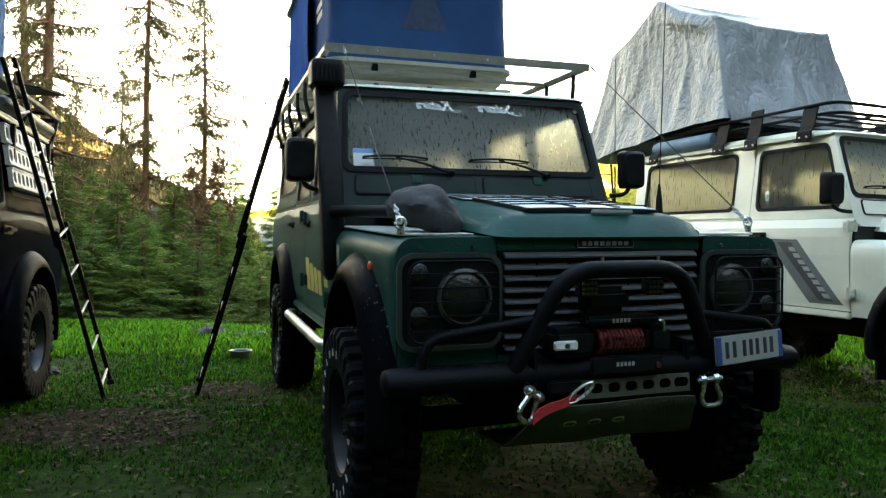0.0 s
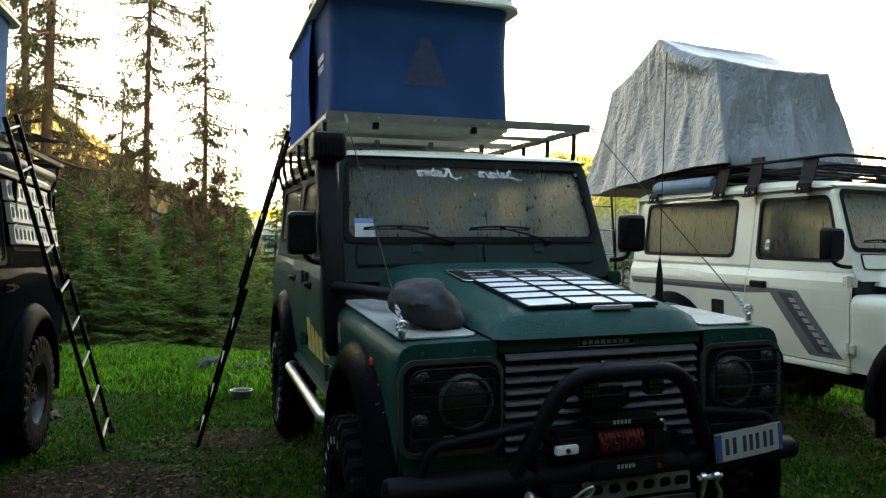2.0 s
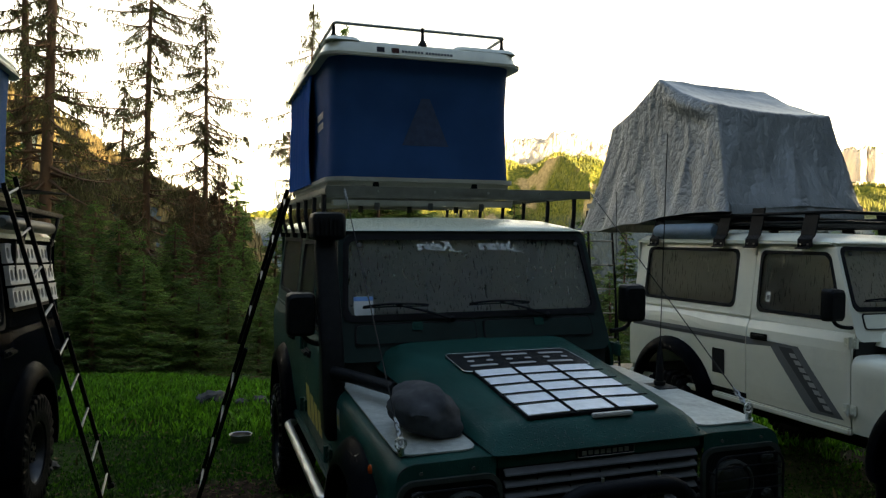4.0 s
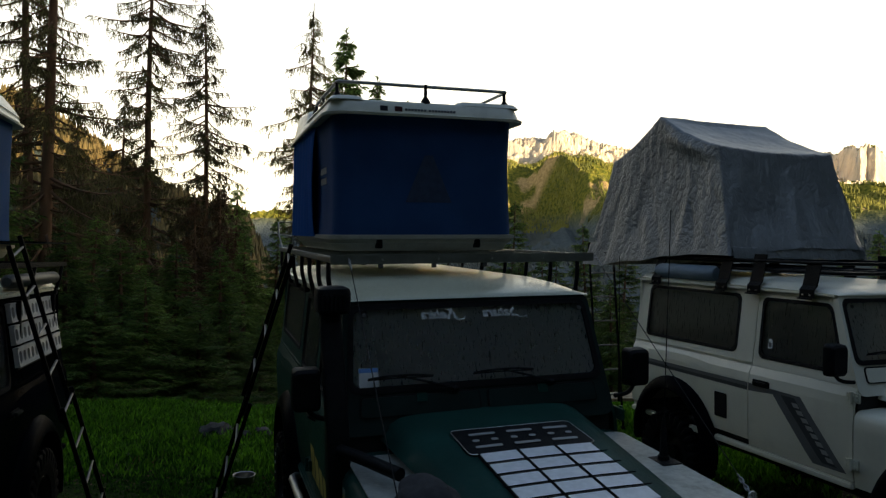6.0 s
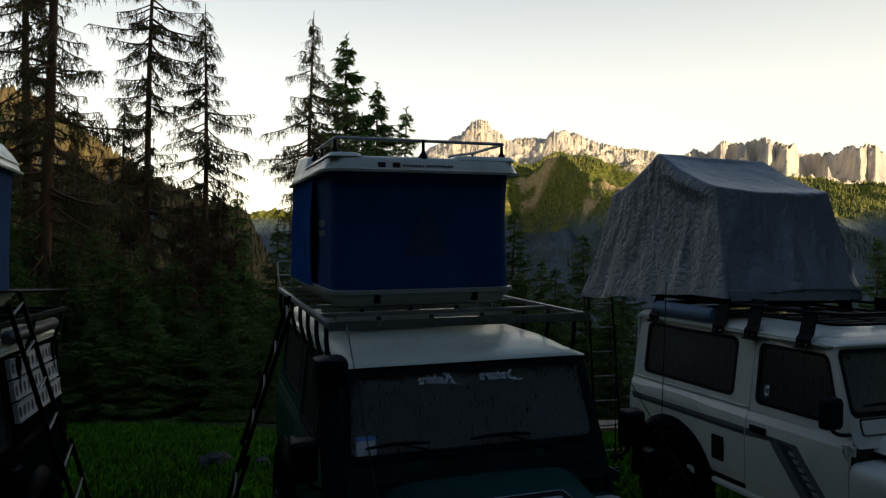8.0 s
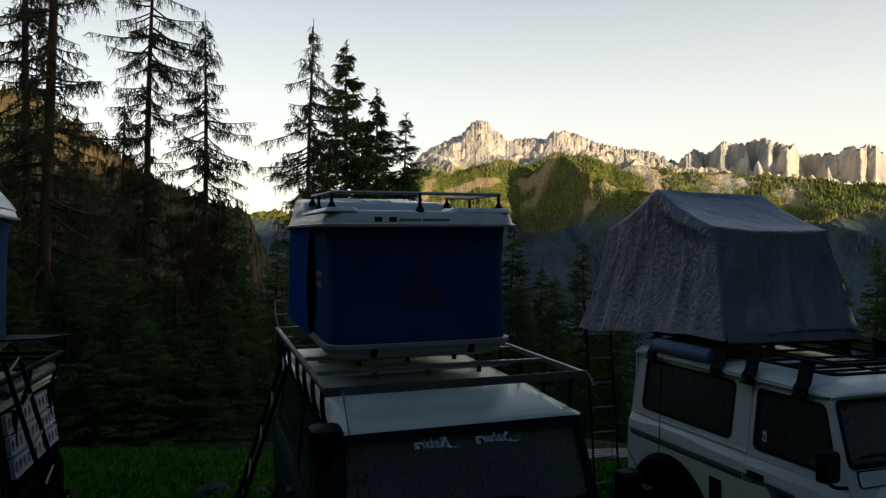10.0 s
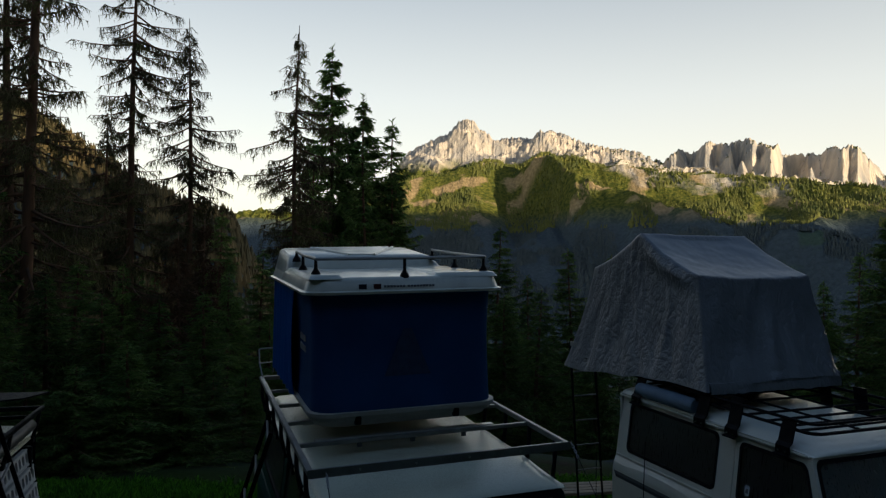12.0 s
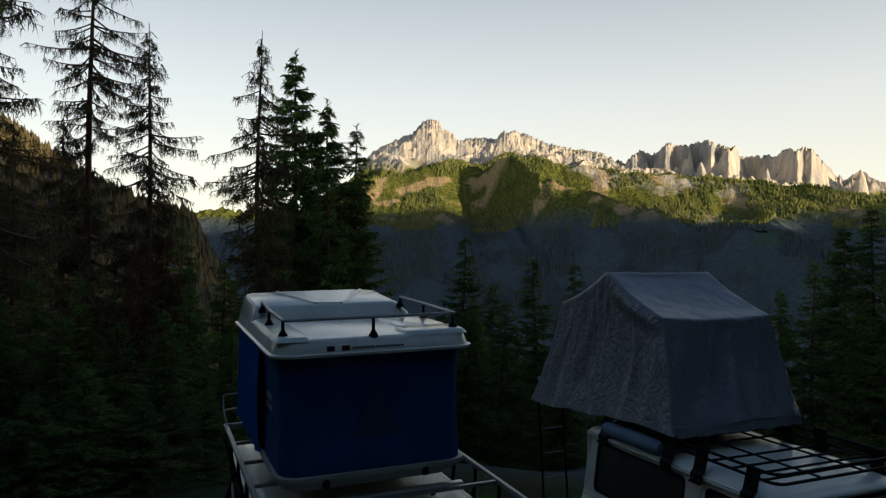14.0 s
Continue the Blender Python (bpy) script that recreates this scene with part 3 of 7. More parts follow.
# wooded spur that runs down from the meadow shoulder: azimuth, distance, height
SPUR = ((5.4, 3120, 190), (6.6, 3090, 330), (7.6, 3060, 400), (8.6, 3010, 430), (9.5, 2950, 434), (10.4, 2850, 392), (11.4, 2740, 338), (14.1, 2600, 264), (16.8, 2520, 229), (19.7, 2440, 170), (22.5, 2370, 141), (26.9, 2290, 98), (30.6, 2230, 71), (33, 2200, 20), (36, 2150, -120))
SPIRES = ((24.0, 3300, 450, 0.55, 60), (25.9, 3300, 438, 0.45, 55), (28.5, 3400, 425, 0.45, 50), (22.2, 3360, 440, 0.5, 60), (34.4, 3500, 418, 0.7, 60))


def spur_z(a, r):
    if a < 5.4:
        return -1e3
    rs = float(np.interp(a, [p[0] for p in SPUR], [p[1] for p in SPUR])) + 25 * noise.noise((a * .8, 3.3, 0))
    zs = float(np.interp(a, [p[0] for p in SPUR], [p[2] for p in SPUR])) + 9 * noise.noise((a * 1.3, 6.1, 0))
    d = r - rs
    return zs - (lerp_table(a, ((9.6, 1.7), (11.0, 1.0), (12.8, .5))) * -d if d < 0 else 0.32 * d) + 22 - math.hypot(22, .4 * d)


def mountain_z(a, r, x, y):
    c = crest(a) * min(r, 3600) / 3600
    foot = 10 * noise.noise((a * 0.3, 2.2, 0)) + lerp_table(a, ((-16, 140), (-7, 160), (-4, 260), (-1, 345), (3, 400), (5, 430), (6.5, 405), (9, 470), (12, 440), (15, 400), (18, 368), (20, 362), (22, 358), (23.5, 335), (27, 321), (29.2, 302), (34.7, 230), (40, 150)))
    slope = lerp_table(r, ((1650, -420), (1900, -215), (2350, -10), (2700, 130), (2960, 245), (3200, 470)))
    slope = min(slope, foot)
    # a gully beside the meadow shoulder, and the spurs that fall away from it
    slope += 34 * bump2(a, r, 3.6, 2900, 1.9, 200) + 26 * bump2(a, r, 28.5, 2620, 2.6, 90)
    slope -= 70 * bump2(a, r, 8.2, 2840, 1.5, 170) + 50 * bump2(a, r, 6.9, 2700, 1.0, 160) + 34 * bump2(a, r, 25.5, 2850, 2.2, 110)
    slope = max(slope, spur_z(a, r))
    slope += (12 * rough3(x, y, 260, 4) + 15 * rough3(x * 1.5, y * 0.4, 200, 3, True)) * min(1, (r - 1900) / 400)
    if r <= 3200:
        return slope
    t = min(1.0, (r - 3200) / 400.0)
    w = wallness(a)
    # towers of the near group stand out unevenly, cut by gullies that lean
    lean = a * 60 + 0.25 * r
    butt = 0.42 * rough3(lean + 45 * noise.noise((x * .006, y * .006, 7)), r * .25, 420, 3, True) + 0.20 * rough3(x, y, 120, 4, True)
    e = max(0.0, min(1.0, (t - 0.52 + 0.36 * butt) / 0.40))
    if a > 17.5:
        rf = lerp_table(a, FRONT) - 26 * rough3(x, y, 95, 3, True) - 24 * noise.noise((a * 1.6, r * .004, 2))
        e = max(0.0, min(1.0, (r - rf) / 120))
    wall = 0.22 * min(1.0, t / 0.8) + 0.78 * e * e * (3 - 2 * e)
    # craggy slope: scree below, ledges and short cliff bands above
    lin = t ** 1.15 + 0.06 * math.sin(t * 17 + 6 * noise.noise((a * 0.5, 1.0, 0))) * (1 - t)
    s = min(1.0, w * wall + (1 - w) * lin) if t < 1 else 1.0
    z = slope + (c - slope) * s
    crag = rough3(x, y, 120, 5, True)
    scree = lerp_table(a, ((1, 1), (2.2, .35), (6.5, .35), (8.5, 1)))
    z += min(1.0, 5 * t) * (1 - t ** 3) * ((17 + 20 * (1 - w)) * (crag - 0.35) + (8 + 4 * (1 - w)) * rough3(x, y, 40, 3, True)) * (scree if t < .55 else 1)
    if w > .4 and t > .05:
        for sa, sr, sz, wa, wr in SPIRES:
            d = math.hypot((a - sa) / wa, (r - sr) / wr)
            if d < 1:
                z = max(z, slope + (sz - slope) * (1 - d ** 1.4) + 10 * rough3(x, y, 30, 2))
    return z if r <= 3600 else z - (r - 3600) * 0.9


def mountain_material():
    m = bpy.data.materials.new("limestone_peaks_and_hazed_wooded_slopes")
    m.use_nodes = True
    n, l, g, s = position_nodes(m)
    p = n["Principled BSDF"]
    p.inputs["Roughness"].default_value = 0.95
    p.inputs["Specular IOR Level"].default_value = 0.05
    pos = g.outputs["Position"]
    mp = n.new("ShaderNodeMapping")
    mp.inputs["Scale"].default_value = (1, 1, 0.25)
    l.new(pos, mp.inputs[0])
    f1, _ = noise_node(n, l, mp.outputs[0], 0.03, 10, 0.3, 0.7)
    rock = blend(n, l, f1, (0.40, 0.345, 0.280), (0.65, 0.560, 0.450))
    fs, _ = noise_node(n, l, mp.outputs[0], 0.014, 8, 0.46, 0.62)
    rock = blend(n, l, fs, rock, (0.31, 0.295, 0.275))
    f2, fh = noise_node(n, l, pos, 0.006, 8, 0.53, 0.59)
    f3, _ = noise_node(n, l, pos, 0.08, 6, 0.35, 0.65)
    wood = blend(n, l, f3, (0.046, 0.064, 0.014), (0.150, 0.146, 0.030))
    mead = blend(n, l, f3, (0.25, 0.185, 0.088), (0.38, 0.275, 0.145))
    low = blend(n, l, f2, wood, mead)
    # open pastures: the shoulder below the crags and the shelves under the peak
    for cx, cy, rx, ry in ((450, 2965, 66, 46), (560, 2760, 40, 60), (625, 2540, 40, 34), (190, 3010, 70, 38), (100, 3000, 90, 34), (-20, 2930, 80, 26), (773, 2325, 44, 26), (903, 2202, 40, 22)):
        mq = n.new("ShaderNodeMapping")
        mq.inputs["Location"].default_value = (-cx / rx, -cy / ry, 0)
        mq.inputs["Scale"].default_value = (1 / rx, 1 / ry, 0)
        l.new(pos, mq.inputs[0])
        dq = n.new("ShaderNodeVectorMath")
        dq.operation = "LENGTH"
        l.new(mq.outputs[0], dq.inputs[0])
        _, raw = noise_node(n, l, pos, 0.02, 6)
        aq = n.new("ShaderNodeMath")
        aq.operation = "MULTIPLY_ADD"
        l.new(raw, aq.inputs[0])
        aq.inputs[1].default_value = 2.0
        l.new(dq.outputs["Value"], aq.inputs[2])
        low = blend(n, l, ranged(n, l, aq.outputs[0], 1.75, 2.0), mead, low)
    # wood tone masked over the hollow, a painted stand-in for its deep shade
    gq = n.new("ShaderNodeMapping")
    gq.inputs["Location"].default_value = (-420 / 110, -2800 / 135, 0)
    gq.inputs["Scale"].default_value = (1 / 110, 1 / 135, 0)
    l.new(pos, gq.inputs[0])
    gd = n.new("ShaderNodeVectorMath")
    gd.operation = "LENGTH"
    l.new(gq.outputs[0], gd.inputs[0])
    low = blend(n, l, ranged(n, l, gd.outputs["Value"], 0.9, 1.15), wood, low)
    hz = n.new("ShaderNodeMath")
    hz.operation = "MULTIPLY_ADD"
    l.new(fh, hz.inputs[0])
    hz.inputs[1].default_value = 260
    l.new(s.outputs[2], hz.inputs[2])
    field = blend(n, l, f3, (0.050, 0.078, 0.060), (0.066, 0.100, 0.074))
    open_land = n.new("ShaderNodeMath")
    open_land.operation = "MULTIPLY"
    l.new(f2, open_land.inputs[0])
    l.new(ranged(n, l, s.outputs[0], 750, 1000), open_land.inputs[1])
    # valley woods: blue haze and shade of the lower slopes put into the colour
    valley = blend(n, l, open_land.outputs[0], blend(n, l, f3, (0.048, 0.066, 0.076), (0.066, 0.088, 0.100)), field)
    # the dark tone ends at a height set to stand for the shadow's edge
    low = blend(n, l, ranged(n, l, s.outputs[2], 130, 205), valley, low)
    sn = n.new("ShaderNodeSeparateXYZ")
    l.new(g.outputs["Normal"], sn.inputs[0])
    steep = ranged(n, l, sn.outputs[2], 0.80, 0.66)
    low_cliff = n.new("ShaderNodeMath")
    low_cliff.operation = "MULTIPLY_ADD"
    l.new(ranged(n, l, s.outputs[0], 650, 1050), low_cliff.inputs[0])
    low_cliff.inputs[1].default_value = 170
    l.new(hz.outputs[0], low_cliff.inputs[2])
    high = ranged(n, l, low_cliff.outputs[0], 570, 620)
    mul = n.new("ShaderNodeMath")
    mul.operation = "MULTIPLY"
    l.new(steep, mul.inputs[0])
    l.new(high, mul.inputs[1])
    scree = n.new("ShaderNodeMath")
    scree.operation = "MULTIPLY_ADD"
    l.new(ranged(n, l, s.outputs[0], 560, 380), scree.inputs[0])
    scree.inputs[1].default_value = 95
    l.new(hz.outputs[0], scree.inputs[2])
    top = ranged(n, l, scree.outputs[0], 640, 720)
    mx = n.new("ShaderNodeMath")
    mx.operation = "MAXIMUM"
    l.new(mul.outputs[0], mx.inputs[0])
    l.new(top, mx.inputs[1])
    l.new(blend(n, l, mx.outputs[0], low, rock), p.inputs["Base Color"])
    _, fb = noise_node(n, l, mp.outputs[0], 0.12, 6)
    b = n.new("ShaderNodeBump")
    b.inputs["Strength"].default_value = 0.9
    b.inputs["Distance"].default_value = 9.0
    l.new(fb, b.inputs["Height"])
    l.new(b.outputs[0], p.inputs["Normal"])
    return m


def build_mountains():
    A = np.arange(-16, 44, 0.07)
    R = list(np.arange(1650, 2400, 40)) + list(np.arange(2400, 3190, 22)) + list(np.arange(3190, 3600, 8)) + list(np.arange(3600, 3760, 32))
    verts, faces, n = [], [], len(A)
    for r in R:
        for a in A:
            x, y = r * math.sin(radians(a)), r * math.cos(radians(a))
            verts.append((x, y, mountain_z(a, r, x, y)))
    for i in range(len(R) - 1):
        for j in range(n - 1):
            faces.append((i * n + j, i * n + j + 1, (i + 1) * n + j + 1, (i + 1) * n + j))
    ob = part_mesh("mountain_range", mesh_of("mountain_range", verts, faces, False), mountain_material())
    tagged(ob, "jagged pale limestone peaks above meadows and golden woods", "mountain", kind="structure")


build_mountains()


def cone_wood(name, label, spots, material):
    """Many small far conifers as one mesh. spots: x, y, z, height, radius."""
    V, F = [], []
    for x, y, z, h, w in spots:
        k, n, t = len(V), 5, random.random() * 6
        V.append((x + random.uniform(-.1, .1) * w, y, z + h))
        for j in range(n):
            q = w * random.uniform(0.75, 1.25)
            V.append((x + q * math.cos(t + 2 * math.pi * j / n), y + q * math.sin(t + 2 * math.pi * j / n), z - 0.1 * h))
        F += [(k, k + 1 + j, k + 1 + (j + 1) % n) for j in range(n)]
    ob = part_mesh(name, mesh_of(name, V, F), material)
    tagged(ob, label, "woodland", kind="stuff")


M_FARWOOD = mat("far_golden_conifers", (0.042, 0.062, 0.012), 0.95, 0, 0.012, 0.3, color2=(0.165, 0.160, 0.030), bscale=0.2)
# darker conifer copy: shade and blue distance haze are put into its colour
M_HAZEWOOD = mat("shade_haze_conifers", (0.038, 0.055, 0.060), 0.95, 0, 0.01, 0.3, color2=(0.056, 0.074, 0.078), bscale=0.2)
M_HILLWOOD = mat("hillside_conifers", (0.030, 0.034, 0.014), 0.95, 0, 0.02, 0.3, color2=(0.130, 0.088, 0.030), bscale=0.2)


def far_woods():
    rng = random.Random(5)
    spots, shade = [], []
    while len(spots) < 12500:
        a, r = rng.uniform(-6, 38), rng.uniform(1950, 3230)
        x, y = r * math.sin(radians(a)), r * math.cos(radians(a))
        # trees always fill the hollow, to darken it in place of cast shade
        gully = ((x - 420) / 110) ** 2 + ((y - 2800) / 135) ** 2 < 1
        if not gully and noise.noise((x * 0.0055, y * 0.0055, 1.0)) + 0.35 * noise.noise((x * 0.02, y * 0.02, 5.0)) < -0.04:
            continue
        bare = 0.7 * noise.noise((x * 0.02, y * 0.02, 2))
        if any(((x - cx) / rx) ** 2 + ((y - cy) / ry) ** 2 + bare < 0.85 for cx, cy, rx, ry in ((450, 2965, 66, 46), (560, 2760, 40, 60), (625, 2540, 40, 34), (190, 3010, 70, 38), (100, 3000, 90, 34), (-20, 2930, 80, 26), (773, 2325, 44, 26), (903, 2202, 40, 22))):
            continue
        if a > 18 and 2330 < r < 2540 and noise.noise((x * 0.006, y * 0.006, 6.0)) < 0.25:
            continue
        h = rng.uniform(9, 17)
        z = mountain_z(a, r, x, y)
        # cones below 120 m take the copy with shade painted into its colour
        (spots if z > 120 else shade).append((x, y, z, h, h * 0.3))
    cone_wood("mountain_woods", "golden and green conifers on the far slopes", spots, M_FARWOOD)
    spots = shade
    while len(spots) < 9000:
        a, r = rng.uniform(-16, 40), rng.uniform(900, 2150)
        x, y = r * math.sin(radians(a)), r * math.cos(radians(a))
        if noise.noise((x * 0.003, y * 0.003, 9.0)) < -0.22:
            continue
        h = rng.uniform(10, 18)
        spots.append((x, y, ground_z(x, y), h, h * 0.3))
    cone_wood("valley_woods", "valley conifer woods with shade and haze in their colour", spots, M_HAZEWOOD)
    spots = []
    while len(spots) < 7000:
        a, r = rng.uniform(-48, -8), rng.uniform(430, 900)
        x, y = r * math.sin(radians(a)), r * math.cos(radians(a))
        h = rng.uniform(9, 17)
        spots.append((x, y, ground_z(x, y), h, h * 0.3))
    cone_wood("hill_woods", "conifers covering the near hillside", spots, M_HILLWOOD)
    # woods added out of view, behind and to the sides, to cut skylight
    spots = []
    while len(spots) < 1500:
        x, y = rng.uniform(-75, 75), -15 - 65 * rng.random() ** 1.4
        h = rng.uniform(10, 18)
        spots.append((x, y, ground_z(x, y), h, h * 0.16))
    while len(spots) < 2100:
        a, r = radians(rng.uniform(54, 110) if rng.random() < 0.6 else rng.uniform(-110, -52)), 17 + 45 * rng.random() ** 1.5
        x, y = r * math.sin(a), r * math.cos(a)
        h = rng.uniform(13, 21)
        spots.append((x, y, ground_z(x, y), h, h * 0.16))
    cone_wood("sky_blocking_woods", "unseen woods added round the clearing to block skylight", spots, M_HAZEWOOD)


far_woods()


# ---- conifers ----
def conifer_meshes(seed, h, spread, style):
    """Trunk and crown meshes of one conifer. style: spruce (dense needles), larch (bare hanging twigs)."""
    rng = random.Random(seed)
    bm = bmesh.new()
    k = 12
    lean = (rng.uniform(-.02, .02), rng.uniform(-.02, .02))
    def axis(z):
        return Vector((lean[0] * z + 0.06 * math.sin(z * 0.5 + seed), lean[1] * z, z))
    base = 0.0082 * h + 0.04
    tube(bm, [axis(h * i / k - (0.5 if i == 0 else 0)) for i in range(k + 1)], 0.1, 9, taper=[base * (1 - i / k) ** 0.8 + 0.012 for i in range(k + 1)])
    V, F = [], []
    def blade(p, q, w):
        d = (q - p)
        s = d.cross(Vector((rng.uniform(-1, 1), rng.uniform(-1, 1), rng.uniform(-.4, .4))))
        if s.length < 1e-6:
            return
        s = s.normalized() * w
        i = len(V)
        V.extend((p - s, p + s, q))
        F.append((i, i + 1, i + 2))
    z = h * (0.10 if style == "spruce" else 0.22)
    if style == "spruce":
        z = h * 0.04
    step = 0.020 * h if style == "spruce" else 0.018 * h
    while z < h * 0.985:
        f = z / h
        if style == "spruce":
            reach = spread * ((1 - f) ** 0.85 + 0.03)
        else:
            reach = spread * min(1.0, 4.5 * (1 - f)) ** 0.8 * (0.72 + 0.4 * (1 - f)) * (0.9 + 0.2 * math.sin(f * 13 + seed))
        for i in range((7 if h > 13 else 5) if style == "spruce" else rng.choice((3, 4, 5))):
            L = max(0.12, reach * (rng.uniform(0.6, 1.15) if style == "spruce" else rng.uniform(0.45, 1.1)))
            a = rng.uniform(0, 2 * math.pi)
            out = Vector((math.cos(a), math.sin(a), 0))
            z0 = z + rng.uniform(-.5, .5) * step
            drop = rng.uniform(0.15, 0.40) if style == "spruce" else rng.uniform(0.1, 0.75)
            pts = []
            for j in range(5):
                t = j / 4
                pts.append(axis(min(z0, h)) + out * L * t + Vector((0, 0, -drop * L * t + 0.30 * L * t * t * (1 if style == "spruce" else 0.7))))
            if L > 0.25:
                tube(bm, pts, 0.01, 3, taper=[0.010 + (0.010 if style == "spruce" else 0.020) * L * (1 - t / 4) for t in range(5)])
            n = int(((24 if h > 13 else 34) if style == "spruce" else 15) * L + 4)
            for m in range(n):
                t = rng.uniform(0.10, 1.02) if style == "spruce" else rng.uniform(0.2, 1.05)
                j = min(3, int(t * 4))
                p = pts[j].lerp(pts[j + 1], t * 4 - j)
                side = out.cross(Vector((0, 0, 1))) * rng.choice((-1, 1))
                if style == "spruce":
                    ln = rng.uniform(0.22, 0.55) * (1.15 - 0.5 * t) * (0.5 + 0.5 * min(1, L))
                    d = out * rng.uniform(0.3, 1.0) + side * rng.uniform(0.1, 1.0) + Vector((0, 0, rng.uniform(-0.75, 0.15)))
                    q = p + d.normalized() * ln
                    wb = 0.028 if h > 13 else 0.015
                    blade(p, q, wb * rng.uniform(0.8, 1.6))
                    blade(p.lerp(q, 0.35), q + Vector((0, 0, -0.12 * rng.random())) + side * 0.08, wb)
                else:
                    ln = rng.uniform(0.12, 0.55)
                    d = out * rng.uniform(-0.1, 0.5) + side * rng.uniform(0.0, 0.6) + Vector((0, 0, rng.uniform(-1.2, -0.15)))
                    q = p + d.normalized() * ln
                    blade(p, q, 0.020)
                    for _ in range(3):
                        w = p.lerp(q, rng.uniform(0.2, 0.9))
                        blade(w, w + Vector((rng.uniform(-.14, .14), rng.uniform(-.14, .14), rng.uniform(-.22, .02))), 0.014)
            if style == "larch" and L > 0.7:
                for _ in range(int(2.4 * L)):
                    t = rng.uniform(0.25, 0.95)
                    j = min(3, int(t * 4))
                    p = pts[j].lerp(pts[j + 1], t * 4 - j)
                    side = out.cross(Vector((0, 0, 1))) * rng.choice((-1, 1))
                    l2 = L * rng.uniform(0.18, 0.4)
                    d = (out * rng.uniform(0.3, 0.9) + side * rng.uniform(0.4, 1.0)).normalized()
                    sub = [p + d * l2 * u + Vector((0, 0, l2 * (-0.75 * u + 0.35 * u * u))) for u in (0, .5, 1)]
                    tube(bm, sub, 0.008, 3, taper=[.012, .009, .005])
                    for _ in range(int(10 * l2) + 3):
                        u = rng.random()
                        w = sub[0].lerp(sub[1], 2 * u) if u < .5 else sub[1].lerp(sub[2], 2 * u - 1)
                        blade(w, w + Vector((rng.uniform(-.14, .14), rng.uniform(-.14, .14), rng.uniform(-.45, -.05))), 0.016)
        z += step * rng.uniform(0.7, 1.3)
    if style == "spruce":
        for i in range(12):
            p = axis(h * (0.97 + 0.03 * i / 12))
            blade(p, p + Vector((rng.uniform(-.2, .2), rng.uniform(-.2, .2), .12)), 0.03)
    me = bpy.data.meshes.new("trunk")
    bm.to_mesh(me)
    bm.free()
    me.polygons.foreach_set("use_smooth", [True] * len(me.polygons))
    return me, mesh_of("crown", V, F)


def conifer(seed, h, spread, style, needles, label):
    tr, cr = conifer_meshes(seed, h, spread, style)
    t = thing(style, Matrix(), label, "tree", "conifers on the slope")
    part_mesh("trunk", tr, M_BARK, t)
    part_mesh("crown", cr, needles, t)
    return t


def place_tree(src, azim, dist, top_z):
    """A copy that stands on the slope with its tip at top_z."""
    x, y = dist * math.sin(radians(azim)), dist * math.cos(radians(azim))
    gz = ground_z(x, y) - 0.1
    s = (top_z - gz) / src["height"]
    w = 0.4 + 0.6 * s
    c = copy_thing(src, Matrix.LocRotScale((x, y, gz), Euler((0, 0, random.uniform(0, 6.28))), None))
    c.scale = (w, w, s)
    return c


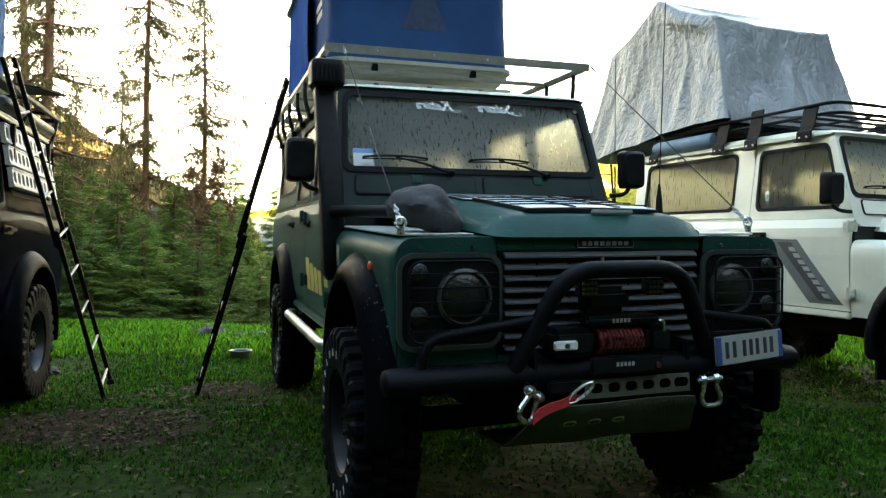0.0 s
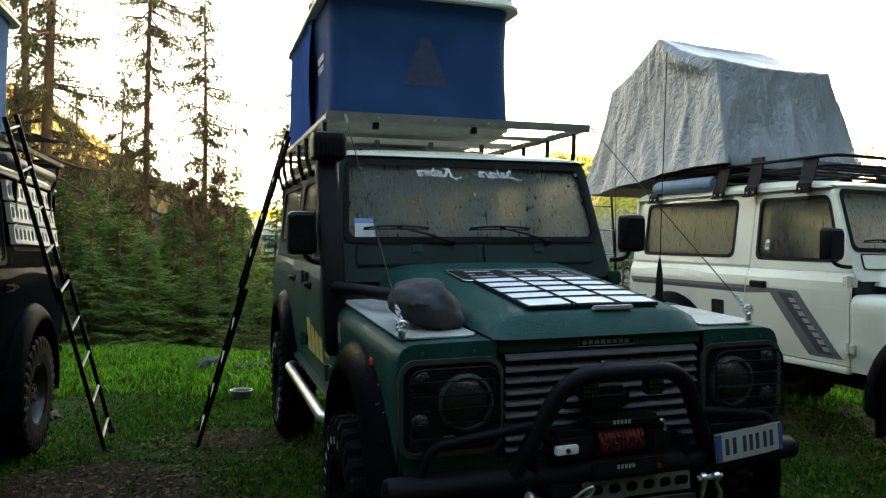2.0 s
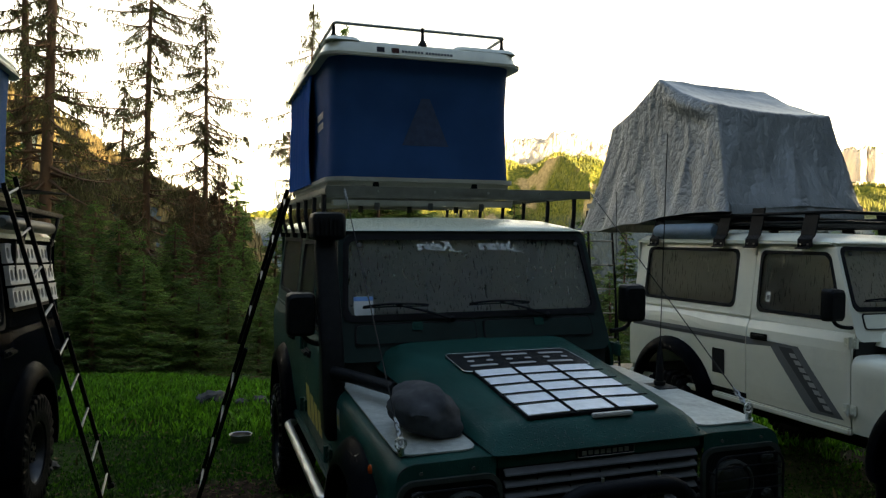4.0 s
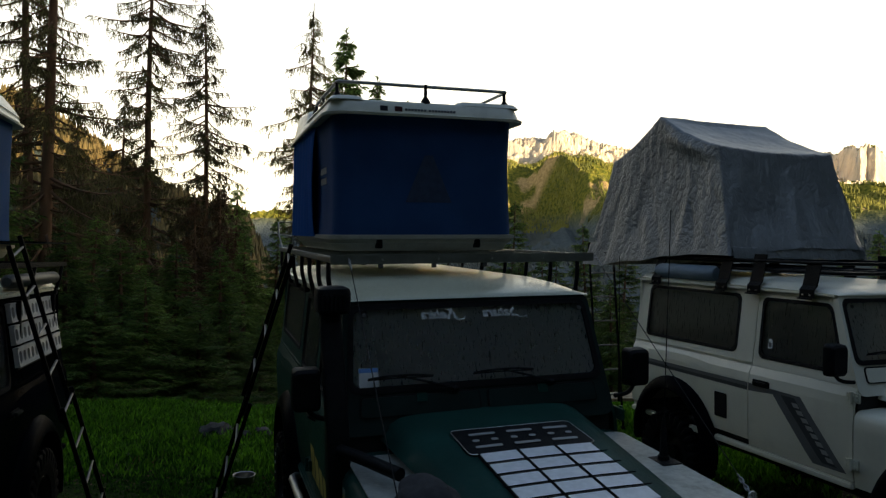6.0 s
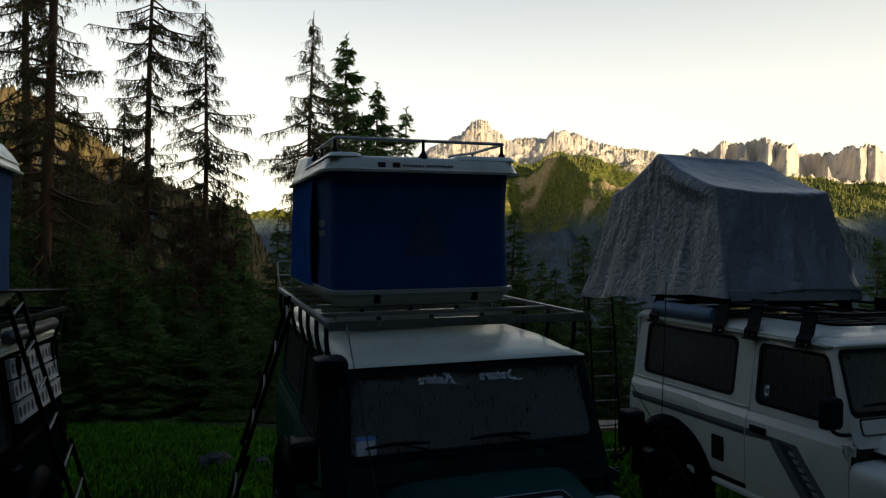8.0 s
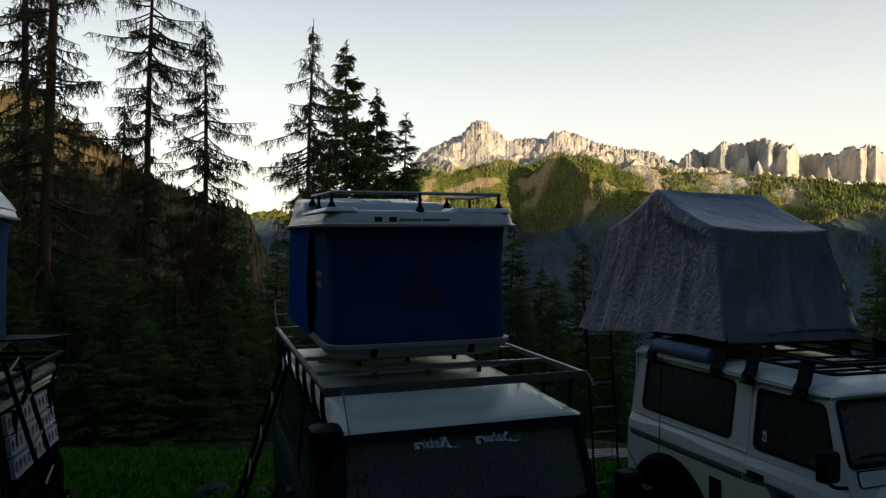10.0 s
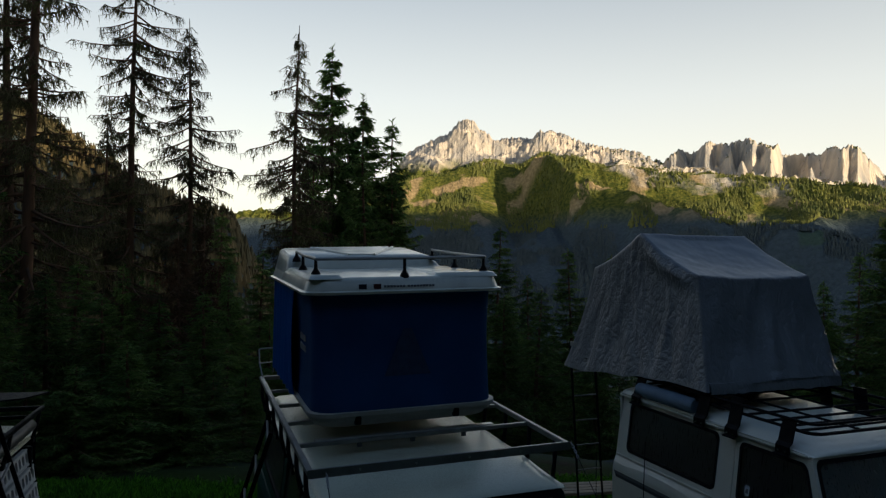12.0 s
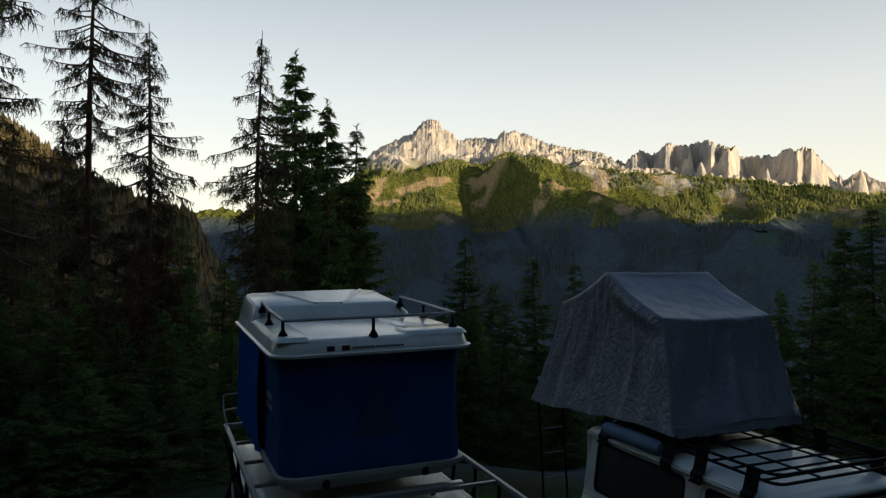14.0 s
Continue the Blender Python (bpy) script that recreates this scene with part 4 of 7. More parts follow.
def build_trees():
    kinds = {}
    for key, seed, h, sp, st, md, lb in (
            ("s1", 1, 14, 3.5, "spruce", M_NEEDLE, "tall dense dark green spruce on the slope"),
            ("s2", 2, 12, 2.9, "spruce", M_NEEDLE, "dense green spruce with drooping branches"),
            ("s3", 3, 9, 2.1, "spruce", M_NEEDLE, "young bushy green spruce behind the meadow"),
            ("l1", 4, 22, 2.7, "larch", M_LARCH, "tall half-bare larch with hanging twigs"),
            ("l2", 5, 18, 2.3, "larch", M_LARCH, "slender bare larch with sparse twigs"),
            ("d1", 6, 11, 1.6, "larch", M_RUST, "dry rust-brown conifer among the spruces")):
        kinds[key] = conifer(seed, h, sp, st, md, lb)
        kinds[key]["height"] = h
    # azimuth, distance, height of the tip
    spots = (("l1", -28.9, 30, 24), ("l1", -29.6, 33, 22), ("l1", -22.3, 36, 19.5), ("l2", -17.85, 36, 15.0), ("l2", -23.7, 38, 10.9), ("l2", -26.6, 48, 12.3), ("s2", -16.1, 33, 5.6),
             ("l2", -10.3, 37.4, 15.7), ("l2", -9.9, 39, 10.5), ("s1", -7.7, 47, 17.4), ("s1", -4.7, 47, 14.5), ("s2", -3.1, 47, 12.9), ("s1", -6.3, 50, 13.0), ("s2", -4.4, 44, 10.5), ("s1", -2.3, 46, 9.5), ("s2", -9.4, 45, 10.0),
             ("s2", 5.6, 34, 5.2), ("s2", 11.9, 36, 4.2), ("s2", 14.3, 40, 4.0), ("s3", 8.2, 38, 2.8), ("s3", 6.8, 36, 2.0), ("s2", 31.5, 45, 4.2), ("s1", 33.4, 42, 6.0), ("s2", 35.3, 38, 6.6), ("s3", 29.5, 44, 2.6), ("s2", 37.5, 36, 7.5),
             ("s3", -27.6, 17, 3.1), ("s2", -26.0, 21, 3.4), ("s3", -24.0, 16.5, 2.7), ("s3", -20.0, 15.8, 2.6), ("s3", -31.0, 16, 2.9),
             ("d1", -18.6, 25, 4.4), ("d1", -17.2, 27, 5.0), ("s3", 6.5, 24, 2.3), ("s3", 4.2, 27, 2.1), ("s2", 9.0, 26, 2.5), ("s3", 2.5, 25, 1.5), ("s3", 13.5, 27, 1.6), ("s3", -15.0, 24, 3.2), ("s2", -13.0, 28, 3.9), ("s3", -12.0, 22, 1.7),
             ("s3", -32.0, 14, 1.7), ("s3", -28.8, 14.5, 1.5), ("s3", -25.4, 14, 1.6), ("s3", -22.2, 14.6, 1.9), ("s3", -18.2, 14.8, 1.2), ("s3", -16.0, 16.0, 1.0), ("s3", -13.6, 17.0, 0.9), ("s1", -33.5, 28, 11.0), ("s2", -36.0, 22, 9.0), ("s3", -17.0, 20, 2.6))
    for key, a, d, top in spots:
        place_tree(kinds[key], a, d, top)
    rng = random.Random(11)
    n = 0
    while n < 34:
        a, d = rng.uniform(-36, 38), rng.uniform(24, 85)
        if d < 30 and abs(a - 2) < 16:
            continue
        top = lerp_table(a, ((-36, 6), (-25, 3.4), (-16, 1.8), (-8, 0.6), (5, -0.6), (25, -1.0), (30, 1.0), (38, 3.0))) + rng.uniform(-2.5, 0.6)
        x, y = d * math.sin(radians(a)), d * math.cos(radians(a))
        if top - ground_z(x, y) < 3.5:
            top = ground_z(x, y) + 4.5
        place_tree(kinds[rng.choice(("s1", "s2", "s2", "s3", "s3"))], a, d, top)
        n += 1
    # the first of each kind take a place in the wood behind as well
    for i, (key, t) in enumerate(kinds.items()):
        a, d = (-34 + 5.3 * i), 60 + 4 * i
        x, y = d * math.sin(radians(a)), d * math.cos(radians(a))
        t.matrix_world = Matrix.Translation((x, y, ground_z(x, y) - 0.1)) @ Matrix.Diagonal((0.7, 0.7, 0.7, 1))


build_trees()


# ---- grass ----
def grass_field(name, label, count, box4, hmin, hmax, material, seed, keep):
    rng = np.random.default_rng(seed)
    x = rng.uniform(box4[0], box4[1], count)
    y = rng.uniform(box4[2], box4[3], count)
    V, F = [], []
    for i in range(count):
        q = keep(x[i], y[i])
        if q <= 0 or rng.random() > q:
            continue
        z = ground_z(x[i], y[i]) - 0.004
        h = rng.uniform(hmin, hmax) * (0.5 + 0.5 * q)
        a, w = rng.uniform(0, 6.283), rng.uniform(0.003, 0.009) * (1 + 0.09 * y[i])
        lx, ly = rng.normal(0, 0.35, 2) * h
        c, s = math.cos(a) * w, math.sin(a) * w
        k = len(V)
        V += [(x[i] - c, y[i] - s, z), (x[i] + c, y[i] + s, z), (x[i] + lx * 0.4 + c * 0.7, y[i] + ly * 0.4 + s * 0.7, z + h * 0.6), (x[i] + lx, y[i] + ly, z + h)]
        F += [(k, k + 1, k + 2), (k, k + 2, k + 3)]
    ob = part_mesh(name, mesh_of(name, V, F), material)
    tagged(ob, label, "grass", kind="stuff")


def lawn_keep(x, y):
    bare = noise.noise((x * 0.55, y * 0.55, 4.0)) + 0.4 * noise.noise((x * 2.1, y * 2.1, 7.0))
    q = 0.75 + 1.3 * bare
    if y < 6.2:
        q -= 0.55 * (6.2 - y) / 3
    if ((x + 2.1) / .75) ** 2 + ((y - 4.45) / .5) ** 2 < 1 or ((x + 1.5) / .4) ** 2 + ((y - 5.6) / .3) ** 2 < 1:
        q -= 0.6
    return max(0.05, min(1, q))


grass_field("meadow_grass", "short trampled green grass round the cars", 190000, (-5, 6, 2.2, 8.5), 0.018, 0.05, M_GRASS, 1, lawn_keep)
grass_field("meadow_grass", "lush taller grass at the meadow edge", 120000, (-9, 9, 7.0, 11.2), 0.06, 0.17, M_LUSH, 2,
            lambda x, y: max(0.0, min(1, 0.55 + 0.5 * noise.noise((x * 0.8, y * 0.8, 2.0)) + 0.15 * (y - 8.5))))
grass_field("dry_grass", "thin straw-coloured grass tufts", 5000, (-7, 7, 4, 12), 0.04, 0.12, M_SPRIG, 3,
            lambda x, y: max(0.0, noise.noise((x * 1.5, y * 1.5, 8.0))))

grass_field("meadow_grass", "short sparse grass at the meadow's trodden side", 70000, (-3.6, 3.4, 2.6, 5.0), 0.018, 0.050, M_GRASS, 5, lambda x, y: 0.8 * lawn_keep(x, y) + 0.1)


def leaf_litter(count, seed):
    """Dead leaves, bark flakes and twigs strewn over the ground."""
    rng = random.Random(seed)
    V, F = [], []
    while len(F) < count:
        x, y = rng.uniform(-4, 4), rng.uniform(2.4, 7.5)
        near = math.exp(-((x + 2.0) / .8) ** 2 - ((y - 4.5) / .6) ** 2) + math.exp(-((x + 1.5) / .5) ** 2 - ((y - 5.6) / .5) ** 2)
        if rng.random() > .16 + near:
            continue
        z = ground_z(x, y) + rng.uniform(.004, .018)
        a, L = rng.uniform(0, 6.28), rng.uniform(.008, .028)
        w = L * (.12 if rng.random() < .4 else rng.uniform(.4, .8))
        c, s, t = math.cos(a), math.sin(a), rng.uniform(-.4, .4)
        k = len(V)
        for u, v, dz in ((-L, 0, -t * L), (0, -w, .004), (L, 0, t * L), (0, w, .003)):
            V.append((x + u * c - v * s, y + u * s + v * c, z + dz))
        F.append((k, k + 1, k + 2, k + 3))
    ob = part_mesh("leaf_litter", mesh_of("leaf_litter", V, F), M_LITTER)
    tagged(ob, "brown dead leaves and twigs on the soil", "leaf litter", kind="stuff")


leaf_litter(5200, 8)


def tufts(count, seed):
    """Broad-leaved weeds and long grass in clumps along the meadow's edge."""
    rng = random.Random(seed)
    V, F = [], []
    for i in range(count):
        x, y = rng.uniform(-7, 5), rng.uniform(5.6, 11.5)
        if noise.noise((x * 0.9, y * 0.9, 6.0)) < 0.18 * (7.5 - y):
            continue
        z, size = ground_z(x, y) - 0.01, rng.uniform(0.05, 0.13) * (0.7 + 0.05 * y)
        for j in range(rng.randint(9, 18)):
            a, w, h = rng.uniform(0, 6.28), rng.uniform(.004, .012), size * rng.uniform(.6, 1.2)
            r, lean = rng.uniform(0, .05), rng.uniform(.1, .8)
            c, s = math.cos(a), math.sin(a)
            k = len(V)
            for u, v, t in ((r, -w * .5, 0), (r, w * .5, 0), (r + lean * h * .5, w, h * .7), (r + lean * h * .5, -w, h * .7), (r + lean * h, 0, h * .9)):
                V.append((x + u * c - v * s, y + u * s + v * c, z + t))
            F += [(k, k + 1, k + 2, k + 3), (k + 3, k + 2, k + 4)]
    ob = part_mesh("grass_tufts", mesh_of("grass_tufts", V, F), M_LUSH)
    tagged(ob, "bright green weed and grass tufts", "grass", kind="stuff")


tufts(2600, 14)


# ---- off-road cars ----
SILL, BELT, GUTTER = 0.655, 1.315, 1.955


def side_x(z):
    """Half width of the body at height z."""
    return float(np.interp(z, (0.4, 0.62, 0.75, 1.05, 1.21, 1.285, 1.32, 1.385, GUTTER), (0.80, 0.825, 0.845, 0.856, 0.852, 0.838, 0.815, 0.808, 0.745)))


def arch_bottom(y, arches, sill=SILL, zc=0.47, r=0.50):
    z = sill
    for c in arches:
        if abs(y - c) < r:
            z = max(z, zc + math.sqrt(r * r - (y - c) ** 2))
    return z


def side_strip(y0, y1, s, arches, top=BELT, sill=SILL, inset=0.0):
    """One curved panel of the body side, with the wheel opening cut out."""
    bm = bmesh.new()
    ys = np.linspace(y0, y1, max(3, int((y1 - y0) / 0.035)))
    rows = []
    for y in ys:
        b = arch_bottom(y, arches, sill)
        zs = np.linspace(b, top, 11)
        rows.append([(s * (side_x(z) - inset), y, z) for z in zs] + [(s * (side_x(z) - inset - .02), y, z) for z in zs[::-1]])
    return loft(bm, rows, True, True)


def wheel(parent, x, y, z, s, steer, tyre_r, width, rim_material, label="", white_bars=False):
    """A road wheel: hub as the part, tyre with tread blocks and rim under it. s: side that faces out."""
    hub = bmesh.new()
    disc(hub, (s * width * 0.18, 0, 0), (1, 0, 0), 0.075, 0.09, 16)
    for i in range(5):
        a = 2 * math.pi * i / 5
        disc(hub, (s * width * 0.20, 0.055 * math.cos(a), 0.055 * math.sin(a)), (1, 0, 0), 0.011, 0.10, 6)
    h = part("wheel", hub, M_STEELBLK, parent, label)
    h.matrix_local = pose(x, y, z, 0, 0, steer)
    N, w, R = 150, width / 2, tyre_r
    bm = bmesh.new()
    rows = []
    for i in range(N + 1):
        a = 2 * math.pi * (i % N) / N
        up, down, mid_ = (i % 5) < 3, ((i + 2) % 5) < 3, ((i + 1) % 5) < 3
        groove = lambda lug, top: R * (top if lug else top - .045)
        prof = [(-w * .72, .205), (-w * .95, .225), (-w * 1.02, R * .70), (-w * (1.03 if up else .99), R * .80), (-w * (1.04 if up else .96), R * .925), (-w * .93, groove(up, .992)), (-w * .52, groove(up, 1.0)),
                (-w * .47, R * .955), (-w * .40, groove(mid_, 1.0)), (-w * .06, groove(mid_, 1.0)), (0, R * .955), (w * .06, groove(not mid_, 1.0)), (w * .40, groove(not mid_, 1.0)), (w * .47, R * .955),
                (w * .52, groove(down, 1.0)), (w * .93, groove(down, .992)), (w * (1.04 if down else .96), R * .925), (w * (1.03 if down else .99), R * .80), (w * 1.02, R * .70), (w * .95, .225), (w * .72, .205)]
        rows.append([(px, pr * math.cos(a), pr * math.sin(a)) for px, pr in prof])
    loft(bm, rows, False)
    bmesh.ops.remove_doubles(bm, verts=bm.verts, dist=1e-5)
    part("tyre", bm, M_TYRE, h, "deep-treaded off-road tyre")
    bm = bmesh.new()
    prof = [(s * w * .80, .222), (s * w * .88, .212), (s * w * .70, .200), (s * w * .15, .185), (s * w * .12, .15), (s * w * .32, .11), (s * w * .30, .03)]
    rows = [[(px, pr * math.cos(2 * math.pi * i / 32), pr * math.sin(2 * math.pi * i / 32)) for px, pr in prof] for i in range(32)]
    loft(bm, rows + rows[:1], False)
    bmesh.ops.remove_doubles(bm, verts=bm.verts, dist=1e-5)
    thicken(bm, 0.006)
    part("rim", bm, rim_material, h, smooth=True)
    bm = bmesh.new()
    rows = [[(px, pr * math.cos(2 * math.pi * i / 32), pr * math.sin(2 * math.pi * i / 32)) for px, pr in ((-s * w * .8, .215), (s * w * .1, .19))] for i in range(32)]
    loft(bm, rows + rows[:1], False)
    disc(bm, (-s * 0.03, 0, 0), (1, 0, 0), 0.16, 0.03, 24)
    part("brake_drum", bm, M_STEELBLK, h)
    if white_bars:
        for i in range(22):
            if i % 11 > 6:
                continue
            a = 2 * math.pi * i / 22
            m = Matrix.Rotation(a, 4, "X") @ Matrix.Translation((s * w * 1.024, R * .735, 0))
            part("bar", boxes((-.0022, .0022, -.016, .016, -.008, .002 + .004 * (i % 3)), m=m), M_DECAL3, h)
    return h


def flare(parent, yc, s, material, r=0.50, zc=0.47, width=0.078):
    """The plastic brow over a wheel opening."""
    bm = bmesh.new()
    rows = []
    for i in range(25):
        a = radians(-18 + 216 * i / 24)
        c, n = math.cos(a), math.sin(a)
        row = []
        for dr, dx in ((-0.03, -0.02), (-0.035, width), (-0.024, width + 0.010), (0.0, width + 0.008), (0.045, width * 0.78), (0.078, 0.030), (0.088, 0.010), (0.088, -0.02)):
            y, z = yc + (r + dr) * c, zc + (r + dr) * n
            row.append((s * (0.845 + dx), y, max(0.36, z)))
        rows.append(row)
    loft(bm, rows, True, True)
    return part("wheel_arch", bm, material, parent, smooth=True)


def door_upper(parent, name, y0, y1, s, win, material, pane, shear=0.0, label="", r=0.06):
    """Upper half of a door or quarter: frame with a window opening, rubber seal and pane."""
    def put(u, v, d):
        k = (y1 - u) / (y1 - y0)
        return (s * (side_x(v) - d), u + shear * (v - BELT) * max(0, k), v)
    n = 5
    bm = bmesh.new()
    ringplate(bm, round_rect(y0, y1, BELT + 0.002, GUTTER, 0.012, n), round_rect(*win, r, n), put, 0.0, 0.03)
    ob = part(name, bm, material, parent)
    bm = bmesh.new()
    a, b, c, e = win
    ringplate(bm, round_rect(a - .012, b + .012, c - .012, e + .012, r, n), round_rect(a + .016, b - .016, c + .016, e - .016, r, n), put, -0.004, 0.02)
    part("seal", bm, M_TRIM, ob)
    bm = bmesh.new()
    plate(bm, round_rect(a + .01, b - .01, c + .01, e - .01, r, n), put, 0.008, 0.013)
    g = part("pane", bm, pane, ob, label or "fogged wet glass")
    g.visible_shadow = False
    return ob


def decal(parent, corners, material, lift, label="", n=10):
    """A sticker laid on the curved flank (x < 0). corners: y, z of four points in turn."""
    a, b, d, e = [Vector((*q, 0)) for q in corners]
    bm = bmesh.new()
    rows = []
    for i in range(n + 1):
        p, q = a.lerp(e, i / n), b.lerp(d, i / n)
        rows.append([(-side_x(w.y) - lift, w.x, w.y) for w in (p.lerp(q, j / n) for j in range(n + 1))])
    loft(bm, rows, False)
    return part("decal", bm, material, parent, label)


def handle(parent, y, z, s):
    bm = boxes((s * .850, s * .862, y - .09, y + .09, z - .028, z + .028), bev=0.006)
    box(bm, s * .862, s * .895, y - .075, y + .06, z - .008, z + .016, 0.006)
    disc(bm, (s * .866, y - .07, z - .004), (1, 0, 0), 0.014, 0.02, 10)
    return part("door_handle", bm, M_BLACK, parent)


def hinge(parent, y, z, s, material):
    bm = boxes((s * .850, s * .868, y - .055, y + .055, z - .035, z + .035), bev=0.004)
    disc(bm, (s * .876, y, z), (0, 0, 1), 0.013, 0.085, 10)
    for dy in (-.035, .035):
        disc(bm, (s * .870, y + dy, z + .015), (1, 0, 0), 0.007, 0.012, 6)
        disc(bm, (s * .870, y + dy, z - .015), (1, 0, 0), 0.007, 0.012, 6)
    return part("hinge", bm, material, parent)


def door_mirror(parent, y, z, s, out=0.14):
    bm = bmesh.new()
    x0 = s * (0.86 + out)
    rows = []
    for dy, k in ((-0.055, 0.80), (-0.04, 0.95), (0.0, 1.0), (0.03, 1.0), (0.035, 0.94)):
        rows.append([(x0 + u * k, y + dy, z + v * k) for u, v in round_rect(-0.075, 0.075, -0.115, 0.115, 0.03, 4)])
    loft(bm, rows, True, True)
    ob = part("wing_mirror", bm, M_BLACK, parent, "black door mirror", smooth=True)
    bm = bmesh.new()
    plate(bm, round_rect(-0.064, 0.064, -0.10, 0.10, 0.025, 4), lambda u, v, d: (x0 + u, y + 0.0355 + d, z + v), 0, 0.003)
    part("mirror_glass", bm, M_CHROME, ob)
    bm = bmesh.new()
    tube(bm, bend([(s * .84, y - .03, z - .16), (s * .93, y - .02, z - .155), (x0 - s * .02, y, z - .13), (x0, y, z - .06)], 0.03), 0.014, 8)
    part("mirror_arm", bm, M_BLACK, ob)
    return ob


def wiper(parent, p, q):
    """Arm from its pivot p to q, and an arched blade through q that lies on the glass."""
    p, q = Vector(p), Vector(q)
    bm = bmesh.new()
    tube(bm, [p, p.lerp(q, .5) + Vector((0, -.016, .006)), q], 0.007, 6, taper=[.010, .007, .005])
    tube(bm, [q + Vector((.185 * u, -.006, .012 * (1 - u * u) - .006)) for u in np.linspace(-1, 1, 9)], .0065, 6)
    tube(bm, [q + Vector((.185 * u, .008, .004 * (1 - u * u) - .014)) for u in np.linspace(-1, 1, 9)], .004, 5)
    disc(bm, p, (0, 1, 0.4), 0.016, 0.03, 10)
    return part("wiper", bm, M_TRIM, parent)


def shell_car(name, m, label, cfg):
    """The body that all three cars share: wings, bonnet, screen, doors, roof, wheels."""
    paint, roofp = cfg["paint"], cfg["roof"]
    yF, yR, yb, yE = cfg["yF"], cfg["yR"], cfg["yb"], cfg["yE"]
    car = thing(name, m, label, "car", "parked off-road cars")
    arches = (yF, yR)
    # underbody
    bm = boxes((-.50, .50, .10, yE - .1, .44, .58), (-.80, .80, yb, yE - .05, .60, .66), (-.62, .62, 0.12, 1.2, .56, .66), bev=0.01)
    disc(bm, (0, yF, cfg["axle_z"]), (1, 0, 0), 0.055, 1.45, 12)
    disc(bm, (0, yR, .40), (1, 0, 0), 0.055, 1.3, 12)
    disc(bm, (0.15, yF, cfg["axle_z"]), (0, 1, 0), 0.13, 0.22, 16)
    disc(bm, (0.0, yR, .40), (0, 1, 0), 0.13, 0.22, 16)
    part("chassis", bm, M_STEELBLK, car)
    # front wings
    for s in (-1, 1):
        bm = bmesh.new()
        rows = []
        for y in np.linspace(0, yb - .004, 38):
            b = arch_bottom(y, arches, 0.62)
            k = 0.012 if y == 0 else 0.0
            top = 1.120 + 0.045 * y / yb
            pts = [(s * (side_x(z) - k), y, z) for z in np.linspace(b, top - .06, 8)]
            pts += [(s * (.836 - k), y, top - .025), (s * (.815 - k), y, top - .008), (s * .785, y, top), (s * .62, y, top + .004), (s * .46, y, top + .004)]
            rows.append(pts)
        loft(bm, rows, False)
        bm.faces.new([bm.verts.new(p) for p in rows[0]] + [bm.verts.new((s * .46, 0, .62))])
        bmesh.ops.remove_doubles(bm, verts=bm.verts, dist=1e-5)
        part("front_wing", bm, paint, car, smooth=True)
        bm = boxes((s * .50, s * .80, .12, yb - .05, .62, .66), (s * .44, s * .47, .05, yb, .55, 1.12))
        part("inner_wing", bm, M_TRIM, car)
        # lamp panel
        def face(u, v, d):
            return (s * u, -d, v)
        bm = bmesh.new()
        plate(bm, round_rect(.447, .838, .720, 1.062, .055), face, 0.0, 0.006)
        lp = part("lamp_panel", bm, M_BLACK, car, "black headlamp surround")
        bm = bmesh.new()
        ringplate(bm, round_rect(.442, .843, .715, 1.068, .062), round_rect(.458, .825, .732, 1.050, .05), face, 0.004, 0.020)
        part("trim_frame", bm, M_LAMPTRIM, lp, smooth=True)
        bm = bmesh.new()
        N = 28
        prof = ((.106, 0.004), (.106, 0.026), (.095, 0.032), (.090, 0.02))
        loft(bm, [[(s * .590 + r * math.cos(2 * math.pi * i / N), -d, .905 + r * math.sin(2 * math.pi * i / N)) for r, d in prof] for i in range(N + 1)], False)
        part("lamp_ring", bm, M_LAMPTRIM, lp, smooth=True)
        bm = bmesh.new()
        loft(bm, [[(s * .590 + r * math.cos(2 * math.pi * i / N), -d, .905 + r * math.sin(2 * math.pi * i / N)) for r, d in ((.091, .022), (.07, .036), (.035, .043), (.001, .045))] for i in range(N + 1)], False)
        part("headlamp", bm, M_LENS, lp, "round dark glass headlamp", smooth=True)
        for zz, mm in ((1.000, M_CLEARLENS), (.842, M_CLEARLENS)):
            bm = bmesh.new()
            loft(bm, [[(s * .765 + r * math.cos(2 * math.pi * i / 18), -d, zz + r * math.sin(2 * math.pi * i / 18)) for r, d in ((.034, .004), (.034, .026), (.024, .032), (.001, .034))] for i in range(19)], False)
            part("side_lamp", bm, mm, lp, smooth=True)
        for k in range(3):
            z = .898 + .023 * k
            part("rib", boxes((s * .742, s * .792, -.016, -.004, z - .004, z + .004), bev=0.002), M_BLACK, lp)
        part("bar", boxes((s * .628, s * .672, -.009, -.005, .778, .786)), M_DECAL3, lp)
        if cfg.get("guards"):
            bm = bmesh.new()
            tube(bm, [(s * u, -.062, v) for u, v in round_rect(.475, .812, .752, 1.040, .05)], 0.005, 6, True)
            for i in range(5):
                z = .795 + .05 * i
                tube(bm, [(s * .475, -.062, z), (s * .812, -.062, z)], 0.0035, 5)
            for u, v in ((.475, .80), (.80, .80), (.475, .97), (.80, .97)):
                tube(bm, [(s * u, -.062, v), (s * u, -.004, v)], 0.004, 5)
            part("lamp_guard", bm, M_STEELBLK, lp, "black wire stone guard")
        for u in (.55, .75):
            bm = bmesh.new()
            disc(bm, (s * u, -.003, 1.088), (0, 1, 0), .007, .01, 8)
            part("bolt", bm, M_LAMPTRIM, car)
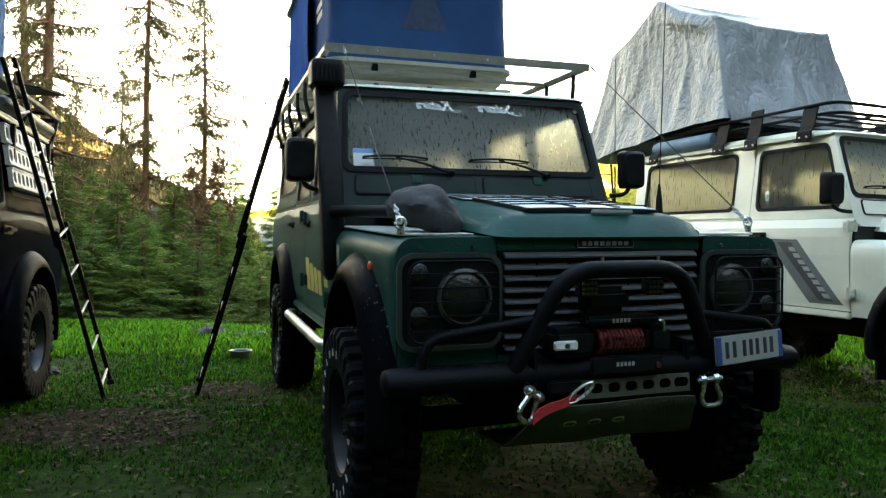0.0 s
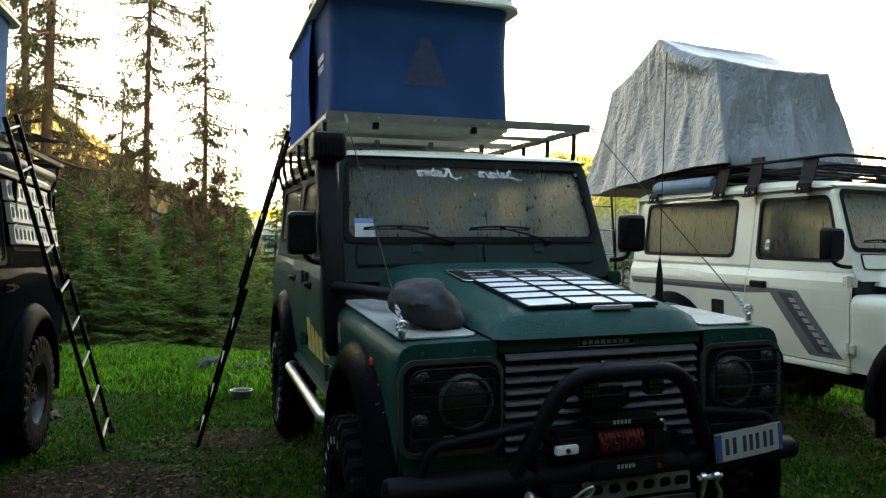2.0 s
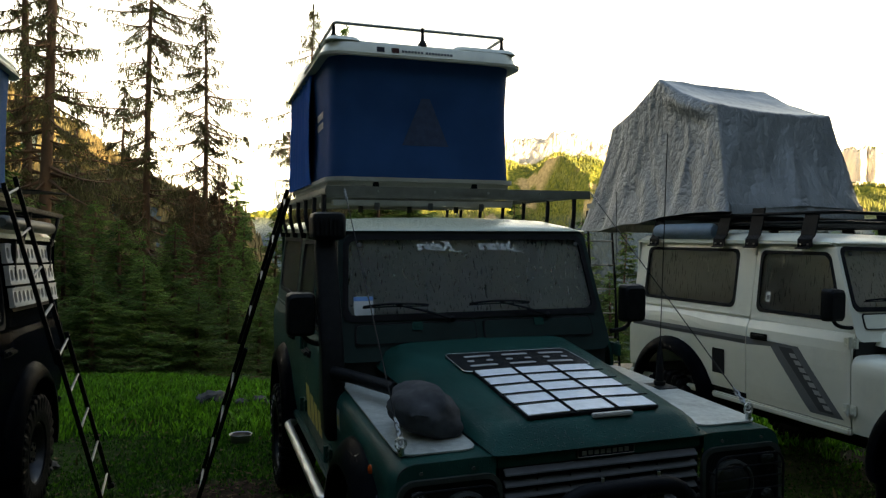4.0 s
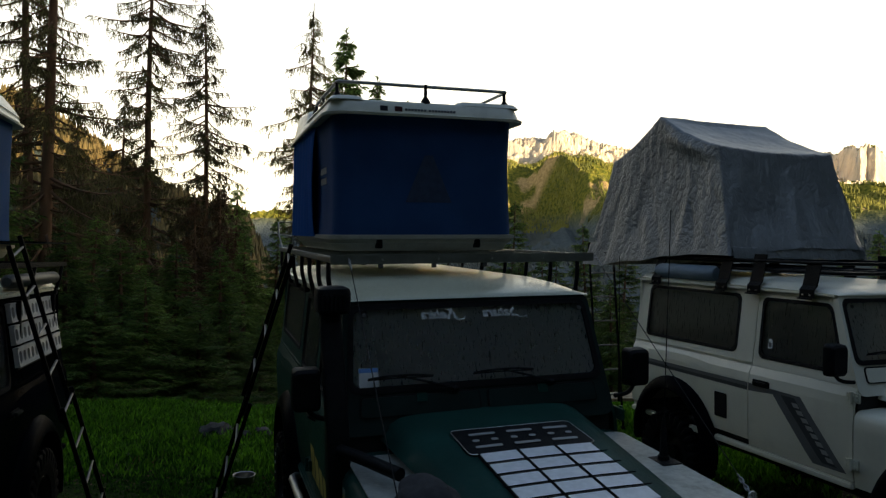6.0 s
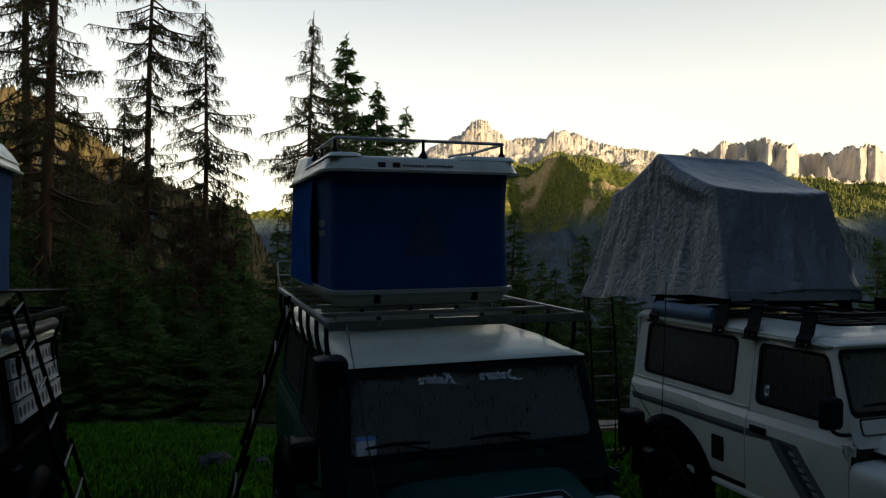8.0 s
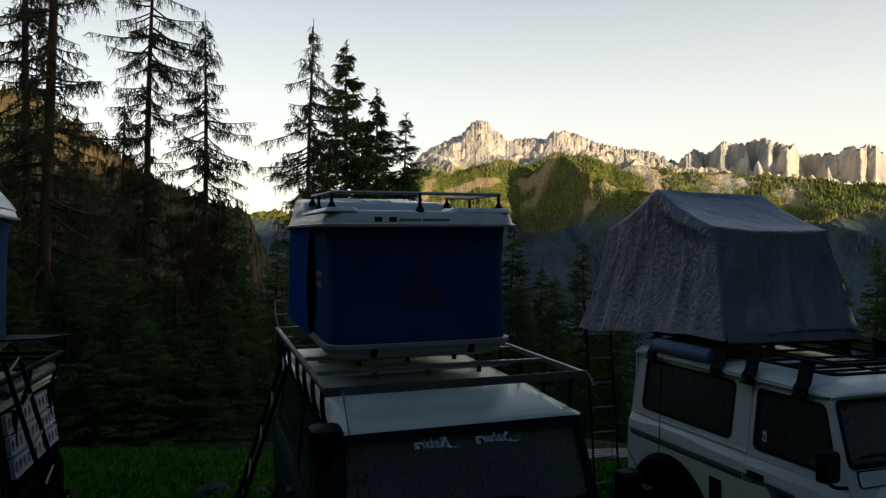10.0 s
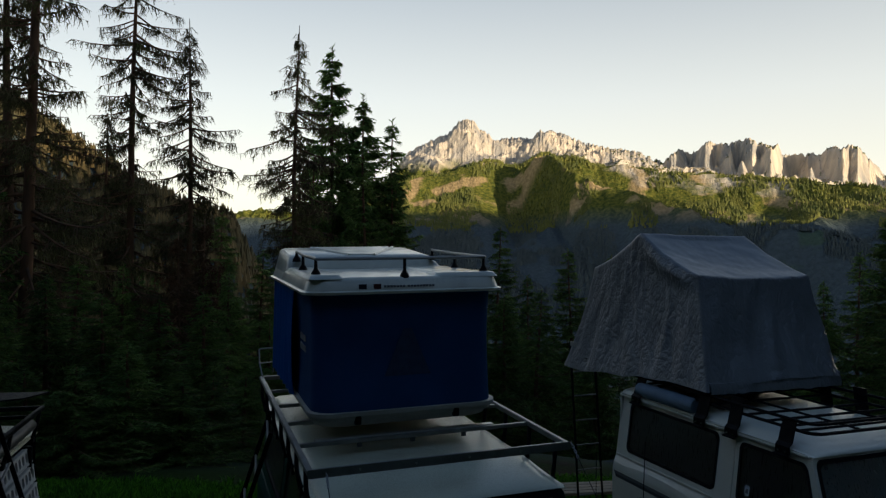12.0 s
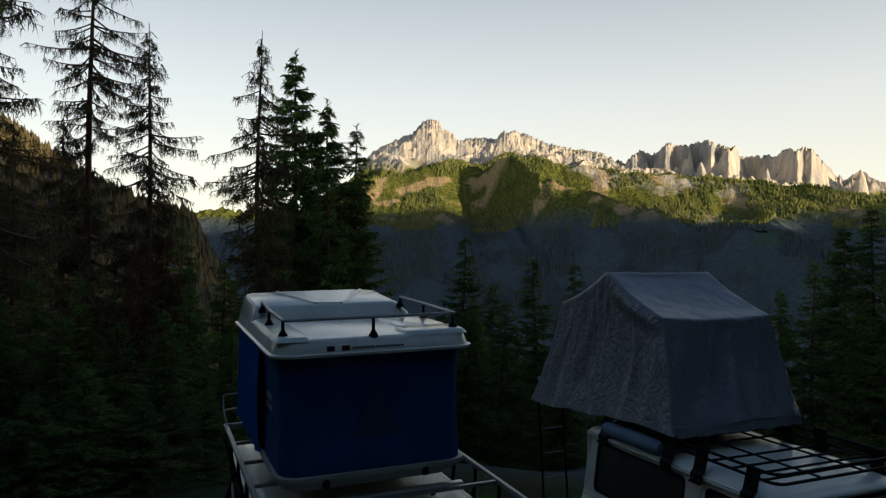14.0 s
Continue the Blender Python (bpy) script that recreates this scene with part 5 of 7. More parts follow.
        # joint between the wing's side and its front panel
        bm = bmesh.new()
        tube(bm, bend([(s * .8385, .004, .64), (s * .8385, .004, 1.085), (s * .80, .004, 1.1185), (s * .50, .004, 1.1225)], .035, 6), .0035, 6)
        part("panel_joint", bm, M_TRIM, car)
        flare(car, yF, s, M_FLARE)
        flare(car, yR, s, cfg.get("rear_flare", M_FLARE))
        bm = bmesh.new()
        loft(bm, [[(s * (.845 + d), yF - .24 + r * math.cos(2 * math.pi * i / 14), 1.005 + r * math.sin(2 * math.pi * i / 14)) for r, d in ((.022, 0), (.022, .016), (.012, .022), (.001, .023))] for i in range(15)], False)
        part("indicator", bm, M_ORANGE, car, "orange round indicator", smooth=True)
    # grille: louvres that lean back below a header panel
    bm = boxes((-.44, .44, .02, .035, .66, 1.09))
    g = part("grille", bm, M_TRIM, car, "dark slatted grille")
    for i in range(9):
        z = .712 + .043 * i
        tilt = Matrix.Translation((0, .004, z)) @ pose(0, 0, 0, -52, 0, 0)
        bm = boxes((-.426, .426, -.004, .004, -.018, .016), bev=0.003, m=tilt)
        part("slat", bm, M_GRILLE, g)
    for x in (-.29, -.15, -.02, .11, .24):
        part("stay", boxes((x - .002, x + .002, .002, .02, .70, 1.05)), M_TRIM, g)
    bm = boxes((-.46, .46, -.004, .03, .62, .685), (-.455, .455, .012, .034, 1.070, 1.150), bev=0.006)
    part("grille_panel", bm, paint, car)
    # bonnet
    bm = bmesh.new()
    rows = []
    for y in np.linspace(-.012, yb + .015, 22):
        t = max(0, y / yb)
        half = .475 + .135 * t
        edge = 1.128 + .10 * t ** 0.9
        rise = .070 + .045 * t
        dip = .075 * (1 - math.sqrt(max(0.0, 1 - max(0, 1 - (y + .012) / .13) ** 2.2)))
        row = []
        for u in np.linspace(-1, 1, 25):
            f = math.sqrt(max(0.0, 1 - min(1, max(0, (abs(u) - .66) / .34)) ** 2.2))
            row.append((u * half, y, edge + (rise - dip) * f + .012 * (1 - u * u) * (1 - dip / .075)))
        rows.append(row)
    loft(bm, rows, False)
    front = [bm.verts.new((x * .985, .006, z - .014)) for x, _, z in rows[0]]
    top = [bm.verts.new(p) for p in rows[0]]
    for i in range(24):
        bm.faces.new((front[i], front[i + 1], top[i + 1], top[i]))
    bmesh.ops.remove_doubles(bm, verts=bm.verts, dist=1e-5)
    bmesh.ops.recalc_face_normals(bm, faces=bm.faces[:])
    part("bonnet", bm, paint, car, smooth=True)
    # scuttle and windscreen
    def scr(u, v, d):
        return (u * (1 - .10 * (v - 1.36)), yb + .015 + .36 * (v - 1.36) - d, v)
    bm = bmesh.new()
    ringplate(bm, round_rect(-.815, .815, 1.26, 1.97, .065), round_rect(-.765, .765, 1.487, 1.915, .045), scr, 0.0, -0.045)
    wf = part("windscreen_frame", bm, cfg.get("screen_paint", paint), car)
    bm = bmesh.new()
    ringplate(bm, round_rect(-.785, .785, 1.467, 1.935, .055), round_rect(-.755, .755, 1.499, 1.905, .045), scr, 0.008, -0.01)
    part("screen_seal", bm, M_TRIM, wf)
    bm = bmesh.new()
    plate(bm, round_rect(-.77, .77, 1.482, 1.92, .045), scr, -0.012, -0.017)
    gl = part("windscreen", bm, cfg["screen"], wf, "fogged rain-streaked windscreen")
    gl.visible_shadow = False
    for s in (-1, 1):
        bm = bmesh.new()
        lo, hi = (.03, .71) if s > 0 else (-.71, -.03)
        plate(bm, round_rect(lo, hi, 1.352, 1.448, .02), scr, 0.0, 0.012)
        vf = part("vent_flap", bm, cfg.get("screen_paint", paint), wf, smooth=False)
        bm = bmesh.new()
        ringplate(bm, round_rect(lo - .008, hi + .008, 1.344, 1.456, .024), round_rect(lo + .006, hi - .006, 1.358, 1.442, .016), scr, 0.001, 0.009)
        part("flap_seal", bm, M_TRIM, vf)
        bm = bmesh.new()
        cx = (lo + hi) / 2
        plate(bm, round_rect(cx - .03, cx + .03, 1.415, 1.458, .006), scr, 0.010, 0.02)
        part("hinge", bm, paint, vf)
    for px, qx, qz in ((-.17, -.49, 1.553), (.43, .135, 1.552)):
        wiper(wf, scr(px, 1.470, .03), scr(qx, qz, .03))
    for px in (-.69, .735):
        bm = bmesh.new()
        disc(bm, scr(px, 1.878, .004), (0, 1, -.36), .014, .008, 12)
        part("screw_cap", bm, M_GRILLE, wf)
    # bulkhead
    bm = boxes((-.80, .80, yb + .01, yb + .05, .66, 1.34))
    part("bulkhead", bm, M_LINING, car)
    # doors and quarters
    for s in (-1, 1):
        for i, (y0, y1) in enumerate(cfg["doors"]):
            d = part("door", side_strip(y0 + .004, y1 - .004, s, arches), paint, car)
            win = (y0 + (.10 if i == 0 else .07), y1 - .07, BELT + cfg.get("glass_low", .035), GUTTER - .075)
            door_upper(d, "door_top", y0 + .004, y1 - .004, s, win, paint, cfg["side_glass"], .36 if i == 0 else 0)
            handle(d, y1 - .14, 1.19, s)
            for z in ((.80, 1.27) if i == 0 else (.85, 1.25)):
                hinge(d, y0, z - .015, s, cfg.get("hinge", paint))
            if i == 0:
                door_mirror(d, y0 + .04, 1.52, s)
        y0, y1 = cfg["doors"][-1][1], yE
        q = part("rear_quarter", side_strip(y0 + .003, y1, s, arches, sill=.70), paint, car)
        wy0, wy1 = cfg["rear_win"]
        door_upper(q, "quarter_top", y0 + .003, y1, s, (wy0, wy1, BELT + cfg.get("rear_low", .135), GUTTER - .065), paint, cfg["rear_glass"])
        bm = boxes((s * .80, s * .855, yb, yE, SILL - .055, SILL - .008), bev=0.01)
        part("sill", bm, cfg.get("sill", paint), car)
        bm = boxes((s * .806, s * .822, y0, yE, BELT + .018, BELT + .032), bev=0.004)
        part("trim", bm, paint, car)
        bm = bmesh.new()
        disc(bm, (s * .74, yE - .05, .95), (0, 1, 0), .04, .12, 14)
        part("rear_lamp", bm, M_ORANGE, car)
    bm = bmesh.new()
    ringplate(bm, round_rect(-.82, .82, .62, 1.28, .01), round_rect(-.05, .05, .64, .66, .005), lambda u, v, d: (u, yE - d, v), 0, .02)
    ringplate(bm, round_rect(-.775, .775, 1.28, GUTTER, .01), round_rect(-.62, .62, 1.44, 1.90, .05), lambda u, v, d: (u, yE - d, v), 0, .02)
    tail = part("tailgate", bm, paint, car)
    bm = bmesh.new()
    plate(bm, round_rect(-.63, .63, 1.43, 1.91, .05), lambda u, v, d: (u, yE - d, v), .006, .011)
    part("rear_pane", bm, cfg["rear_glass"], tail).visible_shadow = False
    # roof
    bm = bmesh.new()
    sec = [(.778, GUTTER), (.782, GUTTER + .02), (.752, GUTTER + .024), (.745, GUTTER + .035), (.72, GUTTER + .060), (.65, GUTTER + .078), (.40, GUTTER + .088), (0, GUTTER + .092)]
    full = sec + [(-x, z) for x, z in sec[-2::-1]]
    rows = []
    for y, k in ((yb + .212, .03), (yb + .218, .14), (yb + .24, .27), (yb + .36, .55), (yb + .56, .86), (yb + .80, 1.0), (yE - .3, 1.0), (yE - .06, .96), (yE + .012, .7), (yE + .02, .05)):
        rows.append([(x * (1 if k > .9 else .985), y, GUTTER + (z - GUTTER) * k) for x, z in full])
    loft(bm, rows, False)
    bm.faces.new([bm.verts.new((x, y, z)) for x, y, z in ((-.76, yb + .25, GUTTER - .002), (.76, yb + .25, GUTTER - .002), (.76, yE, GUTTER - .002), (-.76, yE, GUTTER - .002))])
    part("roof_panel", bm, roofp, car, smooth=True)
    for s in (-1, 1):
        bm = boxes((s * .755, s * .785, yb + .24, yE, GUTTER - .012, GUTTER + .004), bev=0.003)
        part("gutter", bm, roofp, car)
    # cabin
    bm = boxes((-.78, .78, yb + .05, yE - .04, .66, .70))
    part("cabin_floor", bm, M_LINING, car)
    bm = boxes((-.76, .76, yb + .10, yb + .28, 1.18, 1.36), bev=0.03)
    part("dashboard", bm, M_LINING, car)
    bm = bmesh.new()
    tube(bm, [(cfg.get("wheel_x", .38) + .19 * math.cos(2 * math.pi * i / 18), yb + .42 + .08 * math.sin(2 * math.pi * i / 18), 1.37 + .17 * math.sin(2 * math.pi * i / 18)) for i in range(18)], .014, 6, True)
    part("steering_wheel", bm, M_TRIM, car)
    for x in (-.38, .38):
        bm = boxes((x - .24, x + .24, yb + .55, yb + 1.02, .85, 1.02), bev=0.05)
        box(bm, x - .24, x + .24, yb + .98, yb + 1.12, .95, 1.58, 0.05)
        box(bm, x - .13, x + .13, yb + 1.00, yb + 1.10, 1.60, 1.78, 0.04)
        part("front_seat", bm, M_SEAT, car)
    # wheels
    for key, (x, y, dz, st) in cfg["wheels"].items():
        s = 1 if x > 0 else -1
        wheel(car, x, y, cfg["tyre_r"] + dz, s, st, cfg["tyre_r"], .27, cfg["rim"], white_bars=cfg.get("guards", False))
    return car


# -- dark green long-wheelbase car --
GREEN_M = pose(0.736, 2.761, 0.0, 2.2, -1.3, 18.2)
green = shell_car("off_road_car", GREEN_M, "dark green five-door off-road car with white roof, wet", dict(
    paint=M_GREEN, roof=M_ROOF, yF=.58, yR=3.45, yb=1.31, yE=4.42, doors=((1.31, 2.25), (2.25, 3.05)), rear_win=(3.14, 4.28),
    screen=G_SCREEN, screen_paint=M_SCREENFRAME, side_glass=G_DARK, rear_glass=G_DARK, guards=True, axle_z=.31, tyre_r=.405, rim=M_RIM, wheel_x=.38,
    wheels={"a": (-.82, .58, -.075, 0), "b": (.82, .58, -.115, 0), "c": (-.80, 3.45, -.085, 0), "d": (.80, 3.45, -.128, 0)}))
# -- white short-wheelbase car --
WHITE_M = pose(4.203, 4.088, 0.0, 1.8, 0, 20.5)
white = shell_car("off_road_car", WHITE_M, "white short three-door off-road car with grey decals", dict(
    paint=M_WHITE, roof=M_WHITE, yF=.55, yR=3.20, yb=1.27, yE=3.86, doors=((1.27, 2.26),), rear_win=(2.46, 3.69), glass_low=.085, rear_low=.092,
    screen=G_SCREEN, side_glass=G_SIDE, rear_glass=G_SIDE, axle_z=.38, tyre_r=.395, rim=M_RIM, wheel_x=.38,
    wheels={"a": (-.78, .55, -.04, 0), "b": (.78, .55, -.02, 0), "c": (-.78, 3.20, -.06, 0), "d": (.78, 3.20, -.06, 0)}))
# -- dark grey car, seen from its rear flank --
GREY_M = pose(-2.81, 1.60, 0.0, 0.3, 0, 15.0)
grey = shell_car("off_road_car", GREY_M, "dark grey off-road car with traction boards on its flank", dict(
    paint=M_GREY, roof=M_ROOF, yF=.55, yR=3.45, yb=1.30, yE=4.36, doors=((1.30, 2.25), (2.25, 3.05)), rear_win=(3.14, 4.20),
    screen=G_SCREEN, side_glass=G_DARK, rear_glass=G_DARK, axle_z=.40, tyre_r=.42, rim=M_RIMSILVER,
    wheels={"a": (-.78, .55, 0, 0), "b": (.78, .55, 0, 0), "c": (-.78, 3.45, -.02, 0), "d": (.78, 3.45, -.02, 0)}))


# ---- what is fitted to the green car ----
def front_gear(car):
    bm = bmesh.new()
    rows = []
    for x, k in ((-.905, .55), (-.895, .9), (-.87, 1), (.84, 1), (.865, .9), (.875, .55)):
        rows.append([(x, -.045 + .062 * k * math.cos(2 * math.pi * i / 14), .617 + .050 * k * math.sin(2 * math.pi * i / 14)) for i in range(14)])
    loft(bm, rows, True, True)
    b = part("front_bumper", bm, M_STEELBLK, car, "black steel winch bumper", smooth=True)
    bm = bmesh.new()
    tube(bm, bend([(-.425, -.07, .63), (-.245, -.15, 1.005), (.245, -.15, 1.005), (.435, -.07, .63)], .12, 8), .033, 14)
    part("hoop", bm, M_STEELBLK, b, smooth=True)
    for s in (-1, 1):
        bm = bmesh.new()
        tube(bm, bend([(s * .775, -.05, .64), (s * .745, -.06, .765), (s * .335, -.10, .825)], .06, 6), .019, 10)
        part("side_tube", bm, M_STEELBLK, b, smooth=True)
    bm = boxes((-.32, .30, -.10, .02, .575, .60), (-.36, -.33, -.10, .05, .54, .72), (.30, .33, -.10, .05, .54, .72), (-.30, -.16, -.12, -.10, .545, .60), bev=0.008)
    part("winch_tray", bm, M_STEELBLK, b)
    bm = bmesh.new()
    for i in range(7):
        u = -.175 + .075 * i
        w = .0375
        hole = .026 if i < 6 else .034
        ringplate(bm, round_rect(u - w, u + w, .523, .592, .002, 5), round_rect(u - hole, u + hole, .540, .577, .017, 5), lambda p, v, d: (p, -.115 + d + .1 * (v - .56), v), 0, .006)
    part("pierced_strip", bm, M_BASH, b, "pierced bare metal strip")
    bm = bmesh.new()
    loft(bm, [[(x, y, z + .010 * noise.noise((x * 4, y * 4, 0))) for x in np.linspace(-w, w, 13)] for y, z, w in ((-.125, .508, .33), (-.118, .480, .345), (-.09, .450, .355), (-.01, .352, .40), (.03, .325, .42), (.30, .315, .42))], False)
    thicken(bm, .006)
    sp = part("skid_plate", bm, M_BASH, b, "scratched grey skid plate", smooth=True)
    for i in range(3):
        bm = bmesh.new()
        tube(bm, [(-.19 + .105 * i + .026 * math.cos(2 * math.pi * k / 12), -.072 - .012 * math.sin(2 * math.pi * k / 12), .424 + .011 * math.sin(2 * math.pi * k / 12)) for k in range(12)], .0035, 5, True)
        part("slot", bm, M_STEEL, b)
    # winch
    bm = boxes((-.28, -.105, -.115, .0, .675, .785), (.125, .235, -.115, .0, .675, .785), bev=0.022)
    disc(bm, (.01, -.06, .73), (1, 0, 0), .028, .25, 14)
    wn_ = part("winch", bm, M_BLACK, car, "black electric winch", smooth=True)
    bm = bmesh.new()
    pts = []
    for i in range(154):
        q = i * 2 * math.pi / 14
        pts.append((-.085 + .195 * i / 153 + .003 * noise.noise((i * .7, 0, 0)), -.062 + .047 * math.cos(q), .728 + .047 * math.sin(q)))
    tube(bm, pts, .0088, 6)
    part("rope", bm, M_ROPE, wn_, "dark red synthetic rope", smooth=True)
    part("top_bar", boxes((-.14, .18, -.115, -.02, .79, .828), bev=0.014), M_BLACK, wn_)
    bm = boxes((-.14, .07, -.09, -.01, .83, .935), bev=0.03)
    part("control_box", bm, M_BLACK, wn_, smooth=True)
    part("fairlead", boxes((-.14, .17, -.145, -.125, .612, .682), bev=0.008), M_BLACK, wn_)
    for z0, o in ((.809, -.1155), (.650, -.1455)):
        for i in range(5):
            x0 = -.035 + .0165 * i
            part("bar", boxes((x0, x0 + .0105, o - .0012, o, z0 - .007, z0 + .008)), M_DECAL3, wn_)
    bm = bmesh.new()
    disc(bm, (.145, -.148, .640), (0, 1, 0), .011, .012, 10)
    part("knob", bm, M_FLAGRED, wn_)
    bm = boxes((-.282, -.190, -.136, -.112, .712, .744), bev=0.004)
    cp = part("cover_plate", bm, M_PALEMETAL, wn_, "shiny silver cover plate")
    bm = bmesh.new()
    disc(bm, (-.236, -.139, .728), (0, 1, 0), .009, .008, 8)
    part("bolt", bm, M_INK, wn_)
    bm = bmesh.new()
    tube(bm, [(.175 + .018 * math.cos(q), -.118, .775 + .030 * math.sin(q)) for q in np.linspace(-.5, 1.9, 7)], .006, 6)
    part("clutch_lever", bm, M_STEEL, wn_, smooth=True)
    for x in (-.128, .16):
        bm = boxes((x - .038, x + .038, -.11, -.06, .90, .965), bev=0.008)
        lamp = part("work_lamp", bm, M_BLACK, car, "small square work lamp")
        bm = bmesh.new()
        for i in range(4):
            for j in range(3):
                disc(bm, (x - .025 + .0167 * i, -.1105, .914 + .018 * j), (0, 1, 0), .0072, .004, 8)
        part("led_array", bm, M_LED, lamp)
    for x in (-.10, .14):
        bm = bmesh.new()
        disc(bm, (x, -.15, 1.042), (0, 0, 1), .006, .018, 8)
        part("bolt", bm, M_STEEL, b)
    # shackles
    for x, tilt, turn in ((-.385, 32, 20), (.385, -6, -15)):
        bm = bmesh.new()
        m = pose(x, -.145, .535, 0, tilt, turn)
        pts = [m @ Vector(p) for p in bend([(-.024, 0, .035), (-.026, 0, -.005), (-.040, 0, -.035), (-.03, 0, -.07), (.03, 0, -.07), (.040, 0, -.035), (.026, 0, -.005), (.024, 0, .035)], .025, 4)]
        tube(bm, pts, .010, 8)
        tube(bm, [m @ Vector((-.05, 0, .033)), m @ Vector((.05, 0, .033))], .011, 8)
        tube(bm, [m @ Vector((-.036, 0, .033)), m @ Vector((-.016, 0, .033))], .020, 10)
        tube(bm, [m @ Vector((.016, 0, .033)), m @ Vector((.036, 0, .033))], .020, 10)
        part("bow_shackle", bm, M_STEEL, b, "galvanised bow shackle", smooth=True)
        part("tow_eye", boxes((x - .012, x + .012, -.14, .0, .535, .60), bev=0.008), M_STEELBLK, b)
    bm = bmesh.new()
    loft(bm, [[(x, -.165 - .004, z - w), (x, -.165 + .004, z - w), (x, -.165 + .004, z + w), (x, -.165 - .004, z + w)] for x, z, w in ((-.385, .475, .016), (-.365, .495, .020), (-.32, .515, .018), (-.27, .525, .016), (-.215, .545, .015))], True, True)
    part("strap", bm, M_RED, b, "red webbing strap", smooth=True)
    bm = bmesh.new()
    tube(bm, [(-.195 + .052 * math.cos(q), -.165, .562 + .020 * math.sin(q) + .55 * .052 * math.cos(q)) for q in np.linspace(0, 6.28, 16)[:-1]], .0055, 6, True)
    part("winch_hook", bm, M_STEEL, b, smooth=True)
    # licence plate, lettering as bars
    m = Matrix.Translation((.597, -.115, .678)) @ pose(0, 0, 0, -4, -2.0, 7)
    bm = boxes((-.187, .187, -.004, .004, -.058, .058), bev=0.004, m=m)
    lp = part("licence_plate", bm, M_PLATE, car, "white licence plate with dark bars")
    for x0, x1 in ((-.184, -.156), (.164, .184)):
        part("blue_band", boxes((x0, x1, -.0065, -.004, -.054, .054), m=m), M_PLATEBLUE, lp)
    for i, x in enumerate((-.125, -.085, -.030, .006, .042, .085, .122)):
        part("bar", boxes((x - .0085, x + .0085, -.0062, -.004, -.032, .032), m=m), M_INK, lp)
    part("plate_frame", boxes((-.194, .194, .004, .012, -.064, .064), bev=0.004, m=m), M_BLACK, lp)
    # badge plate on the bonnet lip, lettering as bars
    bm = boxes((-.122, .134, .002, .012, 1.079, 1.117), bev=0.003)
    bd = part("badge", bm, M_BLACK, car, "black badge with light bars")
    bm = bmesh.new()
    tube(bm, [(u, .0015, v) for u, v in round_rect(-.119, .131, 1.082, 1.114, .004, 2)], .0013, 4, True)
    part("edge", bm, M_BADGE, bd)
    for i in range(8):
        x = -.100 + .0268 * i
        part("bar", boxes((x, x + .019, .0005, .002, 1.0895, 1.1065)), M_BADGE, bd)


front_gear(green)


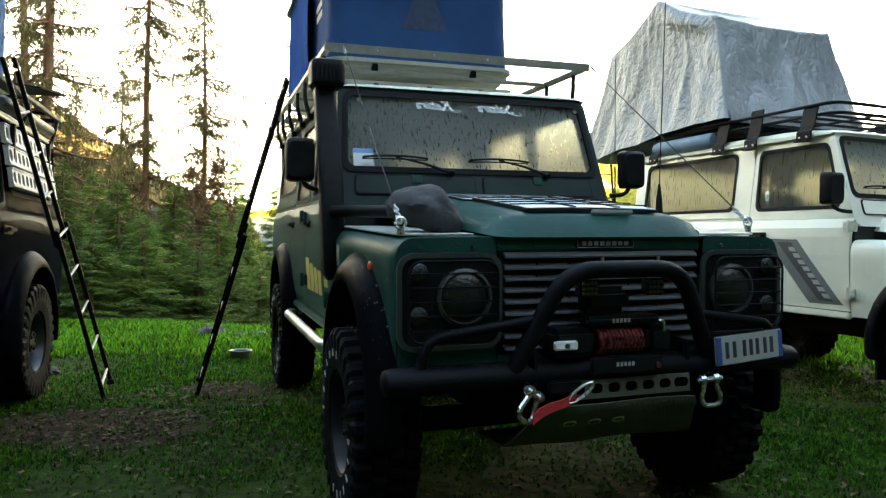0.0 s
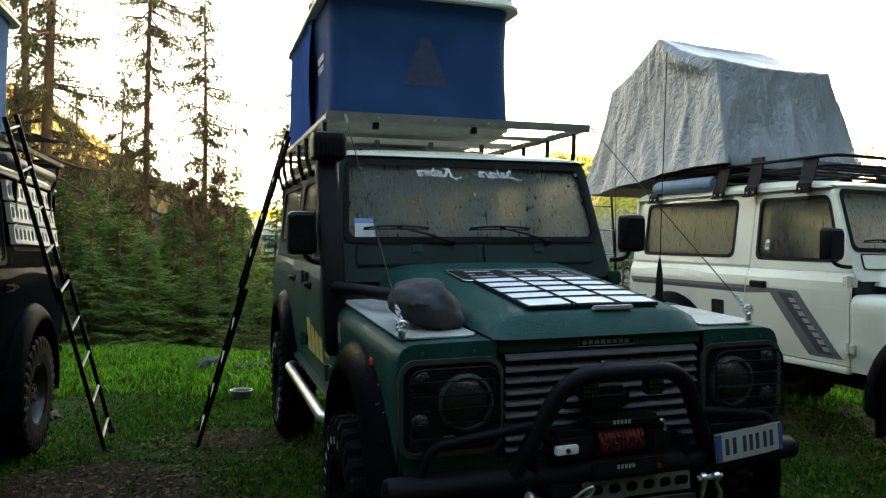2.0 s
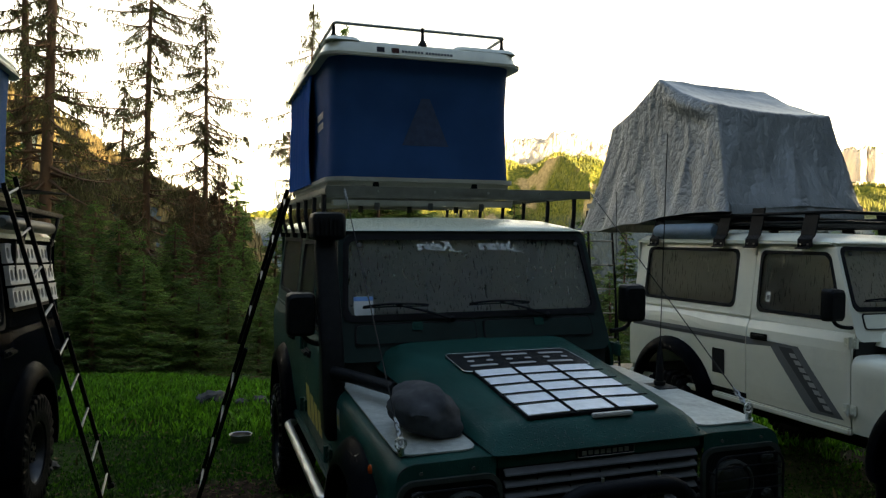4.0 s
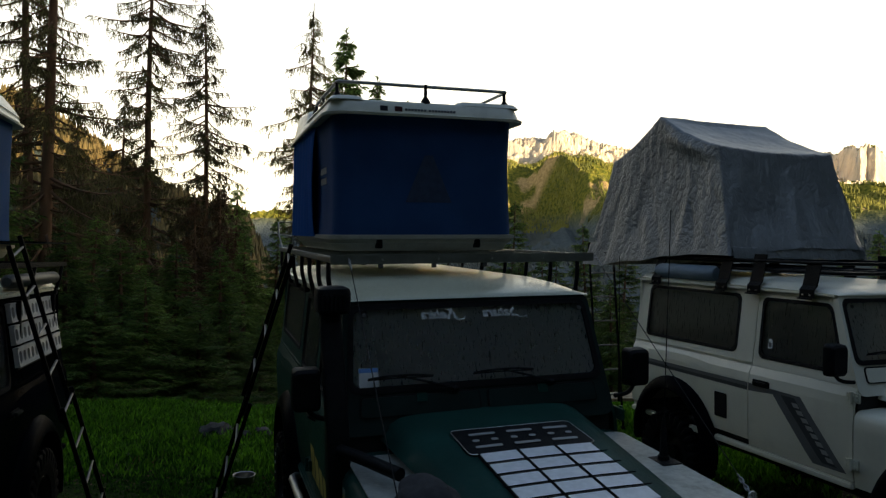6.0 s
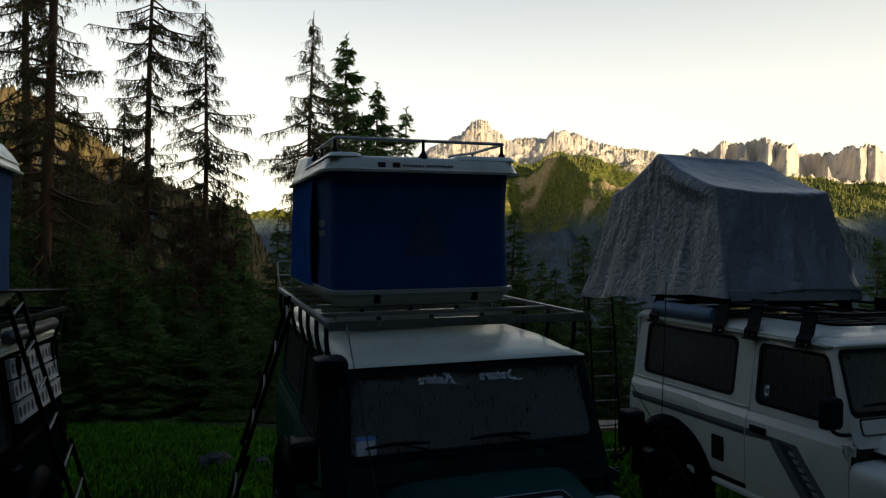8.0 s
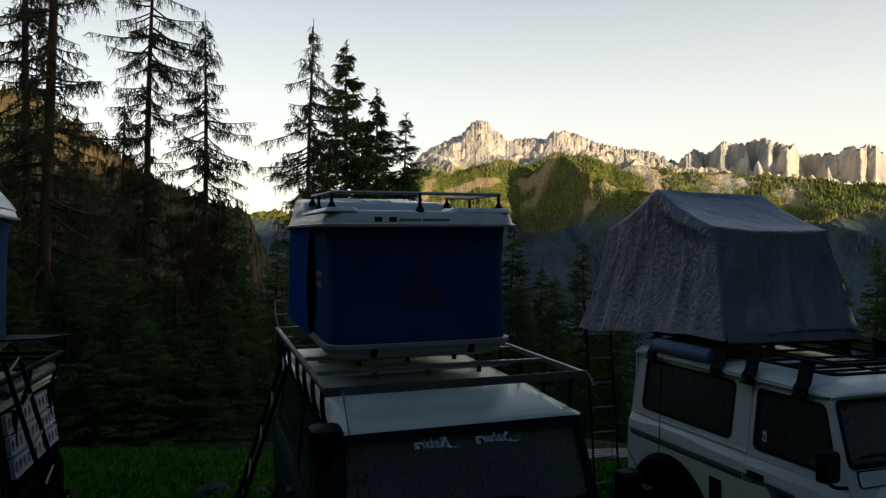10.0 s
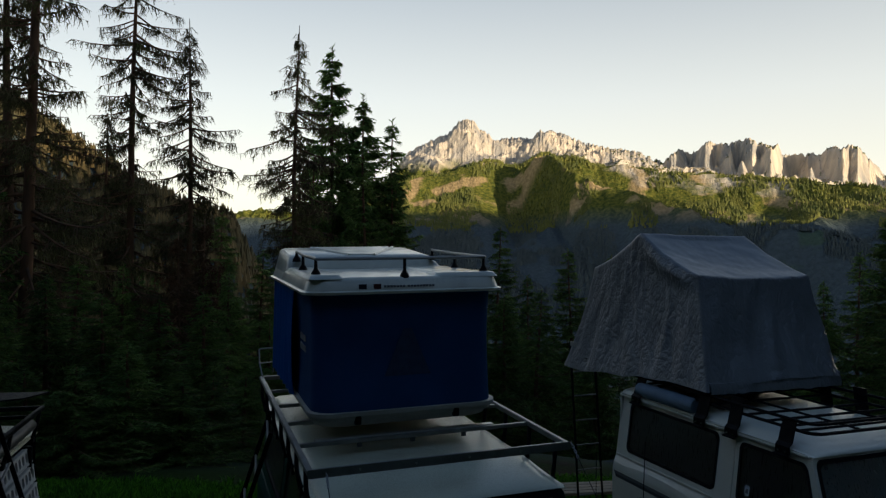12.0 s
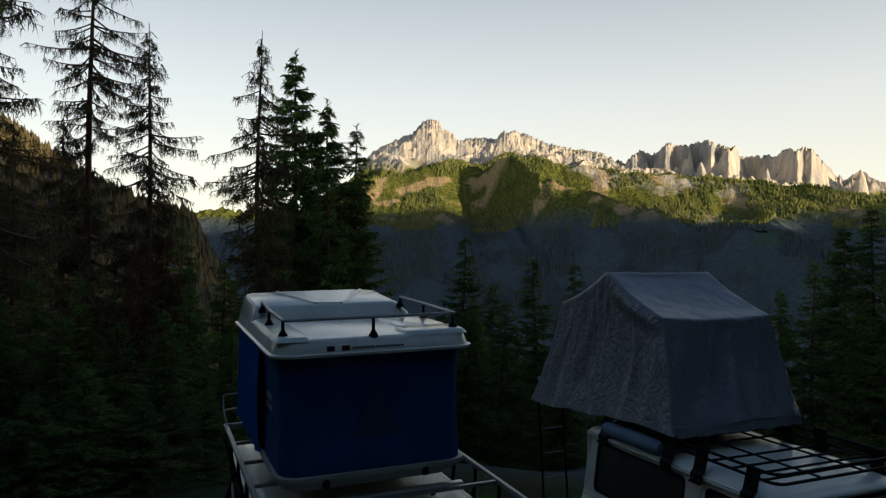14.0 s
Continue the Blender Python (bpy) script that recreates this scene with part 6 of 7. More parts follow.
def green_fittings(car):
    # tread plates on the wings
    for s in (-1, 1):
        bm = bmesh.new()
        plate(bm, round_rect(.50, .812, .075, 1.22, .06), lambda u, v, d: (s * u, v, 1.127 + .0344 * v + d), 0, .006)
        tp = part("tread_plate", bm, M_TREAD, car, "bare aluminium chequer plate")
    # snorkel
    bm = bmesh.new()
    rows = []
    for z, w, d, y in ((.90, .03, .05, 1.19), (.94, .05, .075, 1.19), (1.10, .058, .08, 1.19), (1.34, .058, .06, 1.21), (1.55, .058, .05, 1.28), (1.86, .056, .048, 1.40), (1.915, .052, .05, 1.42)):
        rows.append([(-.862 + u, y + v, z) for u, v in round_rect(-w, w, -d, d, .025, 4)])
    loft(bm, rows, True, True)
    sn = part("snorkel", bm, M_BLACK, car, "black raised air intake", smooth=True)
    bm = bmesh.new()
    rows = []
    for z, k in ((1.91, .8), (1.925, 1.0), (2.02, 1.03), (2.045, .94), (2.055, .7)):
        rows.append([(-.852 + u * k, 1.40 + v * k, z) for u, v in round_rect(-.088, .088, -.095, .085, .035, 4)])
    loft(bm, rows, True, True)
    part("intake_head", bm, M_BLACK, sn, smooth=True)
    for i in range(6):
        part("intake_bar", boxes((-.922 + .022 * i, -.910 + .022 * i, 1.296, 1.304, 1.935, 2.015)), M_TRIM, sn)
    bm = bmesh.new()
    tube(bm, bend([(-.86, 1.14, 1.245), (-.80, 1.02, 1.245), (-.66, .72, 1.235)], .08), .032, 10)
    part("air_pipe", bm, M_BLACK, sn, smooth=True)
    # hood with cells
    def hood(u, v, d):
        t = v / 1.31
        return (u, v, 1.128 + .10 * t ** .9 + .07 + .045 * t + .012 * (1 - (u / (.475 + .135 * t)) ** 2) + .004 + d)
    bm = bmesh.new()
    plate(bm, round_rect(-.290, .308, .090, .695, .008), hood, 0, .012)
    pn = part("solar_panel", bm, M_TRIM, car, "pale solar panel strapped to the bonnet")
    for i in range(3):
        for j in range(5):
            x0, y0 = -.29 + .20 * i, .09 + .12 * j
            bm = bmesh.new()
            plate(bm, round_rect(x0 + .006, x0 + .19, y0 + .006, y0 + .11, .004, 2), hood, .0125, .016)
            part("cell", bm, M_SOLAR, pn)
    for i in range(1, 3):
        bm = bmesh.new()
        tube(bm, [hood(-.29 + .20 * i, v, .020) for v in np.linspace(.07, .70, 6)], .003, 5)
        part("strap", bm, M_TRIM, pn)
    for j in range(1, 5):
        bm = bmesh.new()
        tube(bm, [hood(u, .09 + .12 * j, .020) for u in np.linspace(-.31, .33, 6)], .003, 5)
        part("strap", bm, M_TRIM, pn)
    part("latch", boxes((-.02, .16, .048, .075, 1.215, 1.232), bev=0.004), M_DECAL3, pn)
    bm = bmesh.new()
    plate(bm, round_rect(-.325, .345, .70, 1.0, .03), hood, 0, .008)
    bp = part("slotted_plate", bm, M_BLACK, car, "black slotted plate with light rim")
    bm = bmesh.new()
    tube(bm, [hood(u, v, .006) for u, v in round_rect(-.325, .345, .70, 1.0, .03)], .003, 5, True)
    part("edge", bm, M_ALU, bp)
    for i in range(3):
        for dx, dy, w in ((0, .05, .07), (.02, .20, .07), (-.04, .125, .018), (.06, .125, .018)):
            cx, cy = -.20 + .205 * i + dx, .72 + dy
            bm = bmesh.new()
            plate(bm, round_rect(cx - w, cx + w, cy - .013, cy + .013, .012, 4), hood, .0082, .0105)
            part("slot", bm, M_DECAL3, bp)
    # screen lettering seen from behind, and the sticker
    def scr_m(x, z, d):
        return pose(x * (1 - .10 * (z - 1.36)), 1.325 + .36 * (z - 1.36) - d, z, 90 - 19.8, 0, 0)
    def word_mesh(text, size, shear):
        cu = bpy.data.curves.new("lettering", "FONT")
        cu.body, cu.size, cu.align_x, cu.align_y, cu.shear, cu.offset = text, size, "LEFT", "BOTTOM_BASELINE", shear, 0.0012
        cu.extrude = 0.0006
        tmp = bpy.data.objects.new("lettering", cu)
        me = bpy.data.meshes.new_from_object(tmp)
        bpy.data.objects.remove(tmp)
        return me
    for cap, rest, x, w, k in (("K", "ebira", -.098, .070, .082), ("S", "ahara", .310, .060, .086)):
        bm = bmesh.new()
        bm.from_mesh(word_mesh(cap, .115, .5))
        n0 = len(bm.verts)
        bm.from_mesh(word_mesh(rest, k, .3))
        bm.verts.ensure_lookup_table()
        for v in bm.verts[n0:]:
            v.co.x = v.co.x * .94 + w
            v.co.y += .004
        # swash that runs back from the capital's foot
        tube(bm, [(.035, .004, 0), (0, -.008, 0), (-.03, -.006, 0), (-.042, .008, 0)], .004, 5, taper=[.004, .005, .004, .002])
        ob = part("lettering", bm, M_SCRIPT, car, "white mirrored script lettering")
        ob.matrix_local = scr_m(x, 1.843, .002) @ Matrix.Diagonal((-1, 1, 1, 1))
    m = scr_m(-.665, 1.542, -.009)
    st = part("sticker", boxes((-.055, .055, -.06, .06, -.001, .001), m=m), M_LETTER, car, "white and blue screen sticker")
    part("sticker_band", boxes((-.055, .055, .034, .058, .001, .002), m=m), M_STICKBLUE, st)
    # decals on the flank
    for y0, y1, z0, z1 in ((1.40, 1.52, .84, 1.20), (1.60, 1.72, .78, .92), (1.75, 1.86, .78, .93), (1.89, 2.02, .78, .95), (2.05, 2.2, .78, .98)):
        decal(car, ((y0, z0), (y1, z0), (y1 + .03, z1), (y0 + .03, z1)), M_YELLOW, .0015, "worn yellow decal", 8)
    decal(car, ((1.02, .98), (1.09, .98), (1.09, 1.08), (1.02, 1.08)), M_PLATE, .0015, "", 3)
    decal(car, ((1.03, 1.0), (1.08, 1.0), (1.08, 1.05), (1.03, 1.05)), M_YELLOW, .0025, "", 3)
    # side steps
    for s in (-1, 1):
        bm = bmesh.new()
        tube(bm, bend([(s * .80, 1.22, .56), (s * .90, 1.28, .55), (s * .90, 2.86, .55), (s * .80, 2.92, .56)], .05), .030, 10)
        part("side_step", bm, M_ALU, car, "bare aluminium side tube", smooth=True)
    # aerials
    for x, y, z0, z1, r, tilt in ((.765, .73, 1.15, 2.46, .0026, .035), (.92, 1.40, 1.30, 2.20, .0020, 0)):
        bm = bmesh.new()
        k = 1 if z0 < 1.2 else .3
        disc(bm, (x, y, z0 + .015), (0, 0, 1), .030 * k, .03, 12)
        tube(bm, [(x, y, z0 + .03), (x, y, z0 + .16), (x, y, z0 + .24)], .02, 8, taper=[.022 * k, .016 * k, .005])
        tube(bm, [(x, y, z0 + .2), (x + tilt * .4, y, (z0 + z1) / 2), (x + tilt, y, z1)], r, 5)
        part("aerial", bm, M_TRIM, car, "thin black whip aerial")
    bm = boxes((.70, .82, .64, .82, 1.148, 1.160), bev=0.004)
    part("aerial_base", bm, M_BLACK, car)


green_fittings(green)


def loose(name, bm, material, m, label, category, smooth=False, group=""):
    ob = part(name, bm, material, None, "", smooth)
    ob.matrix_world = m
    return tagged(ob, label, category, group)


def felt_hood():
    """The soft dark cover that lies slumped on the wing."""
    bm = bmesh.new()
    bmesh.ops.create_icosphere(bm, subdivisions=4, radius=1)
    for v in bm.verts:
        x, y, z = v.co
        q = 1 + .16 * noise.noise((x * 1.6, y * 1.6, z * 1.6)) + .06 * noise.noise((x * 5, y * 5, z * 5))
        zz = z * .075 * q * (1.25 if x < .1 else 1.0)
        v.co = (x * .155 * q, y * .17 * q, max(-.055, zz) + (.03 * (1 - abs(x)) if z > 0 else 0))
    return bm


loose("felt_cover", felt_hood(), M_HAT, GREEN_M @ pose(-.625, .34, 1.215, 12, 14, 10), "dark grey soft felt cover slumped on the wing", "cover", True)


def stay(label, a, b, chain_a, chain_b):
    """A guy wire with short chains at its ends. Points in the green car's frame."""
    t = thing("guy_wire", GREEN_M, label, "cable", "guy wires")
    a, b = Vector(a), Vector(b)
    d = (b - a).normalized()
    p, q = a + d * chain_a, b - d * chain_b
    bm = bmesh.new()
    tube(bm, [p, q], .0028, 6)
    part("wire", bm, M_CABLE, t)
    part("chain", chain_mesh(a, p, 6, .003), M_CHAIN, t)
    part("chain", chain_mesh(q, b, 6, .0045), M_CHAIN, t)
    bm = bmesh.new()
    tube(bm, [b + Vector((.02 * math.cos(x), 0, .022 * math.sin(x))) for x in np.linspace(0, 6.28, 11)[:-1]], .006, 6, True)
    disc(bm, b - Vector((0, 0, .03)), (0, 0, 1), .014, .03, 8)
    part("eye_bolt", bm, M_STEEL, t)


stay("steel guy wire from the rack to the wing", (-.72, 1.60, 2.19), (-.80, .09, 1.175), .10, .12)
stay("steel guy wire from the rack to the far wing", (.87, 1.62, 2.20), (.765, .09, 1.185), .12, .12)


def rack(m, label, x0, x1, y0, y1, z, bars, material, r, legs, foot_z):
    """A roof rack: outer frame, cross bars and legs down to the gutter."""
    t = thing("roof_rack", m, label, "roof rack")
    h = r
    for a in ((x0, x1, y0, y0 + 2 * h), (x0, x1, y1 - 2 * h, y1), (x0, x0 + 2 * h, y0, y1), (x1 - 2 * h, x1, y0, y1)):
        part("rail", boxes((*a, z - h, z + h), bev=h * .3), material, t)
    for y in bars:
        part("cross_bar", boxes((x0 + 2 * h, x1 - 2 * h, y - h, y + h, z - h * .8, z + h * .6), bev=h * .3), material, t)
    for y in legs:
        for s, x in ((-1, x0), (1, x1)):
            bm = bmesh.new()
            tube(bm, bend([(x - s * .02, y + .07, z), (s * .815, y + .02, foot_z + .10), (s * .785, y, foot_z - .03)], .04), .015, 7)
            part("leg", bm, M_STEELBLK, t)
            part("bolt", boxes((s * .762, s * .80, y - .03, y + .03, foot_z - .05, foot_z + .01), bev=0.004), M_STEELBLK, t)
    return t


G_RACK = rack(GREEN_M, "bare aluminium roof rack with cross bars", -.825, .865, 1.62, 4.47, 2.187, (2.19, 2.75, 3.3, 3.85), M_RACK, .018, (1.72, 2.1, 2.5, 2.9, 3.4, 3.9, 4.3), GUTTER)
for y in (2.36, 2.9):
    beam = part("under_beam", boxes((-.66, .64, y - .03, y + .03, 2.128, 2.166), bev=0.005), M_ALU, G_RACK, "scuffed aluminium beam")
    for x in (-.36, .02, .40):
        part("clamp", boxes((x - .018, x + .018, y - .036, y - .028, 2.098, 2.150), bev=0.003), M_GRILLE, beam)
part("front_plate", boxes((-.823, .863, 1.612, 1.619, 2.160, 2.212), bev=0.002), M_RACK, G_RACK)
for x in (-.52, -.18, .16, .50):
    bm = bmesh.new()
    disc(bm, (x, 1.609, 2.186), (0, 1, 0), .007, .008, 8)
    part("bolt", bm, M_STEEL, G_RACK)
bm = bmesh.new()
tube(bm, bend([(-.80, 4.40, 2.20), (-.82, 4.50, 2.32), (-.815, 4.60, 2.44), (-.66, 4.62, 2.44), (-.685, 4.60, 2.21)], .02), .007, 7)
tube(bm, [(-.82, 4.50, 2.32), (-.69, 4.60, 2.31)], .006, 6)
part("hook_rail", bm, M_RACK, G_RACK)


def box_tent(m, x0, x1, y0, y1, z0, z1, label, group):
    """A hard-shell roof tent, raised: tray, canvas walls, moulded lid with rails."""
    t = thing("roof_tent", m, label, "roof tent", group)
    cx, cy = (x0 + x1) / 2, (y0 + y1) / 2
    bm = bmesh.new()
    rows = []
    for z, o in ((z0, -.075), (z0 + .012, -.050), (z0 + .050, -.030), (z0 + .056, -.012), (z0 + .080, -.008), (z0 + .086, .010), (z0 + .112, .010), (z0 + .114, -.02)):
        rows.append([(u, v, z) for u, v in round_rect(x0 - o, x1 + o, y0 - o, y1 + o, .15, 8)])
    loft(bm, rows, True, True)
    tray = part("tray", bm, M_TRAY, t, "grimy grey tray", smooth=True)
    for x in (cx - .36, cx + .36):
        part("latch", boxes((x - .022, x + .022, y0 + .005, y0 + .05, z0 + .02, z0 + .10), bev=0.004), M_STEELBLK, tray)
    # canvas
    bm = bmesh.new()
    rows = []
    ring = round_rect(x0 + .015, x1 - .015, y0 + .015, y1 - .015, .15, 12)
    pts = []
    for i, (u, v) in enumerate(ring):
        a, b = Vector((u, v, 0)), Vector((*ring[(i + 1) % len(ring)], 0))
        n = max(1, int((b - a).length / .05))
        pts += [a.lerp(b, k / n) for k in range(n)]
    for k in range(17):
        f = k / 16
        row = []
        for p in pts:
            d = Vector((p.x - cx, p.y - cy, 0))
            bulge = -.018 * math.sin(math.pi * f) + .010 * noise.noise((p.x * 3, p.y * 3, f * 2.2))
            if p.x < x0 + .05 and p.y > y0 + .70:
                bulge += .014 * math.sin(p.y * 26 + 2 * f) * (0.4 + 0.6 * f)
            q = p + d.normalized() * bulge
            row.append((q.x, q.y, z0 + .098 + (z1 - z0 - .103) * f))
        rows.append(row)
    loft(bm, rows, False, True)
    walls = part("canvas_wall", bm, M_BLUE, t, smooth=True)
    # curtain over the door on the flank
    bm = bmesh.new()
    rows = []
    for k in range(13):
        f = k / 12
        rows.append([(x0 + .012 - .020 - .014 * math.sin(y * 34 + f) - .02 * (1 - f) - .030 * math.exp(-((y - y0 - .72) / .10) ** 2) * math.sin(math.pi * f) ** .5, y, z0 + .10 + (z1 - z0 - .10) * f) for y in np.linspace(y0 + .72, y1 - .10, 46)])
    loft(bm, rows, False)
    thicken(bm, .004)
    part("curtain", bm, M_CURTAIN, walls, "lighter blue door curtain", smooth=True)
    # emblem patch on the front
    zc = z0 + .50
    bm = bmesh.new()
    tri = [(-.17, -.16), (.17, -.16), (.03, .17), (-.03, .17)]
    plate(bm, tri, lambda u, v, d: (cx + u, y0 + .0255 - d, zc + v), 0, .0015)
    part("patch", bm, M_PATCH, walls, "dark triangular patch")
    for i in range(10):
        y, z = y0 + .38 + .05 * (i % 5), z0 + .48 + .075 * (i // 5)
        part("bar", boxes((x0 + .020, x0 + .045, y, y + .032, z, z + .045)), M_DECAL3, walls)
    # lid
    bm = bmesh.new()
    rows = []
    for z, o, r in ((z1 - .005, .022, .15), (z1 - .014, .05, .16), (z1 + .004, .054, .16), (z1 + .012, .032, .15), (z1 + .075, .010, .14), (z1 + .094, -.010, .12), (z1 + .100, -.035, .10)):
        rows.append([(u, v, z) for u, v in round_rect(x0 - o, x1 + o, y0 - o, y1 + o, r, 7)])
    loft(bm, rows, True, True)
    lid = part("lid", bm, M_GEL, t, "moulded pale fibreglass lid", smooth=True)
    zt = z1 + .10
    def slab(u0, u1, v0, v1, h, r=.05):
        b2 = bmesh.new()
        loft(b2, [[(u, v, z) for u, v in round_rect(u0 + k, u1 - k, v0 + k, v1 - k, r, 4)] for z, k in ((zt - .01, -.02), (zt + h * .8, .0), (zt + h, .012))], True, True)
        return b2
    # raised rear block, rising to the back, with a proud wedge between two ribs
    rise = lambda v: .108 + .055 * (v - y0 - 1.25) / .8
    b2 = bmesh.new()
    loft(b2, [[(u, v, zt + h * rise(v)) for u, v in round_rect(x0 - .012 + k, x1 + .02 - k - kr, y0 + 1.19 + kf, y1 - k, .09, 5)] for h, k, kf, kr in ((-.25, .0, .0, .0), (.22, .018, .018, .025), (.86, .040, .055, .075), (1.0, .062, .085, .10))], True, True)
    part("lid_step", b2, M_GEL, lid, smooth=True)
    b2 = bmesh.new()
    wedge = [(cx - .15, y0 + 1.285), (cx + .07, y0 + 1.275), (cx + .40, y1 - .09), (cx - .34, y1 - .09)]
    mid = Vector((sum(p[0] for p in wedge) / 4, sum(p[1] for p in wedge) / 4))
    loft(b2, [[(mid.x + (u - mid.x) * k, mid.y + (v - mid.y) * k, zt + rise(v) + d) for u, v in wedge] for d, k in ((-.004, 1.0), (.010, .97), (.012, .93))], True, True)
    part("lid_wedge", b2, M_GEL, lid)
    part("lid_step", slab(x0 + .005, x0 + .21, y0 + .01, y0 + 1.16, .020), M_GEL, lid, smooth=True)
    part("lid_step", slab(x1 - .46, x1 - .012, y0 + .02, y0 + .30, .022), M_GEL, lid, smooth=True)
    part("lid_step", slab(x1 - .40, x1 - .02, y0 + .36, y0 + 1.14, .014), M_GEL, lid, smooth=True)
    b2 = bmesh.new()
    for a, b in (((cx - .15, y0 + 1.28), (cx - .36, y1 - .08)), ((cx + .07, y0 + 1.27), (cx + .43, y1 - .08))):
        tube(b2, [(*a, zt + rise(a[1]) + .002), (*b, zt + rise(b[1]) + .002)], .014, 6)
    part("lid_rib", b2, M_GEL, lid, smooth=True)
    # rails: the ends climb on to the rear block
    zr, h2 = zt + .125, .075
    spots = [(x0 + .08, y0 + 1.20, h2), (x0 + .06, y0 + .73, .018), (x0 + .055, y0 + .12, .018), (cx - .02, y0 + .035, 0), (x1 - .065, y0 + .13, .02), (x1 - .045, y0 + .79, .012), (x1 - .10, y0 + 1.22, h2)]
    for x, y, h in spots:
        bm = bmesh.new()
        top = zr + .02 if h == h2 else zr
        tube(bm, [(x, y, zt + h - .012), (x, y, zt + h + .010), (x, y, zt + h + .042), (x, y, max(top, zt + h + .05))], .02, 10, taper=[.036, .033, .013, .011])
        part("rail_post", bm, M_BLACK, lid, smooth=True)
    bm = bmesh.new()
    tube(bm, bend([(x0 + .08, y0 + 1.20, zr + .025), (x0 + .06, y0 + .73, zr + .006), (x0 + .055, y0 + .09, zr), (x1 - .06, y0 + .10, zr), (x1 - .045, y0 + .79, zr + .006), (x1 - .10, y0 + 1.22, zr + .025)], .03), .012, 8)
    part("handrail", bm, M_RACK, lid, smooth=True)
    yf = y0 - .022
    for x, mm in ((cx - .335, M_FLAGBLUE), (cx - .232, M_FLAGRED)):
        part("flag_sticker", boxes((x - .026, x + .026, yf - .009, yf + .004, z1 + .020, z1 + .054)), mm, lid)
    for i in range(16):
        x = cx - .185 + .0225 * i + (.012 if i > 6 else 0)
        part("bar", boxes((x, x + .015, yf - .009, yf + .004, z1 + .029, z1 + .043)), M_DECAL, lid)
    return t


box_tent(GREEN_M, -.680, .688, 2.37, 4.42, 2.213, 3.150, "raised blue roof tent with pale hard lid", "roof tents")
box_tent(GREY_M, -.88, .50, 2.35, 4.22, 2.20, 3.28, "raised blue roof tent on the grey car", "roof tents")
rack(GREY_M, "dark steel roof rack carrying a tent", -.84, .84, 1.6, 4.36, 2.16, (2.0, 2.7, 3.4, 4.0), M_STEELBLK, .018, (1.8, 2.6, 3.4, 4.2), GUTTER)


# ---- things on the white car ----
def white_fittings(car):
    s = -1
    def side(u, v, d):
        return (-side_x(v) - d, u, v)
    # slanted decal on the door, band along the flank
    decal(car, ((1.325, .695), (1.615, .690), (2.02, 1.160), (1.730, 1.163)), M_DECAL, .0015, "grey slanted door decal")
    decal(car, ((1.405, .715), (1.530, .715), (1.915, 1.142), (1.785, 1.142)), M_DECAL2, .0025, "dark slanted decal stripe")
    for i in range(8):
        t = i / 8
        y, z = 1.452 + .350 * t, .735 + .385 * t
        decal(car, ((y - .030, z), (y + .028, z), (y + .052, z + .033), (y - .004, z + .033)), M_DECAL3, .0035, n=2)
    decal(car, ((2.265, 1.112), (3.80, 1.112), (3.84, 1.172), (2.265, 1.176)), M_DECAL, .0015, "grey band along the flank", 16)
    decal(car, ((2.00, 1.130), (2.255, 1.112), (2.255, 1.176), (1.78, 1.163)), M_DECAL, .0015)
    decal(car, ((2.265, 1.118), (3.80, 1.118), (3.82, 1.142), (2.265, 1.144)), M_DECAL2, .0025, "", 16)
    bm = bmesh.new()
    plate(bm, round_rect(2.50, 2.645, .815, 1.03, .01), side, .001, .006)
    part("fuel_flap", bm, M_TRIM, car)
    bm = bmesh.new()
    plate(bm, round_rect(2.075, 2.12, 1.475, 1.555, .006), lambda u, v, d: (-side_x(v) + .007 - d, u, v), 0, .001)
    st = part("sticker", bm, M_LETTER, car)
    bm = bmesh.new()
    plate(bm, round_rect(2.083, 2.112, 1.492, 1.528, .003), lambda u, v, d: (-side_x(v) + .006 - d, u, v), 0, .001)
    part("bar", bm, M_DECAL, st)
    part("mud_flap", boxes((-.88, -.66, 1.02, 1.04, .22, .62), bev=0.004), M_TRIM, car)
    part("mud_flap", boxes((-.88, -.66, 3.62, 3.64, .25, .66), bev=0.004), M_TRIM, car)
    bm = boxes((-.80, .80, -.17, -.06, .52, .65), bev=0.015)
    part("front_bumper", bm, M_STEELBLK, car)


white_fittings(white)


